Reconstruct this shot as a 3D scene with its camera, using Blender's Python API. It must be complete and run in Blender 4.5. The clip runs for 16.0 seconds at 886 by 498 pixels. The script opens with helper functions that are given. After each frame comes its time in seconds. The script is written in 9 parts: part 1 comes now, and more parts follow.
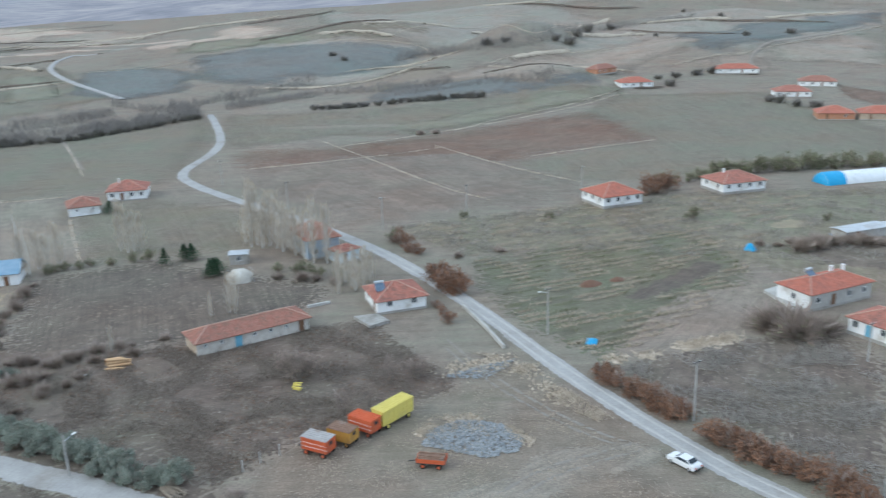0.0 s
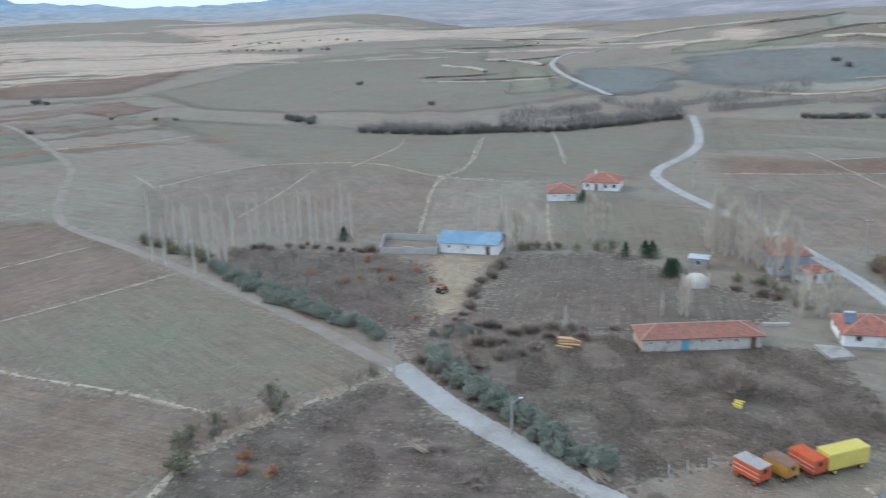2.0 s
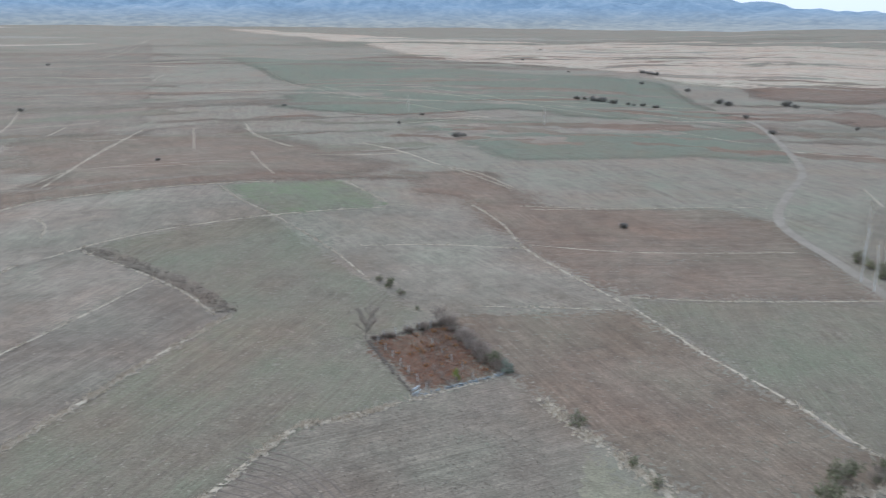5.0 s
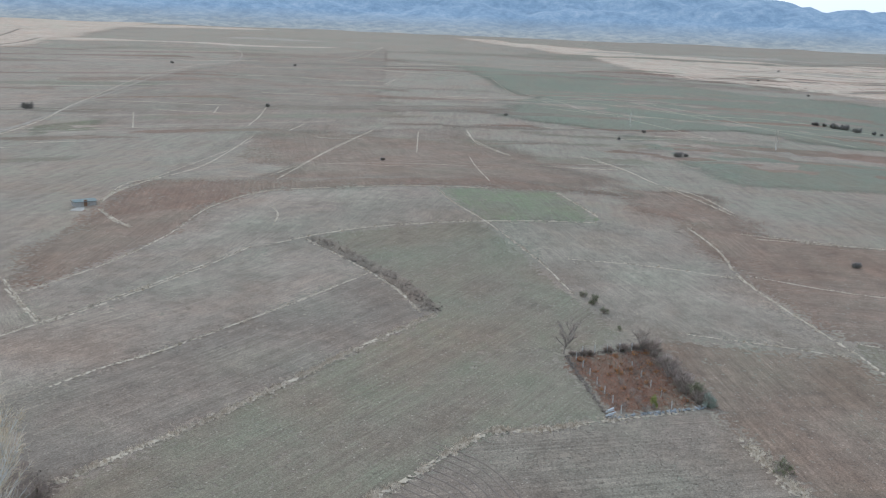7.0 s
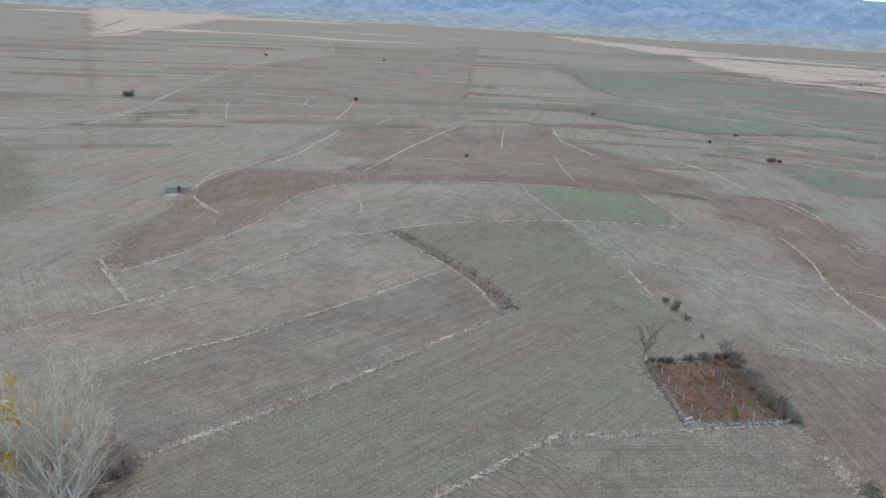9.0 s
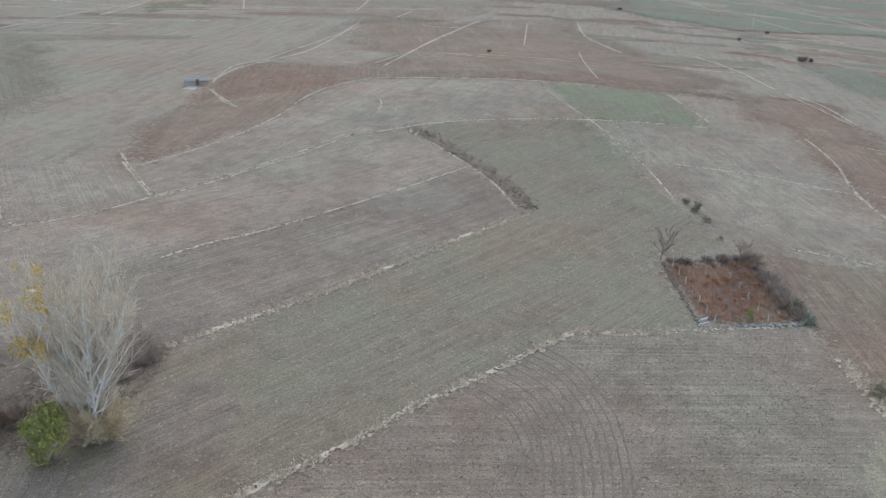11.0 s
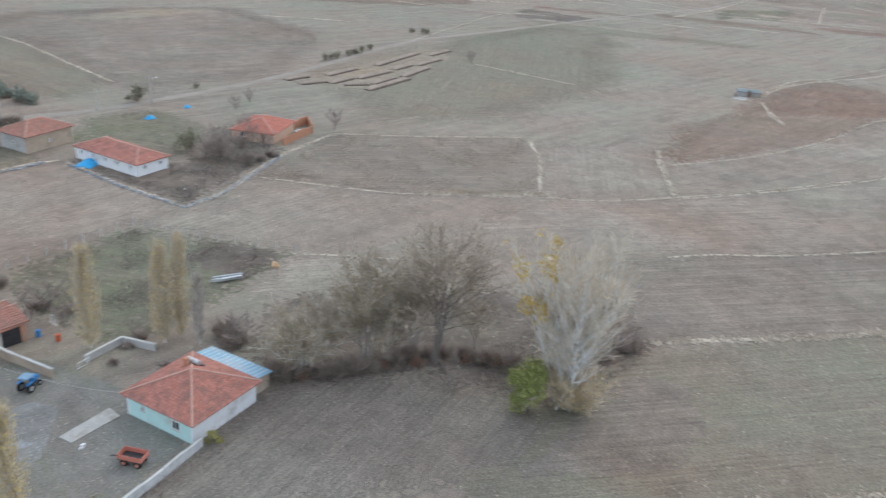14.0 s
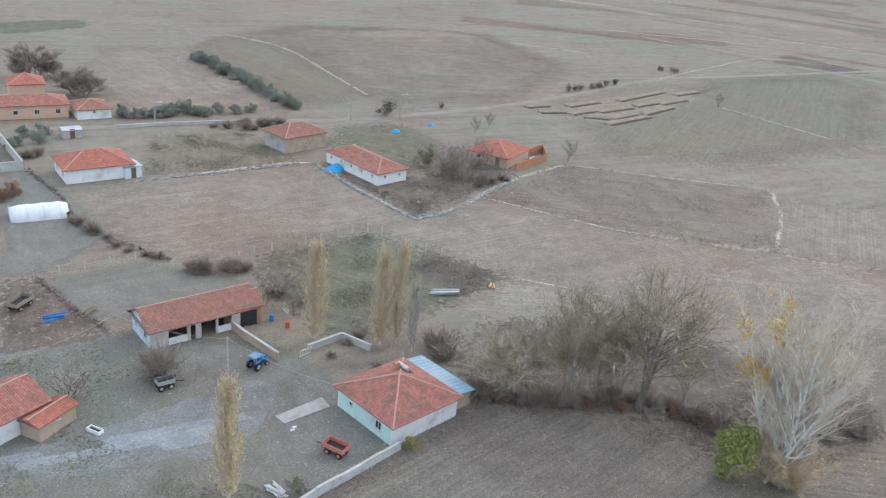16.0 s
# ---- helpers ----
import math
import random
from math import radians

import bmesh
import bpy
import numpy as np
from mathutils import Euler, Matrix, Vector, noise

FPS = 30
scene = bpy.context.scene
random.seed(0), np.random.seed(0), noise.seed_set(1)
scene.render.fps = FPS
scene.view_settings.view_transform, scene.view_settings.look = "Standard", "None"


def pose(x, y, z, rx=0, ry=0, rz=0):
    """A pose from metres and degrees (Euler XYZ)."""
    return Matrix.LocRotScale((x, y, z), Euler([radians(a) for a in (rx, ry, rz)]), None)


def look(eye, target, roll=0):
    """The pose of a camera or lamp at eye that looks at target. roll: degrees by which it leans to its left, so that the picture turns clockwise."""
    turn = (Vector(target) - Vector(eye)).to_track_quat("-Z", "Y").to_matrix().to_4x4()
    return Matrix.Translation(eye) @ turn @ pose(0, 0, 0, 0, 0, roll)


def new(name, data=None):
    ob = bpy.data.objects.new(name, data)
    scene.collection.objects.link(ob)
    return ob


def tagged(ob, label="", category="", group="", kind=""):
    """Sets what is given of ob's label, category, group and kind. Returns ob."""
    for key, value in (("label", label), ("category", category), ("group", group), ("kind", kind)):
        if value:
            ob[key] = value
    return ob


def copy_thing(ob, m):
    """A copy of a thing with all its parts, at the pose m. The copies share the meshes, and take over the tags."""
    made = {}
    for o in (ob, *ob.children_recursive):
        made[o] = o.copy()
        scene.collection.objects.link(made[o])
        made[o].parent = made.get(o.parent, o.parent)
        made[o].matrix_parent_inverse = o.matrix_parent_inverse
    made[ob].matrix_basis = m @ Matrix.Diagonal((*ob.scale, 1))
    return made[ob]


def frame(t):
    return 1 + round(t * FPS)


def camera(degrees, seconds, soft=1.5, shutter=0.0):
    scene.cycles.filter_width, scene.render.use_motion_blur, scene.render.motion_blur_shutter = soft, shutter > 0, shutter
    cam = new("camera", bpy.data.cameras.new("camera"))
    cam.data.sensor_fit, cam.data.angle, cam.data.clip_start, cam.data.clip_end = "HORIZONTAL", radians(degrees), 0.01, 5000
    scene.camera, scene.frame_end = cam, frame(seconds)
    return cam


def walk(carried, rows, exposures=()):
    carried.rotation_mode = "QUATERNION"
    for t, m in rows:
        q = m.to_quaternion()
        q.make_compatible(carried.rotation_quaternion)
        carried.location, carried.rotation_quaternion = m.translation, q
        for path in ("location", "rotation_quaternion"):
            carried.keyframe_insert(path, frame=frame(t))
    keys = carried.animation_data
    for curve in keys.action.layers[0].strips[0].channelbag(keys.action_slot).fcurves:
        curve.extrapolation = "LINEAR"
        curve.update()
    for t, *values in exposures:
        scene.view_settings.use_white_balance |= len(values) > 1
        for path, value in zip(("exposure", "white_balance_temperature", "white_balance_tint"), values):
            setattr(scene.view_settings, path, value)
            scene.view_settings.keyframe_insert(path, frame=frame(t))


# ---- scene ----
import numpy as np
from mathutils.geometry import delaunay_2d_cdt

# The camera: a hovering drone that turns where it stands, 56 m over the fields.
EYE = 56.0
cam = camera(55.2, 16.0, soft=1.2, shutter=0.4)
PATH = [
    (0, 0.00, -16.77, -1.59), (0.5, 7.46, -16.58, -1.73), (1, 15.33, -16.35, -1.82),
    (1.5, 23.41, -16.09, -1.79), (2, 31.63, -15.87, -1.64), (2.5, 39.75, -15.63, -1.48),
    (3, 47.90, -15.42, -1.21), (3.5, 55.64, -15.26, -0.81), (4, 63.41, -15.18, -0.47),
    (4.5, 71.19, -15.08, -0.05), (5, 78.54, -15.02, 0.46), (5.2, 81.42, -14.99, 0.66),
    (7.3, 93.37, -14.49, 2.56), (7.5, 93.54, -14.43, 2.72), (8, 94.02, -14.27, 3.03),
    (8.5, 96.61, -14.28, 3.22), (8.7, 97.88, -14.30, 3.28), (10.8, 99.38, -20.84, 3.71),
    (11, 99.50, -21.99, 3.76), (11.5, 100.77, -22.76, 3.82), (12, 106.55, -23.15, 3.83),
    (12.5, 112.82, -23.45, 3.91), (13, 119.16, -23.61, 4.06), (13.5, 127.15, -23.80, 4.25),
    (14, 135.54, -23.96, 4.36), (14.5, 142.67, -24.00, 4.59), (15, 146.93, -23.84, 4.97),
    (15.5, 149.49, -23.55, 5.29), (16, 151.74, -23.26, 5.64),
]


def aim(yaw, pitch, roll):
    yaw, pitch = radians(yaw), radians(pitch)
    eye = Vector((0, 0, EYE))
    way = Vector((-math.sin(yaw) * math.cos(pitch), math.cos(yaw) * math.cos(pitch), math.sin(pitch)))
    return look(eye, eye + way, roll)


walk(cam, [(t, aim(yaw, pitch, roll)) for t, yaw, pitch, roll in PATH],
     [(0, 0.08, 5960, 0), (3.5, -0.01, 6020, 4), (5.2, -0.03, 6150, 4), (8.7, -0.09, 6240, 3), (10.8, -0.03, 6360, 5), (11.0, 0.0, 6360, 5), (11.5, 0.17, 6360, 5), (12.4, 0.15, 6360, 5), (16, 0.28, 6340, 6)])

# ---- light: a bright overcast evening sky and a very soft sun ----
SUN_UP, SUN_TURN = 32.0, 250.0
world = bpy.data.worlds.new("sky")
scene.world = world
world.use_nodes = True
tree = world.node_tree
background = tree.nodes["Background"]
sky = tree.nodes.new("ShaderNodeTexSky")
sky.sky_type = "NISHITA"
sky.sun_disc = False
sky.sun_elevation, sky.sun_rotation = radians(SUN_UP), radians(SUN_TURN)
sky.dust_density, sky.air_density, sky.ozone_density = 4.0, 1.0, 1.0
clouds = tree.nodes.new("ShaderNodeMixRGB")
clouds.inputs[0].default_value = 0.72
clouds.inputs[2].default_value = (9.6, 10.7, 12.9, 1)
tree.links.new(sky.outputs[0], clouds.inputs[1])
tree.links.new(clouds.outputs[0], background.inputs[0])
background.inputs[1].default_value = 0.12
lamp = bpy.data.lights.new("sun", "SUN")
lamp.energy, lamp.angle, lamp.color = 0.7, radians(25), (1.0, 0.93, 0.85)
sun = new("sun", lamp)
sun.matrix_world = pose(0, 0, 300, 90 - SUN_UP, 0, 180 - SUN_TURN)


# ---- materials ----
def base_material(name, rough=0.9):
    m = bpy.data.materials.new(name)
    m.use_nodes = True
    n = m.node_tree.nodes
    shader = n["Principled BSDF"]
    shader.inputs["Roughness"].default_value = rough
    shader.inputs["Specular IOR Level"].default_value = 0.25
    return m, m.node_tree, shader


def coords(tree, turn=0.0, scale=(1, 1, 1), space="Object"):
    n, link = tree.nodes, tree.links.new
    tc, mp = n.new("ShaderNodeTexCoord"), n.new("ShaderNodeMapping")
    mp.inputs["Rotation"].default_value = (0, 0, radians(turn))
    mp.inputs["Scale"].default_value = scale
    link(tc.outputs[space], mp.inputs["Vector"])
    return mp.outputs[0]


def noise_tex(tree, vector, scale, detail=4.0, rough=0.6):
    t = tree.nodes.new("ShaderNodeTexNoise")
    t.inputs["Scale"].default_value, t.inputs["Detail"].default_value = scale, detail
    t.inputs["Roughness"].default_value = rough
    tree.links.new(vector, t.inputs["Vector"])
    return t.outputs["Fac"]


def ramp(tree, fac, stops):
    r = tree.nodes.new("ShaderNodeValToRGB")
    e = r.color_ramp.elements
    while len(e) < len(stops):
        e.new(0.5)
    for k, (at, c) in enumerate(stops):
        e[k].position = at
        e[k].color = (*c, 1) if len(c) == 3 else c
    tree.links.new(fac, r.inputs[0])
    return r.outputs["Color"]


def mix(tree, fac, a, b, kind="MIX"):
    m = tree.nodes.new("ShaderNodeMixRGB")
    m.blend_type = kind
    for i, v in ((0, fac), (1, a), (2, b)):
        if isinstance(v, (int, float)):
            m.inputs[i].default_value = v
        elif isinstance(v, tuple):
            m.inputs[i].default_value = (*v, 1)
        else:
            tree.links.new(v, m.inputs[i])
    return m.outputs[0]


def bump(tree, shader, fac, height, distance=0.1):
    b = tree.nodes.new("ShaderNodeBump")
    b.inputs["Strength"].default_value, b.inputs["Distance"].default_value = height, distance
    tree.links.new(fac, b.inputs["Height"])
    tree.links.new(b.outputs[0], shader.inputs["Normal"])


def ragged_edge(tree, shader, scale=0.5, reach=0.9, grit=1.6, bite=2.2):
    """Lets the ground show between the last clods and tufts at a field's edge."""
    n, link = tree.nodes, tree.links.new
    at = n.new("ShaderNodeAttribute")
    at.attribute_name = "inside"
    total = at.outputs["Fac"]
    for fac, size in ((noise_tex(tree, coords(tree), scale, 2, 0.5), reach), (noise_tex(tree, coords(tree), grit, 0, 0.5), bite)):
        add = n.new("ShaderNodeMath")
        add.operation = "MULTIPLY_ADD"
        add.inputs[1].default_value, add.inputs[2].default_value = size, -size / 2
        link(fac, add.inputs[0])
        both = n.new("ShaderNodeMath")
        both.operation = "ADD"
        link(total, both.inputs[0])
        link(add.outputs[0], both.inputs[1])
        total = both.outputs[0]
    span = n.new("ShaderNodeMapRange")
    span.inputs["From Min"].default_value, span.inputs["From Max"].default_value = 0.488, 0.512
    link(total, span.inputs["Value"])
    link(span.outputs[0], shader.inputs["Alpha"])


def gray(v, k=0.5):
    return (v * k, v * k, v * k)


SOIL = {}


def soil(name, a, b, turn=0.0, rows=0.8, strength=0.35, weed=None, cover=0.45, speck=0.0, grain=0.34, mottle=0.3):
    """Earth of two tones with drill rows along its own x, patches of damp, weeds, stones and pale straw."""
    m, t, s = base_material(name, 0.95)
    wild = coords(t)
    place = t.nodes.new("ShaderNodeNewGeometry").outputs["Position"]
    broad, patch, mid, fine = noise_tex(t, place, 0.018, 5, 0.6), noise_tex(t, place, 0.07, 5, 0.65), noise_tex(t, wild, 0.3, 4, 0.65), noise_tex(t, wild, 3.2, 4, 0.7)
    drill = noise_tex(t, coords(t, 0, (0.035, 2.4 / rows, 1)), 1.0, 2, 0.6)
    tram = noise_tex(t, coords(t, 0, (0.008, 0.16, 1)), 1.0, 4, 0.65)
    crumb = noise_tex(t, wild, 5.5, 3, 0.7)
    col = mix(t, ramp(t, broad, [(0.32, (0, 0, 0)), (0.68, (1, 1, 1))]), a, b)
    col = mix(t, 0.32, col, ramp(t, patch, [(0.3, gray(0.55)), (0.7, gray(1.5))]), "OVERLAY")
    col = mix(t, mottle, col, ramp(t, mid, [(0.32, gray(0.5)), (0.68, gray(1.5))]), "OVERLAY")
    if weed:
        mask = ramp(t, mix(t, 0.4, patch, drill), [(cover, (0, 0, 0)), (cover + 0.22, (1, 1, 1))])
        col = mix(t, mask, col, weed)
    lines = mix(t, 0.3, drill, tram)
    worn = mix(t, ramp(t, patch, [(0.36, gray(0.3, 1)), (0.62, gray(1.0, 1))]), gray(1.0), lines)
    col = mix(t, strength * 0.75, col, ramp(t, worn, [(0.34, gray(0.5)), (0.66, gray(1.5))]), "OVERLAY")
    col = mix(t, grain, col, ramp(t, mix(t, 0.3, fine, drill), [(0.39, gray(0.4)), (0.61, gray(1.6))]), "OVERLAY")
    col = mix(t, grain * 1.1, col, ramp(t, crumb, [(0.4, gray(0.45)), (0.6, gray(1.55))]), "OVERLAY")
    tint = ramp(t, noise_tex(t, place, 0.011, 5, 0.6), [(0.34, (0.53, 0.49, 0.46)), (0.5, (0.5, 0.498, 0.485)), (0.66, (0.468, 0.508, 0.48))])
    col = mix(t, 0.8, col, tint, "OVERLAY")
    drift = ramp(t, noise_tex(t, place, 0.036, 4, 0.6), [(0.36, (0.535, 0.49, 0.455)), (0.5, (0.5, 0.498, 0.485)), (0.64, (0.47, 0.507, 0.475))])
    col = mix(t, 0.6, col, drift, "OVERLAY")
    cells = t.nodes.new("ShaderNodeTexVoronoi")
    cells.inputs["Scale"].default_value = 1.1
    t.links.new(wild, cells.inputs["Vector"])
    stones = ramp(t, cells.outputs["Distance"], [(0.1, gray(0.75 + speck, 1)), (0.19, (0, 0, 0))])
    sown = ramp(t, noise_tex(t, wild, 0.5, 3, 0.6), [(0.46, (0, 0, 0)), (0.6, (1, 1, 1))])
    col = mix(t, mix(t, 1.0, stones, sown, "MULTIPLY"), col, (0.44, 0.39, 0.32))
    t.links.new(col, s.inputs["Base Color"])
    bump(t, s, mix(t, 0.55, drill, mix(t, 0.5, fine, crumb)), 0.8, 0.14)
    if name != "land":
        ragged_edge(t, s, 0.12, 0.4 if name == "soil_ruddy" else 0.8, *((2.6, 0.9) if name in ("yard", "yard_tan", "drive_gravel", "drive_dust", "worn_earth") else (1.1, 2.2)))
    SOIL[name] = m
    return m


def rough_surface(name, a, b, scale=3.0, rough=0.9, height=0.4, stain=None, metal=0.0, fine=25.0):
    """Plain material of two tones, with broad stains and fine grain."""
    m, t, s = base_material(name, rough)
    p = coords(t)
    col = mix(t, ramp(t, noise_tex(t, p, scale, 5, 0.65), [(0.3, (0, 0, 0)), (0.7, (1, 1, 1))]), a, b)
    if stain:
        col = mix(t, ramp(t, noise_tex(t, p, scale * 0.35, 5, 0.7), [(0.52, (0, 0, 0)), (0.7, (0.8, 0.8, 0.8))]), col, stain)
    grain = noise_tex(t, p, fine, 3, 0.7)
    col = mix(t, 0.3, col, ramp(t, grain, [(0.3, gray(0.6)), (0.7, gray(1.4))]), "OVERLAY")
    t.links.new(col, s.inputs["Base Color"])
    s.inputs["Metallic"].default_value = metal
    bump(t, s, grain, height, 0.02)
    return m


def varied(name, a, b, rough=0.9, c=None, spread=0.5):
    """For twigs, leaves and stones: each piece its own tone."""
    m, t, s = base_material(name, rough)
    geo, info = t.nodes.new("ShaderNodeNewGeometry"), t.nodes.new("ShaderNodeObjectInfo")
    stops = [(0.0, a), (1.0, b)] if c is None else [(0.0, a), (0.55, b), (1.0, c)]
    col = ramp(t, geo.outputs["Random Per Island"], stops)
    tone = ramp(t, info.outputs["Random"], [(0.0, gray(1 - spread * 0.5)), (1.0, gray(1 + spread * 0.5))])
    col = mix(t, 0.8, col, tone, "OVERLAY")
    t.links.new(col, s.inputs["Base Color"])
    return m


soil("soil_brown", (0.19, 0.155, 0.13), (0.228, 0.189, 0.16), 35, 1.2, 0.24)
soil("soil_grey", (0.228, 0.189, 0.16), (0.268, 0.226, 0.193), 25, 0.9, 0.13, speck=0.2)
soil("soil_dark", (0.118, 0.1, 0.088), (0.155, 0.13, 0.11), 80, 1.0, 0.3)
soil("soil_red", (0.17, 0.114, 0.088), (0.2, 0.145, 0.117), 30, 1.4, 0.3)
soil("soil_ruddy", (0.186, 0.138, 0.11), (0.214, 0.165, 0.135), 25, 1.2, 0.2)
soil("soil_green", (0.194, 0.164, 0.133), (0.216, 0.184, 0.15), 28, 1.0, 0.3, weed=(0.172, 0.167, 0.125), cover=0.43)
soil("soil_sage", (0.203, 0.175, 0.142), (0.224, 0.194, 0.16), 60, 1.6, 0.2, weed=(0.178, 0.172, 0.132), cover=0.43)
soil("meadow", (0.15, 0.142, 0.108), (0.185, 0.165, 0.13), 12, 2.0, 0.2, weed=(0.125, 0.138, 0.088), cover=0.44, mottle=0.55)
soil("young_wheat", (0.19, 0.178, 0.138), (0.21, 0.186, 0.15), 15, 0.8, 0.25, weed=(0.165, 0.188, 0.115), cover=0.42)
soil("stubble", (0.4, 0.318, 0.265), (0.47, 0.385, 0.325), 8, 3.0, 0.12, speck=-0.4, mottle=0.2, grain=0.2)
soil("scrub", (0.138, 0.11, 0.096), (0.188, 0.153, 0.13), 140, 2.2, 0.25, weed=(0.118, 0.1, 0.08), cover=0.47, speck=0.3, mottle=0.6)
soil("rough_grass", (0.185, 0.165, 0.125), (0.235, 0.205, 0.16), 20, 2.6, 0.35, weed=(0.145, 0.15, 0.1), cover=0.47, speck=0.3, mottle=0.5)
soil("yard", (0.182, 0.174, 0.16), (0.238, 0.23, 0.215), 0, 4.0, 0.1, weed=(0.125, 0.13, 0.098), cover=0.47, speck=-0.3, grain=0.25, mottle=0.28)
# Dry hill grass, its colour paled further to stand in for distant haze.
soil("hazy_hill_pasture", (0.275, 0.243, 0.213), (0.335, 0.3, 0.265), 0, 4.0, 0.08, weed=(0.2, 0.2, 0.175), cover=0.48)
soil("worn_earth", (0.24, 0.208, 0.175), (0.29, 0.255, 0.22), 0, 2.0, 0.3, weed=(0.18, 0.16, 0.13), cover=0.52, speck=-0.2, grain=0.3)
soil("yard_tan", (0.205, 0.17, 0.14), (0.245, 0.208, 0.173), 0, 4.0, 0.1, weed=(0.125, 0.118, 0.085), cover=0.52, speck=-0.1, grain=0.3)
soil("drive_dust", (0.19, 0.195, 0.195), (0.25, 0.256, 0.256), 0, 1.6, 0.12, weed=(0.165, 0.162, 0.152), cover=0.5, speck=-0.35, grain=0.25)
soil("soil_loam", (0.176, 0.15, 0.129), (0.213, 0.184, 0.159), 35, 1.2, 0.28, speck=-0.25)
soil("drive_gravel", (0.24, 0.262, 0.282), (0.295, 0.318, 0.338), 0, 1.6, 0.15, weed=(0.19, 0.19, 0.186), cover=0.52, speck=-0.3, grain=0.25)
soil("plot_earth", (0.15, 0.082, 0.058), (0.195, 0.12, 0.09), 0, 1.5, 0.2, weed=(0.14, 0.125, 0.1), cover=0.45, mottle=0.5)
soil("dry_sward", (0.23, 0.198, 0.155), (0.265, 0.228, 0.178), 0, 4.0, 0.1, weed=(0.2, 0.17, 0.14), cover=0.5, speck=0.3)
soil("straw_ground", (0.29, 0.24, 0.175), (0.355, 0.3, 0.225), 0, 4.0, 0.1, weed=(0.22, 0.185, 0.14), cover=0.48, mottle=0.4)
soil("land", (0.222, 0.186, 0.157), (0.26, 0.22, 0.187), 20, 5.0, 0.2, weed=(0.195, 0.183, 0.148), cover=0.46)
# Blue-grey of slopes that lie in shade, put into the soil colour.
soil("hill_shade_tone", (0.165, 0.17, 0.168), (0.2, 0.2, 0.195), 0, 4.0, 0.05, weed=(0.152, 0.165, 0.165), cover=0.46, grain=0.3)
soil("hill_tan", (0.29, 0.242, 0.205), (0.345, 0.292, 0.25), 0, 4.0, 0.08, weed=(0.25, 0.22, 0.182), cover=0.52, grain=0.3)
soil("hill_green", (0.222, 0.21, 0.165), (0.262, 0.24, 0.195), 0, 3.0, 0.06, weed=(0.172, 0.185, 0.128), cover=0.46, grain=0.3)
soil("crop_green", (0.172, 0.17, 0.137), (0.198, 0.19, 0.154), 0, 1.6, 0.12, weed=(0.145, 0.165, 0.128), cover=0.43)
soil("soil_umber", (0.16, 0.13, 0.108), (0.197, 0.163, 0.136), 0, 1.0, 0.25, weed=(0.15, 0.14, 0.105), cover=0.52, speck=0.2)
GRAVEL = rough_surface("gravel", (0.33, 0.32, 0.31), (0.42, 0.41, 0.395), 0.25, 0.95, 0.6, stain=(0.27, 0.245, 0.215), fine=3.0)
DIRT_TRACK = rough_surface("dirt_track", (0.24, 0.208, 0.175), (0.31, 0.27, 0.23), 0.2, 0.95, 0.5, stain=(0.2, 0.17, 0.13), fine=2.5)
WORN = rough_surface("worn_wheel_marks", (0.245, 0.22, 0.19), (0.3, 0.272, 0.24), 0.2, 0.95, 0.5, stain=(0.22, 0.19, 0.16), fine=2.5)
for m, reach in ((GRAVEL, 0.5), (DIRT_TRACK, 0.8), (WORN, 2.6)):
    ragged_edge(m.node_tree, m.node_tree.nodes["Principled BSDF"], 0.35 if reach > 2 else 0.8, reach, 1.6, 2.0 if reach > 2 else 0.35)
TRODDEN = rough_surface("trodden_gravel", (0.4, 0.385, 0.365), (0.5, 0.485, 0.46), 0.3, 0.95, 0.5, stain=(0.33, 0.31, 0.285), fine=3.0)
# Dark tone that paints the shade lying in furrows.
FURROW = rough_surface("furrow_shadow", (0.15, 0.122, 0.104), (0.21, 0.172, 0.147), 0.6, 0.95, 0.5, fine=3.0)
DRY_GRASS = rough_surface("dry_grass", (0.4, 0.34, 0.265), (0.53, 0.46, 0.37), 0.5, 0.95, 0.3, stain=(0.3, 0.255, 0.2), fine=6.0)
ragged_edge(DRY_GRASS.node_tree, DRY_GRASS.node_tree.nodes["Principled BSDF"], 0.45, 2.4)


# ---- the lie of the land ----
def smooth(a, b, v):
    q = min(1.0, max(0.0, (v - a) / (b - a)))
    return q * q * (3 - 2 * q)


def spur(x, y, ax, ay, bx, by, tall_a, tall_b, wide):
    """A rounded ridge along a line."""
    dx, dy = bx - ax, by - ay
    f = min(1.0, max(0.0, ((x - ax) * dx + (y - ay) * dy) / (dx * dx + dy * dy)))
    d = ((x - ax - f * dx) ** 2 + (y - ay - f * dy) ** 2) / (wide * wide)
    return (tall_a + (tall_b - tall_a) * f) * math.exp(-d) if d < 9 else 0.0


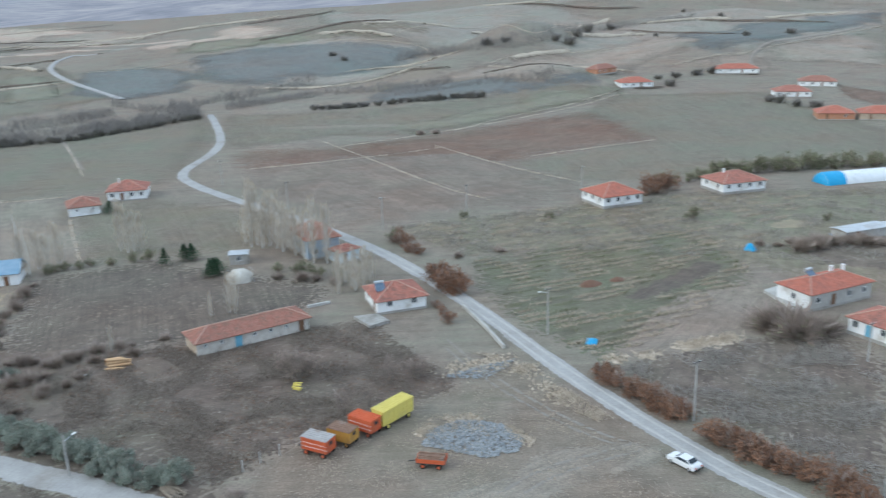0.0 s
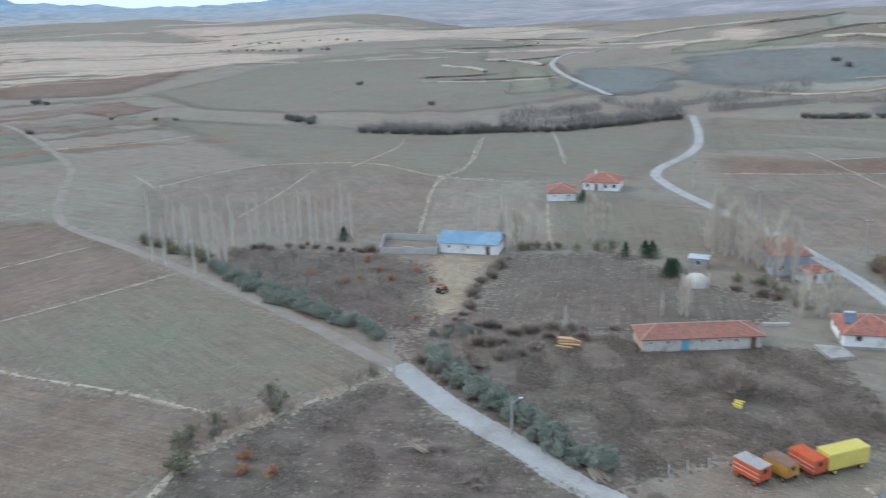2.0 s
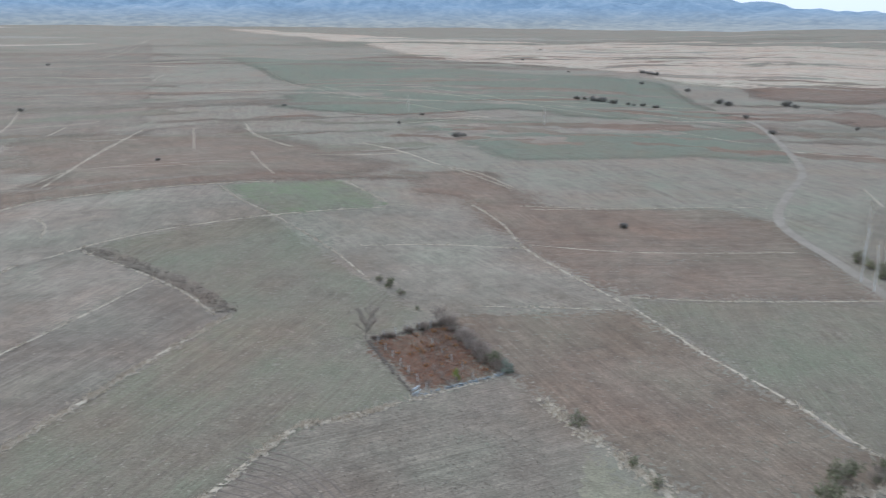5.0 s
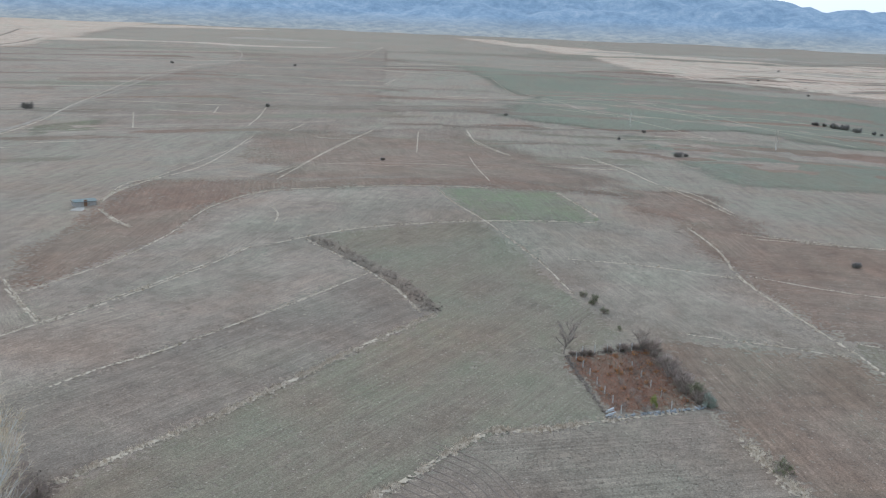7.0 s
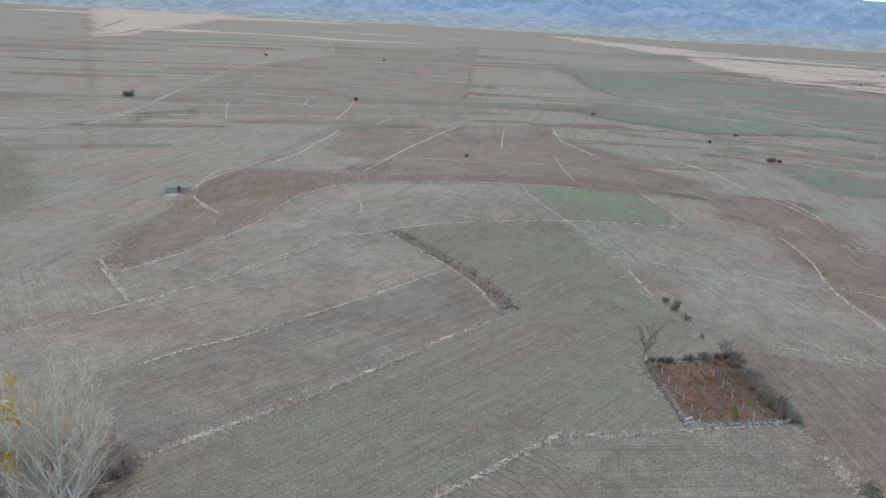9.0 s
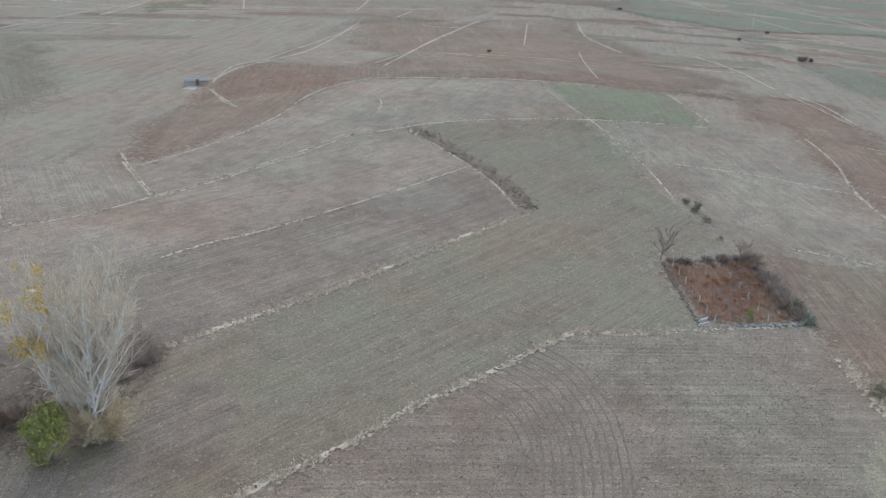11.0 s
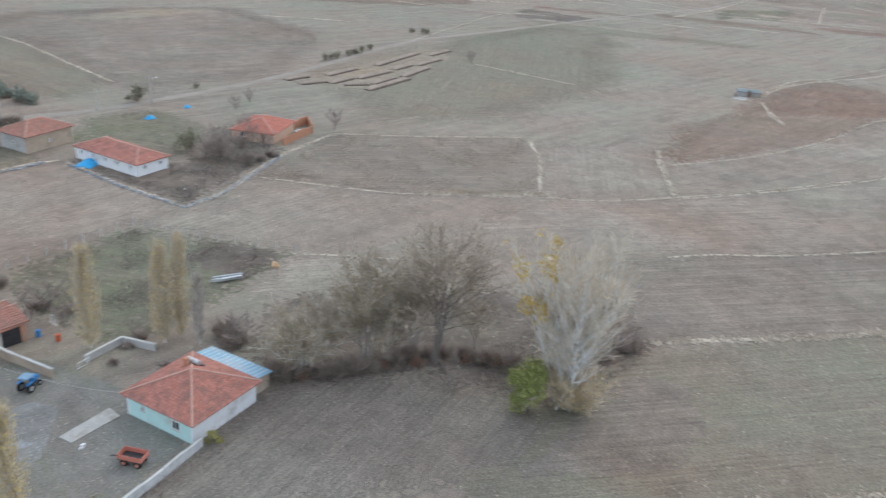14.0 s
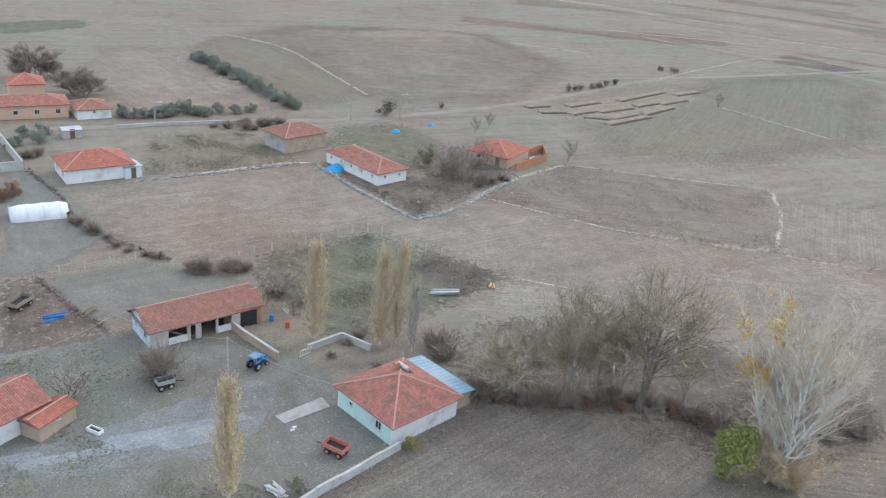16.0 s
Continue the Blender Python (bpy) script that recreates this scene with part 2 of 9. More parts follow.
def height(x, y):
    """Level fields near by, a low rise to the west, hills that climb in the north, gentle waves beyond."""
    r, az = math.hypot(x, y), math.degrees(math.atan2(x, y))
    far = smooth(260, 700, r)
    h = far * (2.2 * math.sin(x / 95 + 1.3) * math.cos(y / 120) + 1.6 * math.sin((x + y) / 61) * math.sin(y / 83 + 0.6))
    h += 7 * math.exp(-(((x + 262) / 70) ** 2 + ((y + 12) / 85) ** 2))
    east = smooth(-34, 6, az) * smooth(150, 60, az)
    north = smooth(-75, -30, az) * smooth(60, -10, az)
    h += east * smooth(330, 1900, r) * 70 + north * smooth(900, 2600, r) * 45
    h += max(0.8 * east, north) * smooth(480, 1400, r) * 11 * math.sin(x / 150 + 0.9 * math.sin(y / 170)) * math.cos(y / 185 + 0.6) + smooth(1200, 3800, r) * 30
    if y > 380 and -420 < x < 560:
        h += spur(x, y, -36, 418, 60, 505, 1.0, 8.0, 34) + spur(x, y, 60, 505, 190, 605, 4.0, 7.0, 50)
        h += spur(x, y, 0, 575, 62, 668, 9.0, 17.0, 42) + spur(x, y, 62, 668, 280, 820, 9.0, 15.0, 70)
        h += spur(x, y, -240, 800, -70, 790, 15.0, 20.0, 105) + spur(x, y, 190, 605, 400, 775, 6.0, 12.0, 60)
        h -= spur(x, y, -120, 520, 10, 640, 3.0, 6.0, 40) + spur(x, y, 10, 700, 170, 850, 6.0, 7.0, 45)
        h += spur(x, y, -40, 1010, 330, 1000, 12.0, 20.0, 80)
    return h


def finish(name, bm, material, smooth_faces=False):
    me = bpy.data.meshes.new(name)
    bm.to_mesh(me)
    bm.free()
    if smooth_faces:
        me.polygons.foreach_set("use_smooth", [True] * len(me.polygons))
    for m in material if isinstance(material, (list, tuple)) else (material,):
        me.materials.append(m)
    return new(name, me)


def part(name, bm, material, parent, label="", smooth_faces=False):
    ob = finish(name, bm, material, smooth_faces)
    ob.parent = parent
    if label:
        ob["label"] = label
    return ob


def thing(name, x, y, turn=0.0, z=None):
    ob = new(name)
    ob.empty_display_size = 0.3
    ob.matrix_world = pose(x, y, height(x, y) if z is None else z, 0, 0, turn)
    return ob


def ground_sheet():
    n = 340
    line = [math.sinh(k / n * 5.6) / math.sinh(5.6) * 4900 for k in range(-n, n + 1)]
    verts = [(x, y, height(x, y)) for y in line for x in line]
    w = len(line)
    faces = [(j * w + i, j * w + i + 1, (j + 1) * w + i + 1, (j + 1) * w + i) for j in range(w - 1) for i in range(w - 1)]
    me = bpy.data.meshes.new("ground")
    me.from_pydata(verts, [], faces)
    me.polygons.foreach_set("use_smooth", [True] * len(faces))
    me.materials.append(SOIL["land"])
    return tagged(new("ground", me), "open farmland of bare brown and greenish soil", "ground", kind="structure")


def range_foot(yaw):
    """How far off the hazy ranges begin, by the compass."""
    stops = [(-60, 3450), (-14, 1500), (-8, 1160), (5, 1215), (20, 1420), (30, 1740), (38, 1950), (48, 2450), (72, 3450)]
    if yaw <= -60 or yaw >= 72:
        return 3450
    for (a, ra), (b, rb) in zip(stops, stops[1:]):
        if a <= yaw <= b:
            return ra + (rb - ra) * (yaw - a) / (b - a)
    return 3450


def mountains():
    """The far ranges: rows of ridges all round the plain, the blue haze of distance put into their colour and a glow.
    """
    m, t, s = base_material("far_range_haze", 1.0)
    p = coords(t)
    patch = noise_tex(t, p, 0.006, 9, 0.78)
    # Haze tones for the ridges: blue west, mauve north, greyer at the foot.
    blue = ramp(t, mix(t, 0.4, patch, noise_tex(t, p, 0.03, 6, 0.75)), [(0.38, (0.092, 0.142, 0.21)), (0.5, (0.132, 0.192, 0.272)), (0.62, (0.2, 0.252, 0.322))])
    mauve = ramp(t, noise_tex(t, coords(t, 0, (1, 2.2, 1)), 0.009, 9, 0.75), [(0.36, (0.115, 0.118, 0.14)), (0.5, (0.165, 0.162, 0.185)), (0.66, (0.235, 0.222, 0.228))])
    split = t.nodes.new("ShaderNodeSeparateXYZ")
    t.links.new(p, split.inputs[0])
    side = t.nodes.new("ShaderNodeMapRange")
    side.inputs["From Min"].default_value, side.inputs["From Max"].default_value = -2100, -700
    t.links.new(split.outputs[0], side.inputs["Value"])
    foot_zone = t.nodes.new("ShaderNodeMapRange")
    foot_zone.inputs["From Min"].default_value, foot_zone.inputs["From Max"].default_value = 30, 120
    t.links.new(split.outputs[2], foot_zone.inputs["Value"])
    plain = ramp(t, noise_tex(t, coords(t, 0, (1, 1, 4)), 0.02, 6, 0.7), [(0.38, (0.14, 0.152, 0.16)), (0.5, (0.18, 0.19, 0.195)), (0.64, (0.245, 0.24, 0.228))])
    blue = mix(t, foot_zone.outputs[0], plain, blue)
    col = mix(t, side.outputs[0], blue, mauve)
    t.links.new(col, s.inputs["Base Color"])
    # The same colour is emitted, so the ranges glow with the painted haze.
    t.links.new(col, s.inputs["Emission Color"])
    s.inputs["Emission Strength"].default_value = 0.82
    verts, faces, n, rings = [], [], 720, 34
    for k in range(n):
        a = 2 * math.pi * k / n
        yaw = -math.degrees(a) if a < math.pi else 360 - math.degrees(a)
        foot = range_foot(yaw)
        near = smooth(3450, 1500, foot)
        for j in range(rings):
            f = j / (rings - 1)
            r = foot + (4850 - foot) * f
            x, y = math.sin(a) * r, math.cos(a) * r
            big = smooth(46, 78, yaw) * smooth(190, 112, yaw)
            low = smooth(20, 55, yaw) * smooth(105, 60, yaw)
            north = smooth(46, 22, yaw) * smooth(-70, -25, yaw)
            ridge = 0.5 + 0.5 * noise.noise((x * 0.0016, y * 0.0016, 5.0)) + 0.28 * noise.noise((x * 0.0048, y * 0.0048, 9.0)) + 0.1 * noise.noise((x * 0.014, y * 0.014, 2.0))
            top = (48 + 247 * big + 28 * low + 150 * north) * (0.55 + 0.55 * ridge)
            z = -2 + top * smooth(0.0, 0.8, f) + (22 + 16 * near) * noise.noise((x * 0.008, y * 0.008, 1.0)) * smooth(0, 0.4, f)
            z += 40 * north * smooth(0, 0.5, f)
            if foot < 3440:
                z = z * (1 - near) + near * (height(x, y) - 2 + 9 * smooth(0, 0.05, f) + max(0.0, z - 20) * smooth(0.0, 0.6, f))
                z = max(z, height(x, y) + 6 * smooth(0, 0.05, f) - 2)
            verts.append((x, y, z))
    for k in range(n):
        for j in range(rings - 1):
            b = ((k + 1) % n) * rings
            faces.append((k * rings + j, k * rings + j + 1, b + j + 1, b + j))
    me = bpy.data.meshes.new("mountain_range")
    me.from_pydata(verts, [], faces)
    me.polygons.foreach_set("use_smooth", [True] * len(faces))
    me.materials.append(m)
    tagged(new("backdrop", me), "mountain ranges far behind the plain, blue haze painted on and glowing", "mountain", kind="structure")


ground_sheet()
mountains()
RNG = random.Random(7)
LEVEL = [-0.009]


def field(kind, *corners, label="", wobble=0.5, name="field", soft=1.6, rows=None, over=0.0):
    """A field laid over the ground: an outline of a few corners, filled finely enough to follow the land and to fade at its edge."""
    LEVEL[0] += 0.0001
    reach = min(math.hypot(*c) for c in corners)
    lift = LEVEL[0] + over
    area = sum(ax * by - bx * ay for (ax, ay), (bx, by) in zip(corners, corners[1:] + corners[:1])) / 2
    if area < 0:
        corners, area = corners[::-1], -area
    width = min((1.2 + reach / 45) * soft, 0.22 * math.sqrt(area))
    step = max(1.6, min(width * 0.55, reach / 70), math.sqrt(area / 4500))
    ring = []
    for (ax, ay), (bx, by) in zip(corners, corners[1:] + corners[:1]):
        long = math.hypot(bx - ax, by - ay)
        n = max(5, int(long / step))
        out = Vector(((by - ay) / long, -(bx - ax) / long)) * width * 0.42
        for k in range(n):
            f = (k + 0.5) / n
            x, y = ax + (bx - ax) * f, ay + (by - ay) * f
            q = noise.noise((x * 0.09, y * 0.09, 3.3)) * wobble * (1 + reach / 150)
            ring.append((x + q + out.x, y - q + out.y))
    p = np.array(ring)
    a, b = p, np.roll(p, -1, axis=0)
    lo, hi = p.min(axis=0), p.max(axis=0)
    gx, gy = np.meshgrid(np.arange(lo[0], hi[0], step), np.arange(lo[1], hi[1], step * 0.87))
    gx[1::2] += step / 2
    g = np.stack([gx.ravel(), gy.ravel()], axis=1)

    def to_edge(points):
        d = b - a
        f = ((points[:, None, :] - a) * d).sum(axis=2) / np.maximum((d * d).sum(axis=1), 1e-9)
        near = a + np.clip(f, 0, 1)[..., None] * d
        return np.sqrt(((points[:, None, :] - near) ** 2).sum(axis=2)).min(axis=1)

    over = (a[:, 1] > g[:, 1:2]) != (b[:, 1] > g[:, 1:2])
    slope = np.where(np.abs(b[:, 1] - a[:, 1]) < 1e-9, 1e-9, b[:, 1] - a[:, 1])
    hits = over & (g[:, 0:1] < (b[:, 0] - a[:, 0]) * (g[:, 1:2] - a[:, 1]) / slope + a[:, 0])
    g = g[hits.sum(axis=1) % 2 == 1]
    if len(g):
        g = g[to_edge(g) > step * 0.45]
    points = [Vector((x, y)) for x, y in p] + [Vector((x, y)) for x, y in g]
    n = len(ring)
    made = delaunay_2d_cdt(points, [(k, (k + 1) % n) for k in range(n)], [], 1, 1e-4)
    flat = np.array([(v.x, v.y) for v in made[0]])
    inside = np.clip(to_edge(flat) / width, 0, 1)
    if rows is None:
        (ax, ay), (bx, by) = max(zip(corners, corners[1:] + corners[:1]), key=lambda e: math.hypot(e[1][0] - e[0][0], e[1][1] - e[0][1]))
        rows = math.degrees(math.atan2(by - ay, bx - ax))
    turn = Matrix.Rotation(radians(rows), 4, "Z")
    c, w = math.cos(radians(-rows)), math.sin(radians(-rows))
    me = bpy.data.meshes.new(name)
    sink = np.clip(inside * 2.4 - 0.55, -0.4, 1.0)
    me.from_pydata([(c * x - w * y, w * x + c * y, height(x, y) + (lift + 0.36e-6 * min(1e6, x * x + y * y)) * d) for (x, y), d in zip(flat, sink)], [], [f if len(f) == 3 else f for f in made[2]])
    me.attributes.new("inside", "FLOAT", "POINT").data.foreach_set("value", inside)
    me.materials.append(SOIL[kind])
    ob = new(name, me)
    ob.matrix_world = turn
    return tagged(ob, label or "ploughed field of bare soil", "field", kind="structure")


def smooth_line(points, per=6):
    """A rounded line through the points."""
    p = [Vector((*q, 0)) for q in points]
    p = [p[0] * 2 - p[1]] + p + [p[-1] * 2 - p[-2]]
    out = []
    for a, b, c, d in zip(p, p[1:], p[2:], p[3:]):
        n = max(2, min(24, int((c - b).length / per)))
        for k in range(n):
            t = k / n
            out.append(0.5 * (2 * b + (c - a) * t + (2 * a - 5 * b + 4 * c - d) * t * t + (3 * b - a - 3 * c + d) * t ** 3))
    return out + [p[-2]]


def ribbon(name, material, width, points, label, category, rise=0.0, per=6, ragged=0.12, lift=0.022, kind="structure", bend=True, core=1.0):
    line = smooth_line(points, per) if bend else [Vector((*q, 0)) for q in points]
    LEVEL[0] += 0.0001
    bm = bmesh.new()
    layer = bm.verts.layers.float.new("inside")
    rows = []
    for k, q in enumerate(line):
        d = (line[min(k + 1, len(line) - 1)] - line[max(k - 1, 0)]).normalized()
        side = Vector((-d.y, d.x, 0))
        far = q.length
        row = []
        for s in (-1.15, -0.7, 0.7, 1.15):
            w = width / 2 * s * (1 + ragged * noise.noise((q.x * 0.35 + s * 9, q.y * 0.35, 1.0)) * 1.6)
            v = q + side * w
            top = rise * (0.7 + 0.8 * noise.noise((q.x * 0.5, q.y * 0.5, s))) if abs(s) < 0.9 else 0.0
            over = lift + LEVEL[0] + 0.38e-6 * min(1e6, far * far) + (0.4 if q.y > 440 and abs(q.x) < 420 else 0.0)
            row.append(bm.verts.new((v.x, v.y, height(v.x, v.y) + max(0.0, top) + over * (1.0 if abs(s) < 0.9 else -0.3))))
            row[-1][layer] = core if abs(s) < 0.9 else 0.0
        rows.append(row)
    for end in (rows[0], rows[-1]):
        for v in end:
            v[layer] = 0.0
    for a, b in zip(rows, rows[1:]):
        for i in range(3):
            bm.faces.new((a[i], b[i], b[i + 1], a[i + 1]))
    bmesh.ops.recalc_face_normals(bm, faces=bm.faces[:])
    if bm.faces and sum(f.normal.z for f in bm.faces) < 0:
        bmesh.ops.reverse_faces(bm, faces=bm.faces[:])
    return tagged(finish(name, bm, material, True), label, category, kind=kind)


def road(width, *points, name="road", label="pale gravel village road", material=None, **more):
    return ribbon(name, material or GRAVEL, width, points, label, "road", core=0.75 if material is WORN else 1.0, **more)


STRIPS = []


def bund(width, *points, rise=0.03, label="strip of dry pale grass between two fields", **more):
    near = [p for p in points if math.hypot(*p) < 330]
    if len(near) > 1:
        STRIPS.append((width, near))
    return ribbon("grass_strip", DRY_GRASS, width * 0.68, points, label, "grass strip", rise=rise, ragged=0.5, core=0.72, per=3 if width < 1.5 else 5, kind="stuff", lift=0.012, **more)


# ---- the quilt of strips on the hills and the plain ----
def quilt(count, sector, reach, kinds, size, deep, seed, tilt=0.3):
    """Long narrow fields of many owners, lying across the slope."""
    rng = random.Random(seed)
    for _ in range(count):
        az, r = radians(rng.uniform(*sector)), reach[0] * (reach[1] / reach[0]) ** rng.random()
        x, y = math.sin(az) * r, math.cos(az) * r
        turn = -az + rng.uniform(-tilt, tilt)
        u, w = Vector((math.cos(turn), math.sin(turn))), Vector((-math.sin(turn), math.cos(turn)))
        a, b = rng.uniform(*size) * r / 900, rng.uniform(*deep) * r / 900
        q = [Vector((x, y)) + u * (a * i) + w * (b * j + a * k) for i, j, k in ((-0.5, -0.5, rng.uniform(-0.08, 0.08)), (0.5, -0.5, rng.uniform(-0.08, 0.08)), (rng.uniform(0.35, 0.6), 0.5, 0.0), (rng.uniform(-0.6, -0.35), 0.5, 0.0))]
        field(rng.choice(kinds), *[tuple(v) for v in q], label="strip field on the open land", wobble=2.5, soft=0.45)


def edges(count, sector, reach, length, width, material, label, seed, rise=0.0, tilt=0.35):
    """Field edges, terrace banks and ditches that run across the slope."""
    rng = random.Random(seed)
    for _ in range(count):
        az, r = radians(rng.uniform(*sector)), reach[0] * (reach[1] / reach[0]) ** rng.random()
        x, y = math.sin(az) * r, math.cos(az) * r
        turn = -az + rng.uniform(-tilt, tilt)
        a = rng.uniform(*length) * r / 900
        pts = [(x + math.cos(turn) * a * k + math.sin(turn) * a * 0.1 * rng.uniform(-1, 1), y + math.sin(turn) * a * k + math.cos(turn) * a * 0.1 * rng.uniform(-1, 1)) for k in (-0.5, -0.2, 0.15, 0.5)]
        ribbon("field_edge", material, width * r / 900, pts, label, "field edge", rise=rise * r / 900, per=14, ragged=0.5, kind="stuff")


quilt(20, (-32, 34), (700, 1300), ["hazy_hill_pasture", "soil_grey", "soil_sage", "hazy_hill_pasture", "hazy_hill_pasture", "soil_green", "stubble", "soil_brown"], (60, 190), (18, 60), 3)
edges(16, (-34, 34), (480, 1300), (50, 190), 4.2, DRY_GRASS, "pale terrace edge on the hillside", 5, 1.2)
edges(16, (-34, 34), (480, 1300), (40, 160), 3.6, SOIL["scrub"], "dark scrubby ditch on the hillside", 6, 1.5)
LEVEL[0] = 0.006
# ---- fields: the north, beyond the village road ----
field("soil_sage", (-181.0, 346.9), (-117.0, 422.2), (-96.7, 371.1), (-88.3, 290.2), (-87.2, 267.2), (-132.8, 249.3), (-243.1, 194.6), (-225.8, 238.8), (-389.4, 318.9), label="pale green field below the river trees", soft=3.0)
field("soil_sage", (-106.4, 424.6), (-21.8, 425.3), (24.4, 443.1), (70.5, 478.3), (96.0, 463.3), (31.6, 388.1), (-9.0, 350.4), (-44.9, 355.9), (-82.6, 324.4), label="sage green field on the slope")
field("soil_red", (-79.8, 321.6), (-41.3, 325.4), (-9.0, 347.4), (71.6, 409.8), (83.7, 326.8), (45.3, 304.8), (19.3, 284.8), (-28.5, 302.3), (-66.0, 287.1), label="reddish brown ploughed field", soft=3.0)
field("soil_brown", (-65.6, 285.1), (-28.7, 305.7), (10.7, 313.7), (42.9, 252.7), (38.5, 235.8), (12.0, 224.1), (-13.4, 208.5), (-27.0, 214.5), (-44.6, 230.6), label="brown ploughed field", soft=3.0)
field("soil_sage", (94.5, 456.1), (168.8, 452.6), (176.0, 332.1), (150.0, 281.1), (105.3, 272.4), (65.4, 253.0), (43.2, 254.3), (23.1, 284.3), (83.7, 326.8), (71.6, 409.8), label="green field under the hamlet")
field("rough_grass", (-13.3, 206.3), (38.4, 225.6), (73.8, 235.0), (126.2, 234.3), (82.7, 148.9), (63.1, 167.9), (27.6, 183.6), (5.7, 179.2), label="rough grassland with dry weeds")
field("meadow", (6.2, 176.2), (60.1, 198.6), (64.2, 170.9), (60.5, 157.2), (25.8, 122.1), (22.1, 126.7), (14.1, 138.4), (7.2, 158.3), label="vegetable garden gone to green weeds")
field("straw_ground", (77.8, 199.9), (87.4, 204.9), (93.0, 199.9), (87.0, 193.8), (78.9, 193.6), label="round patch of pale sandy ground", wobble=0.3)
field("scrub", (75.2, 179.0), (89.4, 184.3), (107.7, 189.6), (92.8, 161.5), (79.3, 164.5), label="dark weedy plot beside the sheds")
field("soil_grey", (24.9, 127.0), (42.3, 151.5), (61.7, 160.6), (59.0, 139.0), (37.3, 125.2), (25.7, 121.7), label="bare pale soil")
DUG_BED = [(31.8, 149.9), (43.2, 161.5), (54.7, 173.4), (60.8, 168.1), (47.8, 155.6), (37.2, 148.0)]
field("soil_dark", *DUG_BED, label="freshly dug dark bed", wobble=0.1, soft=0.4)
field("scrub", (26.1, 119.5), (47.7, 129.2), (66.0, 128.3), (67.7, 119.3), (49.7, 84.0), (44.2, 93.7), (34.8, 104.7), (28.7, 115.4), label="field of dry grey stalks")
field("soil_dark", (-73.4, 129.2), (-87.5, 170.5), (-66.2, 182.0), (-37.4, 168.4), (-23.4, 161.5), (-25.9, 151.2), (-47.2, 135.0), label="dark ploughed field behind the barn")
field("soil_dark", (-153.1, 145.2), (-114.0, 158.4), (-97.3, 153.6), (-79.2, 120.7), (-84.0, 116.3), (-141.6, 131.9), label="orchard of bare dark soil")
field("scrub", (-70.3, 118.2), (-46.8, 133.9), (-13.7, 142.8), (1.5, 115.1), (-22.0, 98.0), (-28.1, 89.5), (-36.0, 95.7), (-59.3, 105.7), label="rough plot of dark soil and dry weeds")
field("yard_tan", (-24.6, 88.3), (-20.2, 98.5), (-0.1, 113.4), (10.8, 123.1), (23.5, 99.1), (27.3, 92.6), (32.0, 84.6), (25.0, 80.3), (-22.0, 82.5), label="trodden yard of pale earth")
field("scrub", (-70.5, 99.2), (-46.9, 88.6), (-29.9, 82.8), (-25.7, 70.9), (-75.3, 52.3), (-81.9, 69.8), (-78.0, 82.3), (-74.1, 95.5), label="rough plot of brown soil and brushwood")
field("straw_ground", (-102.4, 162.0), (-88.6, 166.3), (-76.7, 127.5), (-76.7, 119.9), (-92.5, 146.8), label="pale trampled drive to the barn", wobble=2.0, soft=2.0)
field("soil_brown", (-241.5, 193.3), (-225.0, 237.9), (-155.1, 249.4), (-116.1, 176.5), (-156.5, 154.4), (-175.4, 137.2), label="brown field behind the poplars")
field("soil_grey", (-149.9, 240.8), (-112.6, 250.5), (-80.8, 182.7), (-92.7, 178.0), (-115.2, 175.1), label="pale brown field")
field("soil_green", (-100.9, 229.2), (-85.1, 245.0), (-55.2, 225.5), (-41.8, 199.8), (-48.1, 191.5), (-80.4, 181.8), label="dull green field beside the road")
field("scrub", (-83.3, 115.2), (-76.6, 119.4), (-69.1, 118.1), (-35.0, 95.2), (-28.5, 89.3), (-29.1, 84.6), (-47.5, 91.6), (-69.6, 104.3), label="weedy verge under the hedge")
field("scrub", (-85.0, 129.5), (-64.7, 134.6), (-41.2, 126.6), (-41.2, 114.4), (-66.7, 105.7), label="rough ground with brambles")
# beyond the river
field("soil_sage", (-478.0, 439.6), (-504.6, 829.6), (-322.7, 727.7), (-189.0, 513.3), (-235.4, 406.4), (-327.9, 369.0), label="sage green slope beyond the river", wobble=3)
field("meadow", (-532.2, 501.7), (-401.7, 549.6), (-284.7, 500.7), (-279.0, 405.8), (-376.1, 414.5), label="green field beyond the river", wobble=3)
field("hazy_hill_pasture", (-174.9, 719.7), (-101.9, 737.1), (-6.4, 696.9), (-27.6, 558.9), (-128.1, 563.6), (-190.6, 655.8), label="sage green hillside", wobble=3)
field("stubble", (-283.9, 1133.4), (-258.5, 1169.5), (-197.7, 1101.7), (-136.6, 743.5), (-183.0, 755.6), label="pale stubble patch", wobble=2)
field("hazy_hill_pasture", (26.9, 738.6), (186.6, 883.8), (455.4, 898.0), (349.8, 684.7), (208.3, 574.4), (88.7, 603.0), label="pale hill pasture with haze in its colour", wobble=4)
field("soil_red", (215.7, 464.0), (222.9, 425.0), (203.0, 385.6), (201.1, 419.2), label="strip of red ploughed earth")
field("hazy_hill_pasture", (-170.8, 1253.4), (139.2, 951.7), (241.3, 783.9), (52.7, 643.3), (-64.7, 752.0), label="brown hill field", wobble=4)
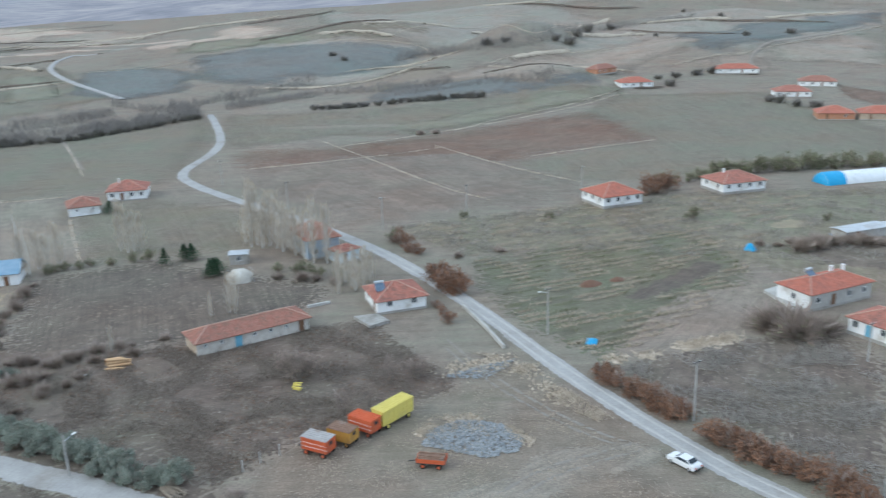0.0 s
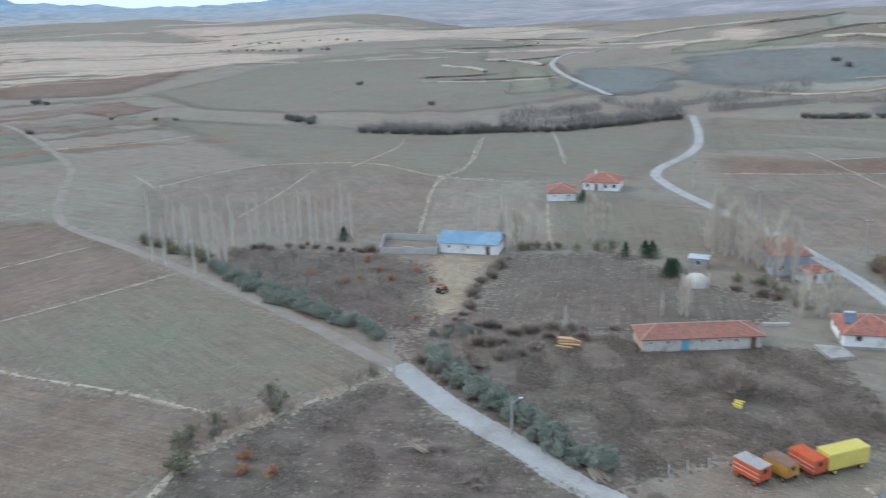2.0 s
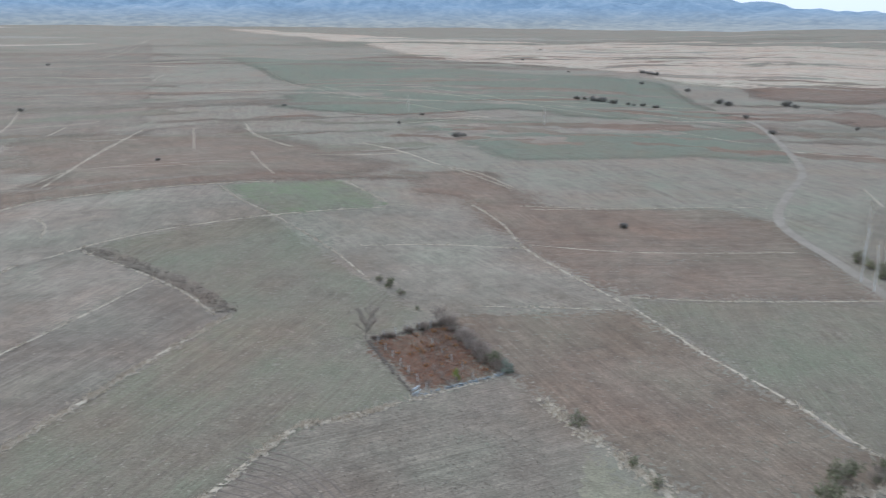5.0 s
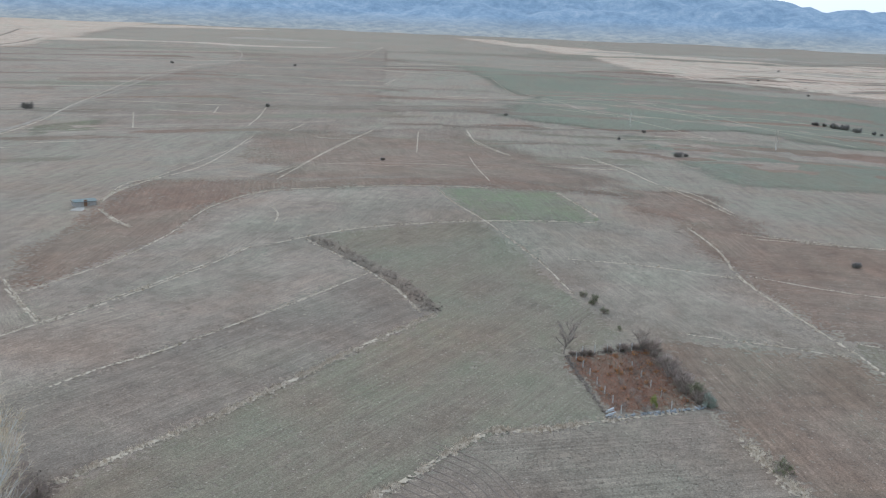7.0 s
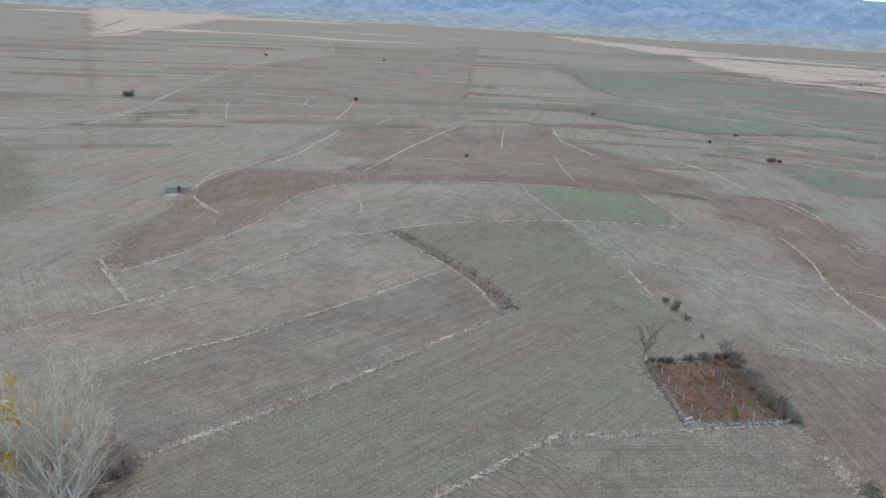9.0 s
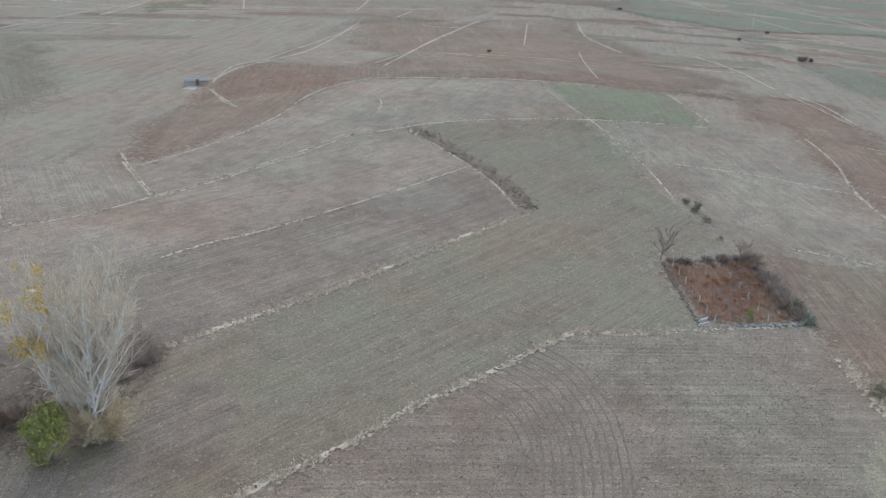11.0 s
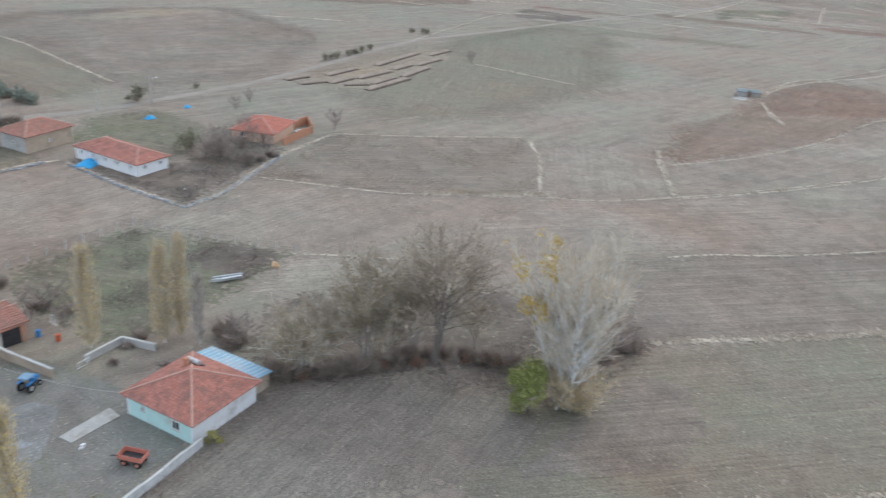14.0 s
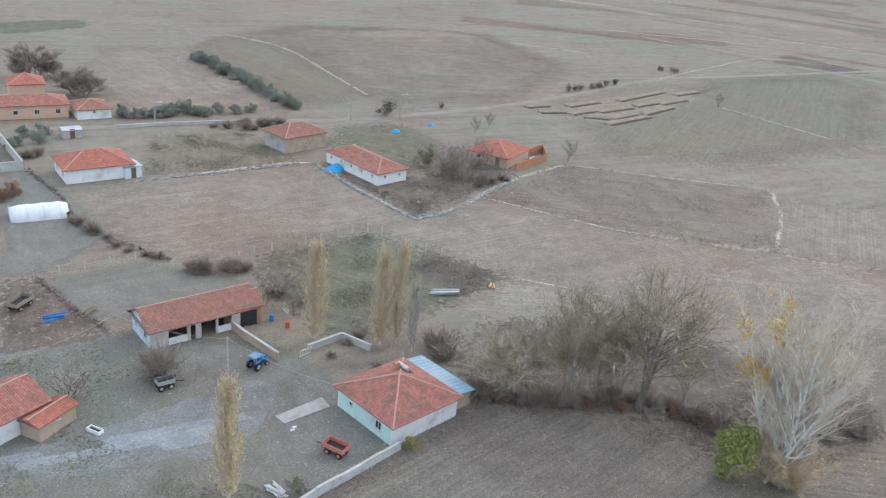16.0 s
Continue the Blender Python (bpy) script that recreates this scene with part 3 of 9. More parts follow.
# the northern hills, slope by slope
field("hill_shade_tone", (-197.5, 707.4), (-151.7, 721.7), (-98.7, 711.8), (-42.9, 705.5), (-10.0, 690.3), (-15.5, 646.1), (-53.2, 599.2), (-96.1, 572.5), (-130.9, 559.8), (-159.5, 585.6), label="slope of the low hill with blue-grey shade in its colour", wobble=3, soft=2.5, over=0.14)
field("hill_green", (-221.5, 718.4), (-167.3, 728.9), (-99.6, 719.3), (-34.3, 720.3), (-39.4, 729.1), (-144.5, 761.7), (-226.1, 787.2), label="pale green field over the brow of the low hill", wobble=3, soft=2.5, over=0.16)
field("hill_green", (-22.0, 374.4), (29.5, 432.0), (84.1, 472.7), (101.4, 477.8), (83.1, 442.8), (32.3, 396.7), (-11.4, 350.7), label="pale green pasture on the spur", wobble=2, soft=2.5, over=0.18)
field("hill_tan", (-2.0, 522.8), (31.3, 562.2), (56.3, 593.3), (111.7, 631.4), (182.1, 691.2), (187.6, 606.6), (148.6, 561.2), (105.5, 510.6), (70.8, 480.1), (38.2, 467.4), label="bare tan hillside above the stream", wobble=3, soft=2.5, over=0.20)
field("hill_shade_tone", (-26.0, 521.9), (8.0, 504.5), (47.8, 471.0), (89.8, 498.0), (90.9, 485.9), (55.7, 459.1), (6.8, 441.7), (-41.3, 456.3), label="hollow behind the spur with dusky shade in its colour", wobble=2, soft=2.5, over=0.22)
field("hill_tan", (147.5, 542.7), (173.6, 558.8), (207.3, 571.7), (287.6, 654.3), (364.0, 708.7), (273.5, 526.7), (255.9, 545.9), (224.0, 546.9), (182.3, 529.3), label="pale tan pasture above the hamlet", wobble=3, soft=2.5, over=0.24)
field("hill_shade_tone", (182.1, 691.2), (271.5, 754.1), (399.9, 781.8), (371.8, 724.7), (290.6, 671.8), (197.2, 575.5), (174.4, 574.3), label="fallow slope darkened by painted shade", wobble=3, soft=2.5, over=0.26)
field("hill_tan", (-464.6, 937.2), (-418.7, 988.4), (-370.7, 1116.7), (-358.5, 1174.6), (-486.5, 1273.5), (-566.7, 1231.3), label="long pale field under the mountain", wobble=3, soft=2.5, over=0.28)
field("hill_shade_tone", (-233.0, 539.4), (-186.7, 508.9), (-160.2, 546.0), (-177.4, 623.4), (-232.8, 680.2), (-273.4, 669.5), label="fallow beyond the stream greyed by painted shade", wobble=3, soft=2.5, over=0.30)
field("hill_green", (-247.7, 482.9), (-237.8, 503.3), (-233.0, 539.4), (-293.5, 654.5), (-349.9, 719.6), (-361.5, 714.1), label="grey-green field beyond the stream", wobble=3, soft=2.5, over=0.32)
bund(1.4, (5.2, 360.4), (32.5, 398.4), (63.3, 427.8), (99.7, 466.5), label="pale grassy edge on the hillside")
bund(1.4, (31.4, 565.6), (56.4, 594.6), (109.4, 618.2), (168.0, 636.8), (257.9, 728.5), label="pale grassy edge on the hillside")
bund(1.4, (147.5, 542.7), (177.9, 560.9), (212.2, 575.1), (294.9, 661.3), (365.9, 712.6), label="pale grassy edge on the hillside")
bund(1.4, (-273.4, 669.5), (-223.9, 666.1), (-194.5, 687.4), label="pale grassy edge on the hillside")
bund(1.4, (-99.6, 719.3), (-52.4, 711.3), (-15.5, 701.8), (-5.4, 667.9), label="pale grassy edge on the hillside")
bund(1.4, (-34.8, 733.4), (48.8, 870.3), (129.5, 883.6), label="pale grassy edge on the hillside")
bund(1.4, (-64.9, 756.5), (16.5, 941.2), (111.4, 923.1), label="pale grassy edge on the hillside")
bund(1.4, (22.1, 735.6), (77.8, 644.4), (162.9, 879.1), label="pale grassy edge on the hillside")
# ---- fields: the western plain ----
field("stubble", (-3191.1, -182.7), (-1957.2, 206.3), (-1349.7, 231.1), (-1065.1, 390.4), (-756.9, 379.8), (-709.1, 445.1), (-730.9, 654.2), (-697.0, 863.3), (-969.0, 944.2), (-784.3, 953.8), (-634.9, 1046.7), (-1039.0, 1282.7), (-1547.2, 945.9), (-2459.8, 329.0), label="wide plain of pale dry stubble", wobble=3)
field("stubble", (-806.4, 981.3), (-634.9, 1046.7), (-528.4, 1194.5), (-409.3, 1210.7), (-588.4, 1331.4), (-1066.7, 1459.7), (-1430.1, 1373.4), (-1536.3, 1296.4), label="far pale stubble below the hills", wobble=3)
field("stubble", (-1132.4, -699.0), (-4198.6, -1619.1), (-4065.7, -1928.8), (-3177.2, -1950.6), label="pale dry stubble on the plain", wobble=3)
field("soil_red", (-745.8, 441.5), (-776.0, 642.1), (-709.0, 638.7), (-556.5, 425.0), (-637.3, 388.2), label="reddish field edge in the stubble")
field("soil_red", (-477.7, 335.8), (-511.8, 396.2), (-418.6, 351.3), (-411.7, 314.4), label="reddish bare patch")
field("soil_sage", (-536.2, 443.9), (-688.0, 792.0), (-489.3, 905.4), (-253.0, 474.8), (-315.3, 374.7), (-397.8, 366.1), label="grey-green field", wobble=2)
field("crop_green", (-1448.3, -85.5), (-1174.4, 169.8), (-754.0, 366.8), (-425.8, 266.3), (-502.6, 178.3), (-829.1, 22.3), label="sage green winter crop on the plain", wobble=2)
field("crop_green", (-443.6, 209.5), (-425.7, 264.6), (-310.9, 212.1), (-338.0, 181.1), (-336.8, 95.7), (-502.9, 72.5), label="sage green field beside the track")
field("crop_green", (-815.4, 42.8), (-773.0, 142.9), (-559.3, 181.9), (-518.7, 74.8), (-565.7, 0.2), label="green tinged field", wobble=2)
field("soil_grey", (-404.3, -126.1), (-465.1, -65.4), (-286.7, -77.4), (-283.4, -116.6), label="pale field")
field("soil_brown", (-325.1, -74.3), (-465.1, -65.4), (-499.5, -16.8), (-283.0, 1.2), (-266.7, -64.6), label="brown strip field")
field("soil_brown", (-521.3, -264.7), (-1304.6, -379.7), (-1987.5, -246.8), (-486.7, -65.2), (-419.8, -119.3), (-415.4, -182.0), label="brown fields of the plain", wobble=2, soft=0.3)
field("meadow", (-423.5, -236.8), (-470.1, -219.0), (-405.6, -195.0), (-383.8, -215.0), label="green strip by a ditch")
field("soil_grey", (-1013.4, -626.0), (-2288.9, -712.4), (-1323.3, -385.1), (-516.0, -273.0), (-373.4, -233.5), label="pale grey-brown fields", wobble=2, soft=0.3)
quilt(150, (-150, -52), (360, 1500), ["soil_brown", "soil_ruddy", "soil_ruddy", "soil_red", "soil_umber", "soil_grey", "soil_green"], (110, 300), (14, 44), 4)
quilt(14, (-72, -22), (900, 2200), ["stubble", "stubble", "hazy_hill_pasture", "soil_brown", "soil_sage", "soil_umber"], (120, 320), (8, 26), 9, 0.12)
quilt(22, (-118, -30), (1500, 3300), ["stubble", "hazy_hill_pasture", "hazy_hill_pasture", "soil_sage", "stubble"], (120, 300), (20, 60), 11, 0.1)
edges(46, (-150, -50), (330, 1500), (60, 220), 2.0, DRY_GRASS, "thin pale grass edge on the plain", 7)
edges(20, (-72, -25), (900, 2200), (80, 260), 5.0, SOIL["soil_umber"], "dark ploughed edge on the plain", 8, 0.0, 0.12)
# the low rise with the walled plot
field("soil_red", (-159.6, -95.1), (-245.9, -116.5), (-285.8, -117.6), (-279.3, -63.7), (-295.5, -6.8), (-290.4, 36.2), (-283.4, 58.0), (-273.7, 19.7), (-264.8, -34.8), (-258.5, -69.8), (-237.8, -81.0), (-200.1, -82.8), label="strip of reddish ploughed soil", soft=6.0)
field("soil_grey", (-159.0, -94.7), (-236.3, -80.5), (-256.6, -69.3), (-269.2, -17.0), (-227.1, -1.4), (-211.2, -42.0), (-174.3, -72.4), (-142.8, -81.7), label="pale field on the brow of the rise")
field("young_wheat", (-263.9, -16.6), (-269.0, 2.2), (-275.5, 22.0), (-235.9, 31.1), (-227.6, 0.2), label="small field of young green wheat", soft=4.0)
field("soil_green", (-161.2, -9.1), (-210.3, -41.8), (-226.6, -1.4), (-174.9, 19.3), (-153.2, 27.2), (-143.6, 14.4), (-119.0, 20.0), (-112.5, 4.6), (-96.5, -8.3), (-62.2, -31.3), (-53.4, -28.8), (-48.4, -46.4), (-62.3, -55.8), (-86.1, -51.8), (-108.9, -39.6), label="field of thin green winter crop")
field("soil_grey", (-154.0, 27.3), (-174.9, 19.3), (-226.8, -0.6), (-235.3, 31.1), (-241.1, 56.7), (-196.4, 59.4), (-151.2, 69.3), (-153.0, 31.8), label="field of dry grey-brown soil", soft=3.0)
field("soil_red", (-241.6, 56.8), (-253.3, 74.2), (-195.3, 79.9), (-161.3, 69.1), (-196.5, 60.9), label="reddish strip on the slope", soft=3.0, wobble=2)
field("soil_ruddy", (-126.1, 36.1), (-152.5, 31.1), (-150.6, 69.0), (-89.2, 77.7), (-76.6, 93.6), (-81.1, 68.8), (-80.5, 50.7), (-100.2, 42.6), label="ploughed brown field")
field("soil_green", (-89.7, 78.0), (-158.5, 71.3), (-146.7, 123.7), (-76.4, 104.4), (-76.8, 93.7), label="field of sparse green crop beside the lane")
field("soil_ruddy", (-158.9, 71.5), (-196.0, 60.9), (-240.9, 58.5), (-236.5, 134.3), (-219.4, 142.9), (-147.5, 124.3), label="brown field with faint drill rows")
field("soil_loam", (-103.4, -74.5), (-88.2, -53.0), (-109.0, -39.7), (-160.7, -8.9), (-183.6, -26.5), label="bare grey-brown field")
field("soil_grey", (-115.6, -66.7), (-183.6, -26.5), (-205.4, -43.3), (-176.1, -66.9), (-144.4, -81.8), (-120.9, -97.4), (-79.9, -92.1), label="bare pale brown field")
field("soil_brown", (-112.0, 2.4), (-123.8, 34.8), (-102.8, 42.8), (-70.6, 31.2), (-53.4, -28.8), (-62.3, -30.8), (-85.3, -16.7), label="freshly ploughed brown field")
field("dry_sward", (-86.9, 35.2), (-98.1, 38.6), (-95.9, 44.3), (-83.0, 47.3), (-76.2, 49.6), (-70.9, 41.6), (-76.1, 34.4), label="patch of pale dry grass", wobble=4, soft=6.0)
field("plot_earth", (-119.7, 20.4), (-125.3, 35.4), (-148.7, 30.7), (-142.3, 15.6), label="walled plot of red-brown earth", soft=1.2, wobble=1.0)
# ---- fields: the south ----
field("soil_grey", (-7.5, -151.9), (-24.4, -161.8), (-54.9, -161.1), (-62.7, -128.3), (-78.4, -132.5), (-96.9, -113.8), (-121.5, -97.7), (-120.9, -97.4), (-79.9, -92.1), (-94.5, -83.9), (-67.4, -101.7), (-52.3, -125.4), (-30.2, -123.0), (-20.8, -119.9), (-12.1, -131.2), label="wide bare pale brown field")
field("soil_brown", (-81.6, -135.6), (-110.4, -151.1), (-148.4, -126.3), (-122.4, -98.7), (-97.6, -114.7), label="field of old brown stubble rows")
field("soil_grey", (-120.9, -97.4), (-149.0, -121.1), (-169.5, -104.0), (-143.9, -81.5), label="pale field with faint tracks")
field("rough_grass", (-20.2, -161.2), (-26.3, -187.7), (-47.3, -187.4), (-51.9, -163.2), (-36.1, -160.9), label="weedy kitchen garden")
field("meadow", (-59.9, -172.3), (-69.9, -189.2), (-86.9, -187.0), (-88.4, -167.7), (-72.7, -150.4), label="green lawn behind the long house")
field("scrub", (-54.9, -161.1), (-59.4, -146.8), (-63.0, -128.8), (-94.2, -146.3), (-100.4, -170.3), (-88.4, -167.7), (-72.7, -150.4), (-62.1, -163.7), label="rough grass round the orchard")
field("meadow", (-30.5, -118.9), (-51.9, -124.4), (-67.6, -102.1), (-53.2, -96.2), (-35.2, -89.8), (-29.7, -104.8), label="green fenced paddock")
field("soil_dark", (-51.4, -110.8), (-60.4, -113.0), (-67.0, -101.8), (-54.8, -97.6), label="dark dug corner of the paddock")
field("yard", (-1.0, -119.2), (-13.8, -122.4), (-26.9, -113.2), (-28.6, -106.9), (-9.9, -103.4), (-3.5, -108.5), label="bare earth pen")
field("scrub", (4.3, -119.8), (0.0, -120.5), (-7.1, -103.0), (-8.7, -99.5), (4.6, -98.0), label="trodden weedy ground")
field("yard", (5.0, -67.3), (4.6, -100.7), (-8.2, -101.1), (-26.7, -94.0), (-31.4, -81.2), (-33.1, -67.8), (-21.7, -63.0), (-17.0, -59.2), label="trodden earth farmyard")
field("soil_loam", (-19.9, -58.1), (-22.2, -62.8), (-33.2, -66.7), (-46.4, -71.8), (-62.3, -64.1), (-64.6, -55.8), (-65.5, -47.2), (-58.9, -43.6), rows=18, label="brown drilled field")
field("scrub", (-46.4, -71.9), (-46.2, -82.0), (-60.4, -90.5), (-84.8, -76.3), (-98.1, -56.8), (-88.9, -49.7), (-65.7, -47.4), (-64.6, -55.8), (-62.3, -64.1), label="dark littered ground under the trees", wobble=2)
field("soil_grey", (-67.4, -101.7), (-88.7, -81.8), (-106.2, -63.1), (-98.1, -56.8), (-83.7, -75.0), (-55.5, -88.5), (-54.0, -96.0), label="pale ploughed field behind the trees")
field("yard", (3.5, -189.1), (-0.0, -168.3), (-7.2, -152.9), (-11.8, -132.2), (-1.5, -122.0), (4.3, -119.8), label="yard behind the white house")
field("soil_grey", (-29.5, -286.8), (-50.8, -280.0), (-64.5, -204.0), (-43.7, -206.3), (-22.4, -203.6), (-15.0, -247.6), label="grey-brown field by the village")
field("soil_green", (-50.8, -280.0), (-67.3, -306.0), (-83.1, -283.3), (-87.9, -216.6), (-69.4, -205.2), label="streaked greenish field")
field("soil_brown", (-69.8, -308.3), (-110.1, -328.8), (-179.0, -313.8), (-178.4, -249.7), (-132.1, -207.5), (-92.3, -206.9), (-87.9, -216.6), (-83.1, -283.3), label="faintly reddish brown field", soft=5.0)
field("dry_sward", (-102.1, -307.9), (-147.7, -325.0), (-174.8, -306.2), (-131.1, -297.9), label="thin strip of pale stubble")
field("soil_dark", (-279.6, -254.0), (-309.4, -269.6), (-315.8, -236.1), (-301.3, -232.5), label="dark green strip", wobble=1)
field("meadow", (1.8, -324.7), (-25.2, -331.9), (-25.8, -318.4), (2.1, -302.2), label="green strip on the plain")
field("soil_green", (-149.0, -206.0), (-231.4, -229.0), (-317.0, -228.8), (-217.6, -149.6), (-156.1, -139.2), (-123.4, -158.4), label="bare soil beside the trenches", soft=5.0, wobble=3)
field("dry_sward", (-128.8, -198.9), (-204.5, -222.3), (-199.6, -199.7), (-142.6, -177.4), label="dry ground cut by trenches")

field("soil_loam", (-54.0, -42.2), (-65.8, -47.8), (-83.3, -48.1), (-88.5, -39.8), (-71.1, -32.0), label="brown drilled soil beyond the tall tree", soft=6.0, wobble=2)

# ruddy earth that shows through behind the brow of the rise
field("soil_ruddy", (-466.2, -135.4), (-440.9, -0.4), (-338.6, 53.3), (-285.3, 29.3), (-285.8, -19.2), (-273.5, -81.7), label="wide ruddy brown ploughland behind the rise", wobble=5, soft=7.0)
field("soil_ruddy", (-309.0, 42.3), (-301.2, 77.1), (-217.7, 83.6), (-188.7, 70.0), (-217.5, 59.2), (-261.7, 44.8), label="ruddy brown earth on the slope", wobble=4, soft=6.0)
field("soil_ruddy", (-175.5, -109.5), (-226.9, -110.1), (-243.9, -79.6), (-200.7, -78.7), (-163.6, -94.9), label="ruddy brown earth below the field hut", wobble=3, soft=3.0)

# turning marks where the plough swung round: flat strips, furrow shade in their dark colour
for k in range(12):
    ribbon("plough_mark", FURROW, 0.3, [(-72.0 + dx * (0.7 + 0.06 * k), -14.3 + dy * (0.7 + 0.06 * k)) for dx, dy in ((-26.2, 6.2), (-22.1, 11.8), (-15.3, 15.4), (-8.6, 16.9), (-2.1, 17.4))], "curved mark of the turning plough", "plough mark", per=2, ragged=0.6, kind="stuff", core=0.5)

# ---- roads and tracks ----
road(3.9, (42.2, 78.5), (38.3, 84.0), (33.8, 90.0), (27.0, 101.6), (18.2, 119.0), (11.7, 134.2), (3.6, 152.1), (-5.4, 169.4), (-16.2, 187.8), (-39.5, 218.8), (-59.5, 240.5), (-78.0, 263.5), (-87.6, 284.3), (-87.2, 325.1), (-94.3, 363.3), (-116.2, 432.3))
for side in (-0.9, 0.9):
    road(0.7, *[(x + side * 0.85, y + side * 0.5) for x, y in ((42.2, 78.5), (38.3, 84.0), (33.8, 90.0), (27.0, 101.6), (18.2, 119.0), (11.7, 134.2), (3.6, 152.1), (-5.4, 169.4), (-16.2, 187.8))], label="paler wheel track worn in the gravel", material=TRODDEN, ragged=0.3)
road(4.6, (-21.1, 80.6), (-29.6, 83.9), (-37.2, 86.6), (-45.4, 90.7), (-58.9, 96.3), (-71.1, 103.3), (-74.6, 105.5), label="pale gravel lane")
road(3.2, (-74.6, 105.5), (-77.0, 105.1), (-98.4, 112.7), (-132.0, 122.7), (-171.2, 132.6), (-215.7, 143.7), (-256.4, 172.7), (-292.7, 202.0), (-347.6, 230.5), (-431.0, 268.0), (-470.1, 281.7), label="earth field lane beside a hedge", material=DIRT_TRACK)
road(5.0, (-184.8, 503.2), (-241.9, 588.6), (-305.1, 686.4), (-331.5, 748.3), (-368.5, 879.9), (-310.3, 803.7), label="pale winding country road")
road(3.0, (192.1, 527.3), (208.0, 568.2), (260.9, 640.6), (347.2, 708.0), label="dirt track up the hill", material=DIRT_TRACK)
field("worn_earth", (23.5, 98.8), (27.6, 92.5), (17.1, 88.6), (5.1, 80.2), (-6.7, 80.7), (2.3, 88.7), (11.9, 95.4), label="pale worn earth where carts turn in", wobble=1.5, soft=2.5)
for side in (-0.8, 0.8):
    road(0.55, *[(x + side, y + side * 0.3) for x, y in ((23.5, 96.2), (19.7, 99.0), (14.6, 105.0), (9.1, 113.2), (4.4, 121.4), (-0.8, 133.1))], label="wheel rut worn in the earth", material=WORN, ragged=0.4)
    road(0.6, *[(x + side, y - side * 0.8) for x, y in ((24.3, 96.1), (17.2, 93.1), (11.2, 89.9), (5.4, 84.5))], label="wheel rut worn in the earth", material=WORN, ragged=0.4)
road(3.0, (3.4, -194.5), (-9.7, -194.4), (-26.2, -194.9), (-49.5, -195.8), (-71.2, -193.1), (-87.2, -194.9), (-129.9, -203.8), (-200.2, -229.3), (-239.8, -232.0), (-438.4, -243.0), label="pale village road", material=DIRT_TRACK)
field("drive_dust", (6.0, -81.2), (-3.1, -80.4), (-8.8, -82.2), (-14.4, -83.4), (-22.5, -85.2), (-27.5, -82.4), (-26.5, -77.5), (-21.4, -74.2), (-15.0, -71.6), (-8.4, -71.8), (-2.0, -72.6), (6.0, -73.6), label="pale dusty earth worn by tractors", wobble=2.2, soft=4.5)
field("drive_gravel", (6.3, -80.2), (1.9, -79.4), (-3.1, -77.9), (-8.8, -79.7), (-14.4, -79.3), (-20.8, -80.6), (-22.0, -77.4), (-16.2, -74.4), (-12.0, -73.2), (-7.9, -74.2), (-3.7, -74.2), (2.1, -75.3), (6.3, -75.6), label="pale blue-grey gravel drive of the farm", wobble=1.6, soft=4.0)
road(2.2, (-364.2, -227.9), (-461.1, -250.9), (-754.5, -313.1), (-1316.5, -392.1), (-2038.0, -634.4), label="pale dirt track across the plain", material=DIRT_TRACK)
road(1.2, (-103.9, 76.6), (-89.2, 77.1), label="narrow footpath", material=DIRT_TRACK)
road(1.2, (-160.7, 359.5), (-123.6, 290.3), label="narrow footpath", material=DIRT_TRACK)

# ---- strips of dry grass between the fields ----
bund(1.2, (-108.7, -39.5), (-123.2, -31.2), (-142.8, -20.5), (-159.6, -9.3))
bund(1.6, (-90.7, -51.2), (-99.0, -46.1), (-108.7, -39.5))
bund(0.9, (-115.4, -67.1), (-125.2, -61.9), (-134.0, -55.2), (-151.5, -44.7), (-182.5, -26.3))
bund(1.5, (-62.0, -31.8), (-68.9, -27.5), (-76.0, -22.3), (-85.7, -16.8), (-97.0, -8.7), (-111.7, 1.6), (-112.8, 8.0), (-118.4, 21.1), (-124.3, 35.3), label="raised grassy bank along the ploughed field")
ribbon("earth_bank", SOIL["soil_umber"], 4.6, [(-161.4, -9.8), (-173.9, -15.9), (-184.2, -23.4), (-195.8, -33.3), (-207.6, -44.4)], "steep dark bank of cut turf", "bank", rise=0.2, per=2, ragged=0.5, kind="stuff")
bund(0.9, (-159.8, -12.2), (-172.7, -18.2), (-182.8, -25.4), (-194.2, -35.0), (-206.0, -45.9))
bund(0.9, (-210.1, -43.3), (-218.2, -28.2), (-227.1, -1.4), (-231.5, 15.0), (-235.3, 31.1))
bund(0.8, (-200.1, -54.0), (-211.2, -42.0))
bund(1.0, (-159.3, -94.9), (-182.5, -86.4), (-208.3, -81.6), (-236.3, -80.5), (-258.5, -69.8), (-263.7, -45.5), (-268.0, -20.5), (-270.1, 2.2))
bund(0.8, (-142.5, -81.5), (-162.6, -72.4), (-184.4, -63.0), (-198.7, -57.8))
bund(0.8, (-238.2, -63.4), (-229.2, -58.6), (-217.8, -56.9))
bund(0.8, (-263.9, -16.6), (-245.0, -10.2), (-226.0, 0.2), (-197.7, 13.0), (-176.7, 19.5))
bund(0.9, (-273.9, 21.5), (-255.7, 27.2), (-242.4, 31.8))
bund(1.0, (-243.4, -116.2), (-272.6, -122.0), (-290.0, -117.2))
bund(0.8, (-234.0, -112.7), (-213.1, -94.0))
bund(0.8, (-162.6, -99.3), (-142.8, -81.4))
bund(1.1, (-241.6, 57.6), (-219.6, 61.0), (-196.9, 60.8), (-169.8, 66.1), (-148.3, 70.6), (-126.1, 72.6), (-106.6, 76.3), (-89.2, 77.7))
bund(0.8, (-158.5, 71.3), (-152.5, 91.5), (-147.1, 124.0))
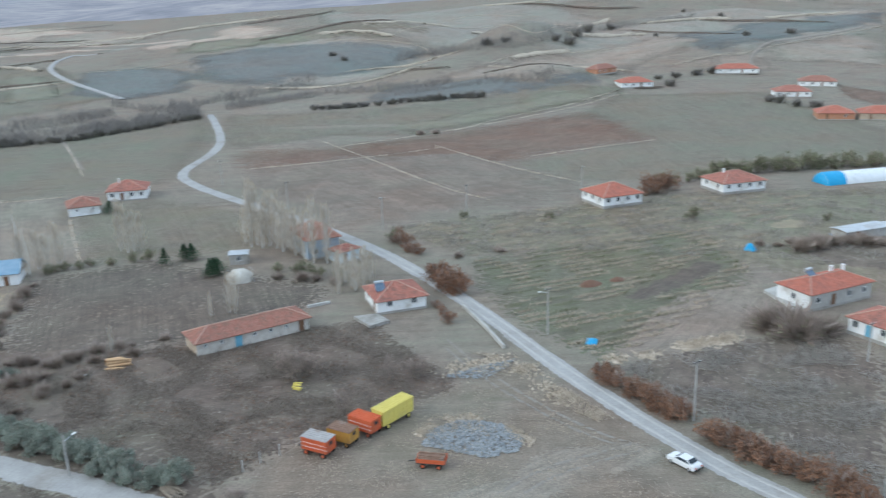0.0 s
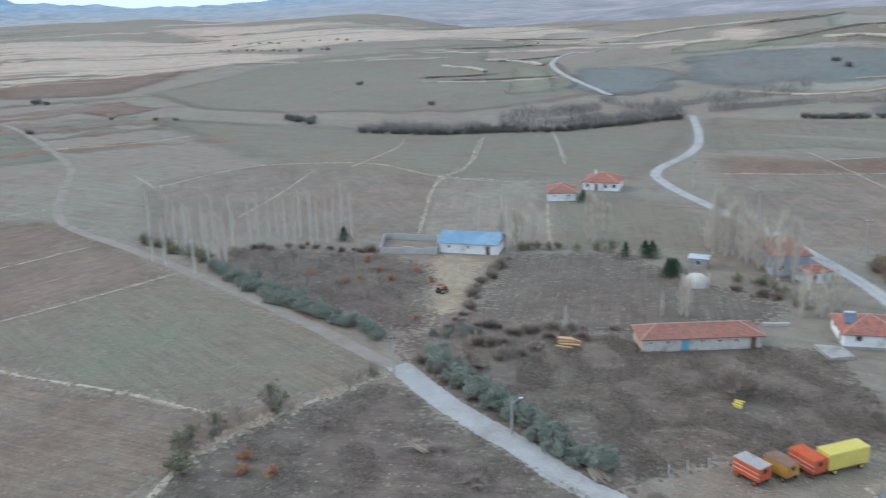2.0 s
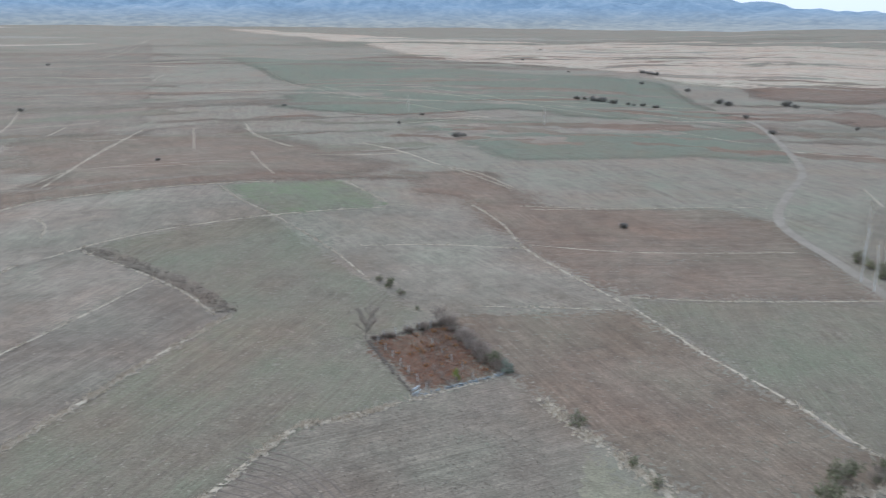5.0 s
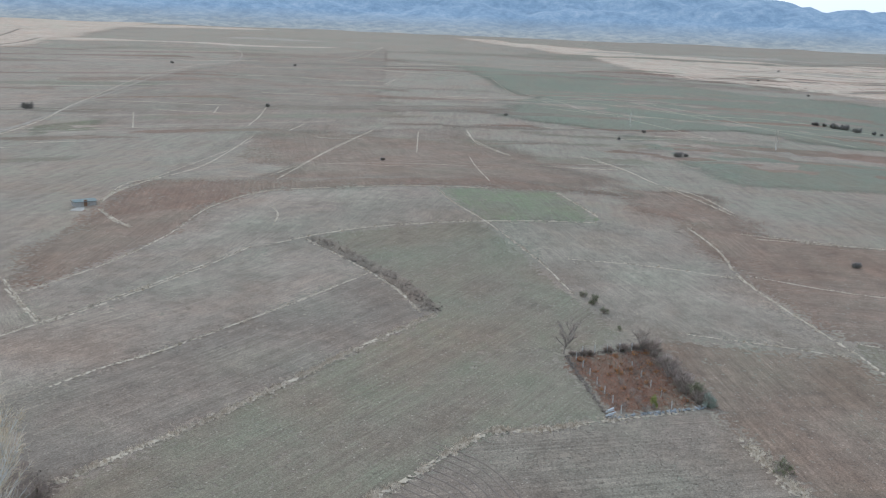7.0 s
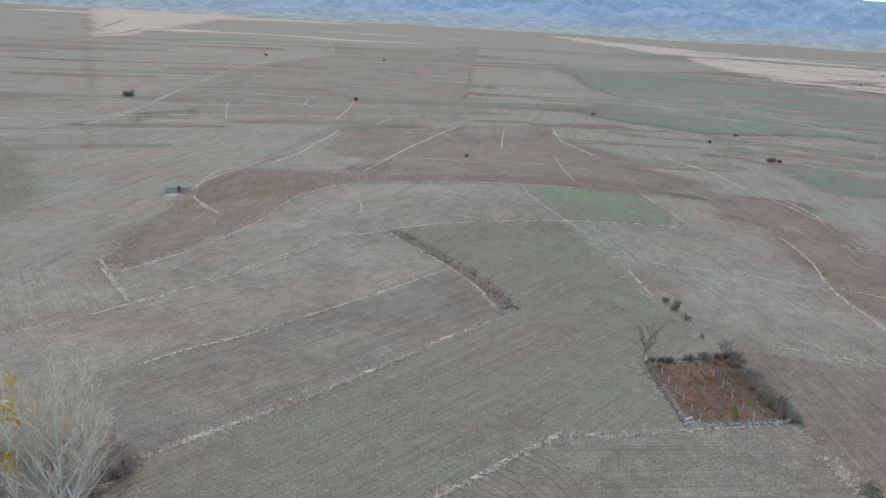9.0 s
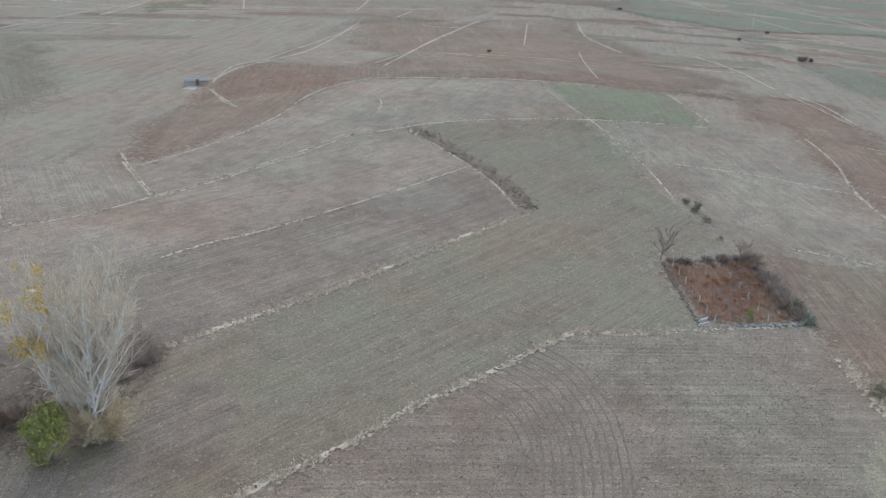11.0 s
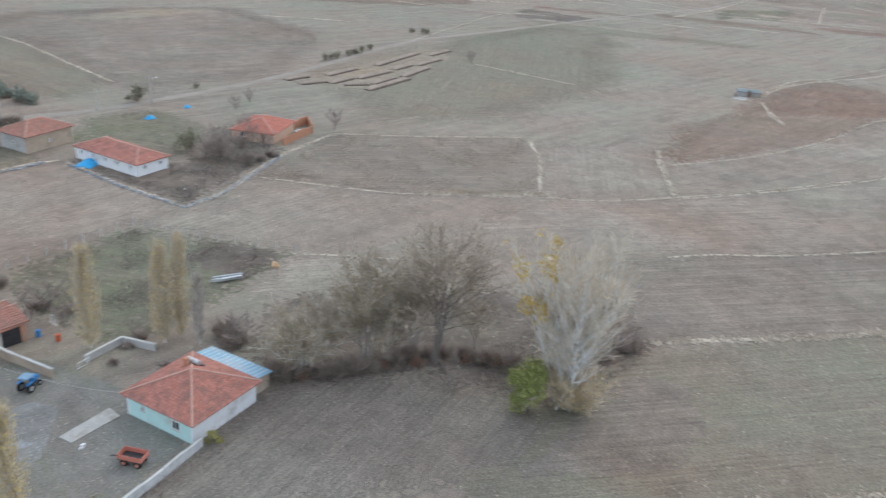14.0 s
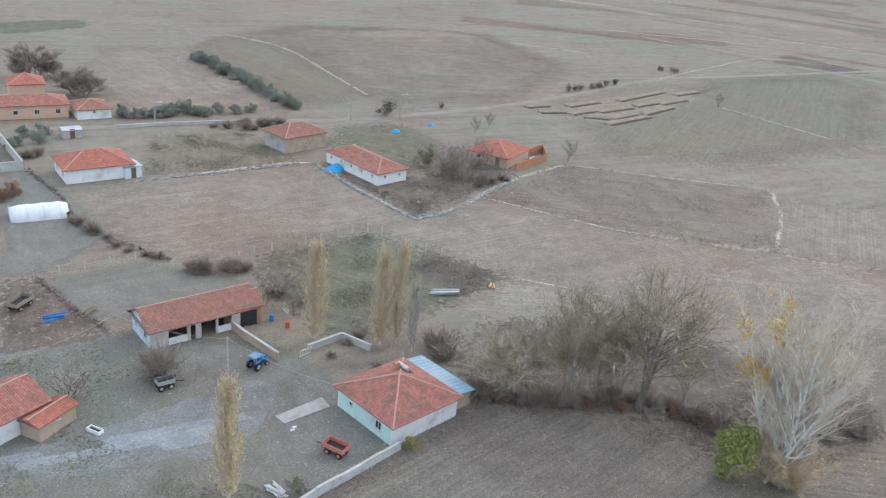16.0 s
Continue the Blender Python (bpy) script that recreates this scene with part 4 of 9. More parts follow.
bund(0.8, (-236.6, 74.7), (-237.5, 103.0), (-238.2, 135.3), (-235.1, 151.0))
bund(0.7, (-200.8, 20.1), (-200.3, 41.2), (-196.0, 60.9))
bund(0.7, (-199.1, 63.3), (-190.6, 88.0), (-185.0, 129.6))
bund(0.7, (-157.7, 38.1), (-154.6, 53.7), (-150.6, 68.2))
bund(1.3, (-113.5, 39.0), (-103.4, 40.9), (-95.2, 43.9), (-85.8, 45.6), (-78.8, 46.4), label="strip of dry grass and small bushes")
bund(1.5, (-73.4, 100.6), (-77.4, 89.6), (-80.2, 79.6), (-81.5, 69.1), (-79.0, 59.4), (-75.4, 50.7), label="bank of tall dry grass along the plot")
bund(1.0, (-382.9, -9.5), (-287.3, 0.2))
bund(1.0, (-468.3, -40.6), (-387.3, -34.1))
bund(0.9, (-329.1, -75.2), (-392.2, -73.6), (-465.1, -65.4))
bund(0.9, (-289.8, -78.3), (-329.1, -75.2))
bund(0.9, (-474.4, -15.7), (-433.1, -5.4), (-392.2, 9.9))
bund(0.9, (-405.7, 40.9), (-364.2, 56.4))
bund(0.9, (-321.9, 65.3), (-265.8, 77.6))
bund(0.8, (-240.7, 70.9), (-237.9, 107.2))
bund(1.5, (-1280.0, -260.3), (-1410.2, -230.5), (-2030.1, -265.6))
bund(1.2, (-1026.5, -4.5), (-684.1, 43.0), (-615.3, 87.3), (-491.3, 127.9))
bund(1.4, (-829.1, 22.3), (-756.3, 109.2), (-597.9, 168.7), (-508.0, 241.0), (-426.6, 263.4), label="pale boundary strip across the plain")
bund(1.0, (-435.9, 207.3), (-382.2, 221.3), (-364.4, 228.8))
bund(1.2, (-259.8, 204.0), (-229.2, 188.9))
bund(1.2, (-230.9, 190.2), (-230.2, 224.1), (-220.9, 241.6), (-188.9, 256.8), (-152.7, 245.7), (-129.1, 248.7))
bund(1.0, (-172.5, 168.6), (-183.8, 199.1), (-202.0, 240.4))
bund(1.0, (-116.2, 177.7), (-138.5, 218.2), (-152.2, 246.4))
bund(1.0, (-152.7, 245.7), (-151.3, 262.4), (-180.5, 326.8))
bund(1.0, (-116.7, 177.4), (-145.9, 234.2), (-155.1, 273.8), (-180.9, 330.8))
bund(0.9, (-149.0, 242.9), (-123.6, 247.6), (-114.2, 251.9))
bund(1.0, (-191.9, 247.5), (-200.3, 288.8), (-212.7, 316.1))
bund(1.0, (-81.8, 182.4), (-101.9, 224.9))
bund(1.0, (-120.8, 282.1), (-155.8, 351.9))
bund(1.0, (-47.9, 342.2), (-26.4, 302.0), (-0.2, 251.9), (14.0, 231.8))
bund(0.9, (-66.0, 287.1), (-28.5, 302.3), (0.2, 319.0))
bund(0.9, (-2.0, 324.4), (22.7, 279.4), (42.0, 252.8))
bund(1.2, (30.0, 295.8), (54.3, 309.3), (84.4, 325.3))
bund(1.2, (-39.4, 327.7), (-9.0, 350.4), (31.6, 388.1), (97.3, 454.7), label="grassy terrace edge")
bund(1.4, (-62.7, -128.3), (-71.5, -130.9), (-92.0, -143.8), (-110.4, -151.1), label="strip of dry grass along the orchard")
bund(1.6, (-122.2, -98.3), (-115.1, -102.2), (-109.8, -106.8), (-102.8, -111.3), label="strip of tall bleached grass")
bund(0.9, (-102.8, -111.3), (-97.4, -114.5), (-81.1, -135.1))
bund(1.4, (-123.0, -99.4), (-138.2, -113.2), (-148.1, -125.6), label="strip of dark weeds and dry grass")
bund(0.8, (-148.4, -126.3), (-126.0, -140.1), (-111.1, -151.0))
bund(1.2, (-19.6, -157.4), (-36.1, -160.9), (-50.7, -163.4), (-54.9, -161.1), label="strip of weeds along the garden")
bund(1.0, (-54.9, -161.1), (-58.5, -144.3), (-62.7, -128.3))
bund(0.8, (-67.4, -101.7), (-77.2, -93.2), (-88.7, -81.8))
bund(1.2, (-69.3, -306.1), (-83.1, -283.3), (-86.9, -237.2), (-88.2, -215.3))
bund(1.2, (-195.4, -193.1), (-198.5, -179.5), (-203.7, -154.9), label="dark weedy ditch")
bund(0.9, (-169.5, -104.0), (-154.3, -91.1), (-144.5, -81.9))
bund(0.7, (-121.1, -97.1), (-129.6, -89.0), (-146.1, -80.8), (-186.1, -63.4))
bund(0.9, (-200.2, -229.3), (-242.5, -247.0), (-287.3, -261.5), (-332.8, -238.9))
bund(0.9, (-245.7, -118.4), (-286.1, -117.8), (-403.6, -115.0))

bund(1.5, (-362.5, -226.8), (-411.4, -236.0), (-462.9, -248.5), (-528.0, -268.0), (-707.0, -313.2), (-880.8, -340.8), (-1113.6, -377.1), (-1335.2, -395.7), (-1824.0, -567.7), label="winding pale grass line across the plain")
bund(1.5, (-240.1, -115.5), (-262.0, -119.2), (-283.4, -116.6), (-314.3, -111.3), (-367.6, -114.7), (-417.4, -119.2), label="winding pale grass line across the plain")
bund(1.5, (-283.8, -72.7), (-346.5, -74.4), (-388.5, -72.8), (-465.1, -65.4), label="winding pale grass line across the plain")
bund(1.5, (-234.2, -111.9), (-219.8, -101.2), (-214.3, -94.2), label="winding pale grass line across the plain")
bund(1.5, (-1306.6, -276.3), (-1388.3, -245.4), (-1861.3, -267.8), (-2032.5, -263.3), label="winding pale grass line across the plain")
bund(1.5, (-401.1, 39.2), (-387.0, 49.4), (-360.2, 58.2), (-321.9, 65.2), (-304.7, 74.0), (-268.5, 79.1), label="winding pale grass line across the plain")
bund(1.5, (-487.6, -14.7), (-438.2, -8.4), (-412.3, 0.6), (-391.8, 9.1), label="winding pale grass line across the plain")
bund(1.5, (-460.2, -133.9), (-512.8, -142.2), (-583.2, -155.7), label="winding pale grass line across the plain")
bund(1.5, (-472.2, 65.2), (-482.0, 88.3), (-494.2, 128.5), label="winding pale grass line across the plain")
bund(1.5, (-865.8, 25.4), (-642.6, 65.8), (-623.4, 88.3), label="winding pale grass line across the plain")
bund(1.5, (-737.1, 131.7), (-662.9, 165.8), (-575.3, 177.7), (-489.5, 207.9), label="winding pale grass line across the plain")
bund(1.5, (-443.6, -107.7), (-478.8, -106.5), label="winding pale grass line across the plain")
bund(1.5, (-523.4, -174.0), (-565.6, -184.1), label="winding pale grass line across the plain")
bund(1.5, (-428.8, -185.3), (-512.5, -220.4), label="winding pale grass line across the plain")
bund(1.5, (-858.9, -108.1), (-963.9, -111.9), (-880.1, -112.5), label="winding pale grass line across the plain")

# thin dark strips and banks in the stubble of the plain
bund(4.0, (-1625.7, 378.3), (-1501.8, 461.1), rise=0.5)
for a, b in (((-1825.2, 361.3), (-1622.9, 436.8)), ((-1649.4, 618.3), (-1601.6, 680.6)), ((-740.4, 733.9), (-667.7, 740.9)), ((-1412.9, 742.7), (-1232.6, 742.0)), ((-1385.5, -824.8), (-1680.7, -904.9)), ((-1549.2, -954.3), (-2176.0, -1200.6)), ((-1886.5, 206.9), (-1881.0, 302.0)), ((-1539.9, 365.3), (-1527.7, 439.2)), ((-2728.7, 156.1), (-2507.3, 240.4)), ((-889.8, 193.4), (-830.9, 220.6))):
    ribbon("soil_strip", SOIL["soil_brown"], 11.0, [a, ((a[0] + b[0]) / 2, (a[1] + b[1]) / 2), b], "dark strip of turned soil in the stubble", "field", kind="structure")
for a, b in (((28.3, 774.0), (178.0, 898.4)), ((-102.6, 743.4), (-34.4, 720.4)), ((-65.6, 764.9), (13.9, 806.8)), ((47.7, 584.1), (94.6, 616.0)), ((174.7, 757.6), (261.2, 767.3)), ((-445.4, 730.9), (-365.3, 674.8)), ((-430.7, 797.0), (-321.8, 700.4)), ((95.4, 650.5), (168.5, 690.4)), ((285.3, 765.3), (365.8, 779.7)), ((-452.5, 1139.6), (-376.2, 1133.2)), ((-705.5, 732.9), (-629.6, 735.4))):
    ribbon("terrace_bank", DRY_GRASS, 6.0, [a, ((a[0] + b[0]) / 2 + 6, (a[1] + b[1]) / 2 + 6), b], "terrace bank on the hillside", "bank", rise=1.6, kind="stuff")

# ---- materials of built and growing things ----
WHITE = rough_surface("whitewash", (0.76, 0.77, 0.77), (0.84, 0.84, 0.84), 0.8, 0.9, 0.15, stain=(0.5, 0.47, 0.42))
GREY_WALL = rough_surface("cement_render", (0.4, 0.39, 0.37), (0.5, 0.48, 0.45), 0.9, 0.95, 0.3, stain=(0.3, 0.28, 0.25))
PLINTH = rough_surface("plinth_cement", (0.32, 0.31, 0.29), (0.42, 0.4, 0.37), 1.2, 0.95, 0.4, stain=(0.22, 0.2, 0.17))
TURQUOISE = rough_surface("pale_turquoise_paint", (0.5, 0.74, 0.71), (0.58, 0.8, 0.77), 0.7, 0.85, 0.15, stain=(0.5, 0.52, 0.47))
BLUE_WALL = rough_surface("pale_blue_paint", (0.56, 0.67, 0.75), (0.64, 0.74, 0.81), 0.8, 0.85, 0.15, stain=(0.5, 0.5, 0.5))
BRICK_WALL = rough_surface("hollow_brick", (0.42, 0.2, 0.12), (0.52, 0.27, 0.17), 1.5, 0.95, 0.5, stain=(0.35, 0.27, 0.22))
ADOBE = rough_surface("adobe_plaster", (0.42, 0.33, 0.25), (0.5, 0.41, 0.32), 0.9, 0.95, 0.4, stain=(0.33, 0.27, 0.22))
PINK_WALL = rough_surface("salmon_paint", (0.6, 0.4, 0.29), (0.68, 0.47, 0.35), 0.8, 0.9, 0.2, stain=(0.55, 0.47, 0.4))
CONCRETE = rough_surface("concrete", (0.44, 0.43, 0.41), (0.54, 0.53, 0.5), 0.6, 0.9, 0.3, stain=(0.33, 0.31, 0.28))
TIN = rough_surface("galvanised_tin", (0.5, 0.52, 0.54), (0.62, 0.64, 0.66), 0.7, 0.45, 0.1, stain=(0.4, 0.38, 0.36), metal=0.6)
BLUE_TIN = rough_surface("blue_tin", (0.18, 0.3, 0.41), (0.24, 0.37, 0.48), 0.5, 0.5, 0.1, stain=(0.32, 0.42, 0.52), metal=0.2)
BLUE_SHEET = rough_surface("blue_tarpaulin", (0.03, 0.3, 0.58), (0.06, 0.38, 0.66), 1.2, 0.5, 0.3)
OLD_WHITE = rough_surface("weathered_whitewash", (0.5, 0.5, 0.49), (0.64, 0.64, 0.63), 1.2, 0.9, 0.3, stain=(0.34, 0.32, 0.28))
WHITE_SHEET = rough_surface("white_plastic_sheet", (0.7, 0.73, 0.76), (0.8, 0.82, 0.84), 0.8, 0.4, 0.2, stain=(0.6, 0.63, 0.66))
GLASS = rough_surface("window_glass", (0.03, 0.04, 0.05), (0.06, 0.07, 0.08), 2.0, 0.12, 0.0)
FRAME = rough_surface("white_frame", (0.7, 0.7, 0.69), (0.76, 0.76, 0.75), 4.0, 0.6, 0.1)
DOOR = rough_surface("brown_door", (0.16, 0.09, 0.055), (0.22, 0.13, 0.08), 3.0, 0.7, 0.3)
BLUE_DOOR = rough_surface("blue_door_paint", (0.14, 0.36, 0.5), (0.2, 0.43, 0.57), 3.0, 0.7, 0.3)
DARK = rough_surface("dark_metal", (0.03, 0.03, 0.032), (0.06, 0.06, 0.062), 3.0, 0.6, 0.2)
RUBBER = rough_surface("tyre_rubber", (0.02, 0.02, 0.02), (0.035, 0.034, 0.033), 5.0, 0.85, 0.3)
RED_PAINT = rough_surface("faded_red_paint", (0.5, 0.09, 0.035), (0.58, 0.14, 0.06), 1.5, 0.6, 0.15, stain=(0.36, 0.13, 0.08))
OCHRE_PAINT = rough_surface("ochre_paint", (0.45, 0.24, 0.05), (0.53, 0.31, 0.08), 1.5, 0.6, 0.15, stain=(0.3, 0.17, 0.08))
YELLOW_PAINT = rough_surface("lemon_paint", (0.66, 0.55, 0.13), (0.72, 0.61, 0.18), 1.5, 0.55, 0.15, stain=(0.5, 0.43, 0.2))
RUST = rough_surface("rusty_sheet", (0.2, 0.12, 0.085), (0.29, 0.19, 0.14), 1.8, 0.8, 0.4, stain=(0.33, 0.28, 0.25))
STEEL_SHEET = rough_surface("weathered_sheet", (0.35, 0.33, 0.32), (0.46, 0.44, 0.43), 1.6, 0.6, 0.3, stain=(0.27, 0.19, 0.15))
BLUE_PAINT = rough_surface("blue_machine_paint", (0.03, 0.17, 0.42), (0.05, 0.23, 0.5), 2.0, 0.5, 0.1)
CAR_WHITE = rough_surface("white_car_paint", (0.74, 0.75, 0.76), (0.78, 0.79, 0.8), 0.6, 0.25, 0.0)
POLE_WOOD = rough_surface("grey_pole", (0.34, 0.33, 0.31), (0.44, 0.43, 0.41), 2.0, 0.85, 0.3)
OLD_WOOD = rough_surface("old_timber", (0.24, 0.2, 0.16), (0.34, 0.29, 0.23), 2.5, 0.9, 0.5)
SLATE_BLUE = rough_surface("weathered_blue_plaster", (0.3, 0.36, 0.42), (0.4, 0.46, 0.52), 0.8, 0.9, 0.3, stain=(0.42, 0.4, 0.37))
FRESH_WOOD = rough_surface("fresh_timber", (0.56, 0.36, 0.2), (0.66, 0.46, 0.28), 2.0, 0.85, 0.3)
BARK_PALE = rough_surface("pale_bark", (0.6, 0.6, 0.58), (0.73, 0.73, 0.71), 2.0, 0.9, 0.5, stain=(0.26, 0.24, 0.21))
BARK_MID = rough_surface("grey_brown_bark", (0.27, 0.24, 0.21), (0.42, 0.39, 0.35), 2.0, 0.95, 0.5)
BARK_DARK = rough_surface("dark_bark", (0.17, 0.145, 0.125), (0.28, 0.25, 0.225), 2.0, 0.95, 0.5)
STRAW = varied("straw_blades", (0.4, 0.335, 0.26), (0.6, 0.515, 0.415), 0.95, spread=0.2)
WEEDS = varied("dead_weeds", (0.12, 0.098, 0.084), (0.25, 0.208, 0.172), 0.95, (0.36, 0.315, 0.265), spread=0.2)
RUST_WEEDS = varied("rust_weeds", (0.2, 0.09, 0.055), (0.34, 0.16, 0.1), 0.95, (0.26, 0.17, 0.13))
STALKS = varied("grey_stalks", (0.25, 0.225, 0.2), (0.42, 0.385, 0.345), 0.95, spread=0.2)
RUBBLE = varied("broken_stone", (0.2, 0.215, 0.225), (0.42, 0.435, 0.445), 0.95, spread=0.2)
CLODS = varied("clods", (0.16, 0.132, 0.11), (0.25, 0.21, 0.178), 0.95, spread=0.2)
TWIG_TAN = varied("tan_twigs", (0.46, 0.385, 0.29), (0.62, 0.54, 0.43), 0.95, spread=0.25)
TWIG_GREY = varied("grey_twigs", (0.33, 0.28, 0.235), (0.5, 0.44, 0.38), 0.95, spread=0.25)
TWIG_DUSK = varied("dusky_twigs", (0.17, 0.155, 0.145), (0.33, 0.305, 0.285), 0.95, spread=0.2)
TWIG_OLIVE = varied("olive_brown_twigs", (0.38, 0.315, 0.25), (0.56, 0.47, 0.385), 0.95, spread=0.2)
TWIG_PALE = varied("pale_twigs", (0.5, 0.41, 0.3), (0.7, 0.6, 0.46), 0.95, spread=0.2)
TWIG_BROWN = varied("brown_twigs", (0.25, 0.2, 0.17), (0.42, 0.345, 0.3), 0.95, spread=0.25)
LEAF_YELLOW = varied("yellow_leaves", (0.52, 0.36, 0.06), (0.7, 0.52, 0.12), 0.8, spread=0.2)
LEAF_TAN = varied("withered_leaves", (0.5, 0.37, 0.19), (0.64, 0.5, 0.26), 0.85, (0.68, 0.53, 0.14), spread=0.2)
LEAF_GREEN = varied("lime_leaves", (0.2, 0.22, 0.065), (0.34, 0.36, 0.125), 0.8, spread=0.2)
LEAF_LIME = varied("yellow_green_leaves", (0.26, 0.24, 0.07), (0.4, 0.37, 0.12), 0.8, spread=0.2)
LEAF_SILVER = varied("silver_green_leaves", (0.2, 0.225, 0.18), (0.33, 0.355, 0.3), 0.85, spread=0.35)
LEAF_OLIVE = varied("olive_leaves", (0.16, 0.165, 0.1), (0.27, 0.265, 0.165), 0.85, spread=0.3)
LEAF_BROWN = varied("dull_brown_leaves", (0.23, 0.195, 0.115), (0.37, 0.315, 0.2), 0.85, spread=0.25)
LEAF_RED = varied("russet_leaves", (0.19, 0.1, 0.065), (0.31, 0.17, 0.105), 0.85, (0.17, 0.115, 0.085), spread=0.3)
LEAF_ORANGE = varied("orange_leaves", (0.42, 0.17, 0.05), (0.55, 0.28, 0.1), 0.85, spread=0.2)
NEEDLES = varied("conifer_needles", (0.025, 0.055, 0.03), (0.06, 0.1, 0.05), 0.85, spread=0.3)


def tile_material(name, a, b, dirt):
    m, t, s = base_material(name, 0.9)
    p = coords(t)
    geo = t.nodes.new("ShaderNodeNewGeometry")
    col = ramp(t, geo.outputs["Random Per Island"], [(0.0, a), (1.0, b)])
    col = mix(t, ramp(t, noise_tex(t, p, 0.9, 6, 0.72), [(0.46, (0, 0, 0)), (0.62, (0.9, 0.9, 0.9))]), col, dirt)
    grain = noise_tex(t, p, 9, 3, 0.7)
    col = mix(t, 0.45, col, ramp(t, grain, [(0.3, gray(0.55)), (0.7, gray(1.5))]), "OVERLAY")
    t.links.new(col, s.inputs["Base Color"])
    bump(t, s, grain, 0.5, 0.05)
    return m


TILE = tile_material("clay_tile", (0.36, 0.145, 0.11), (0.47, 0.215, 0.165), (0.24, 0.135, 0.11))
TILE_OLD = tile_material("old_clay_tile", (0.31, 0.14, 0.105), (0.4, 0.2, 0.155), (0.25, 0.155, 0.12))
TILE_NEW = tile_material("new_clay_tile", (0.41, 0.145, 0.1), (0.5, 0.195, 0.14), (0.32, 0.14, 0.11))
RIDGE_TILE = rough_surface("ridge_mortar", (0.42, 0.25, 0.19), (0.55, 0.38, 0.31), 2.5, 0.9, 0.3)


# ---- small shapes ----
def put_box(bm, x0, y0, z0, x1, y1, z1, bevel=0.0):
    r = bmesh.ops.create_cube(bm, size=1.0, matrix=Matrix.Translation(((x0 + x1) / 2, (y0 + y1) / 2, (z0 + z1) / 2)) @ Matrix.Diagonal((abs(x1 - x0), abs(y1 - y0), abs(z1 - z0), 1)))
    if bevel:
        es = list({e for v in r["verts"] for e in v.link_edges})
        bmesh.ops.bevel(bm, geom=es, offset=bevel, segments=2, affect="EDGES")


def box(x0, y0, z0, x1, y1, z1, bevel=0.0):
    bm = bmesh.new()
    put_box(bm, x0, y0, z0, x1, y1, z1, bevel)
    return bm


def put_rod(bm, a, b, ra, rb=None, sides=8):
    a, b = Vector(a), Vector(b)
    d = b - a
    m = Matrix.Translation((a + b) / 2) @ d.to_track_quat("Z", "Y").to_matrix().to_4x4()
    bmesh.ops.create_cone(bm, cap_ends=True, segments=sides, radius1=ra, radius2=ra if rb is None else rb, depth=d.length, matrix=m)


def rod(a, b, ra, rb=None, sides=8):
    bm = bmesh.new()
    put_rod(bm, a, b, ra, rb, sides)
    return bm


def outline_solid(points, depth_from, depth_to, axis="y"):
    """An outline in x and z, drawn out along y (or in y and z along x)."""
    bm = bmesh.new()
    flip = (lambda p, d: (p[0], d, p[1])) if axis == "y" else (lambda p, d: (d, p[0], p[1]))
    a = [bm.verts.new(flip(p, depth_from)) for p in points]
    b = [bm.verts.new(flip(p, depth_to)) for p in points]
    bm.faces.new(a)
    bm.faces.new(b[::-1])
    for i in range(len(points)):
        j = (i + 1) % len(points)
        bm.faces.new((a[i], b[i], b[j], a[j]))
    bmesh.ops.recalc_face_normals(bm, faces=bm.faces[:])
    return bm


# ---- houses ----
def tiled_slope(bm, low_a, low_b, top_a, top_b, course=0.36, tile=0.24, rng=RNG):
    """One slope of a clay roof: courses of single humped tiles, each course lapping the one below."""
    low_a, low_b, top_a, top_b = Vector(low_a), Vector(low_b), Vector(top_a), Vector(top_b)
    up = (top_a + top_b) / 2 - (low_a + low_b) / 2
    n = max(2, round(up.length / course))
    normal = (low_b - low_a).cross(up).normalized()
    if normal.z < 0:
        normal = -normal
    for k in range(n):
        f0, f1 = k / n, min(1.0, (k + 1.12) / n)
        a0, b0 = low_a.lerp(top_a, f0), low_b.lerp(top_b, f0)
        a1, b1 = low_a.lerp(top_a, f1), low_b.lerp(top_b, f1)
        m = max(1, round((b0 - a0).length / tile))
        for i in range(m):
            g0, g1 = i / m, (i + 1) / m
            wob = rng.uniform(0, 0.02)
            p = [a0.lerp(b0, g0), a0.lerp(b0, (g0 + g1) / 2), a0.lerp(b0, g1), a1.lerp(b1, g1), a1.lerp(b1, (g0 + g1) / 2), a1.lerp(b1, g0)]
            lift = (0.05 + wob, 0.095 + wob, 0.05 + wob, 0.02, 0.06, 0.02)
            v = [bm.verts.new(q + normal * h) for q, h in zip(p, lift)]
            bm.faces.new((v[0], v[1], v[4], v[5]))
            bm.faces.new((v[1], v[2], v[3], v[4]))
            foot = [bm.verts.new(q - normal * 0.01) for q in p[:3]]
            bm.faces.new((v[1], v[0], foot[0], foot[1]))
            bm.faces.new((v[2], v[1], foot[1], foot[2]))


def plain_slope(bm, points, drop=0.07):
    a = [bm.verts.new(Vector(p)) for p in points]
    b = [bm.verts.new(Vector(p) - Vector((0, 0, drop))) for p in points]
    bm.faces.new(a)
    bm.faces.new(b[::-1])
    for i in range(len(a)):
        j = (i + 1) % len(a)
        bm.faces.new((a[i], b[i], b[j], a[j]))


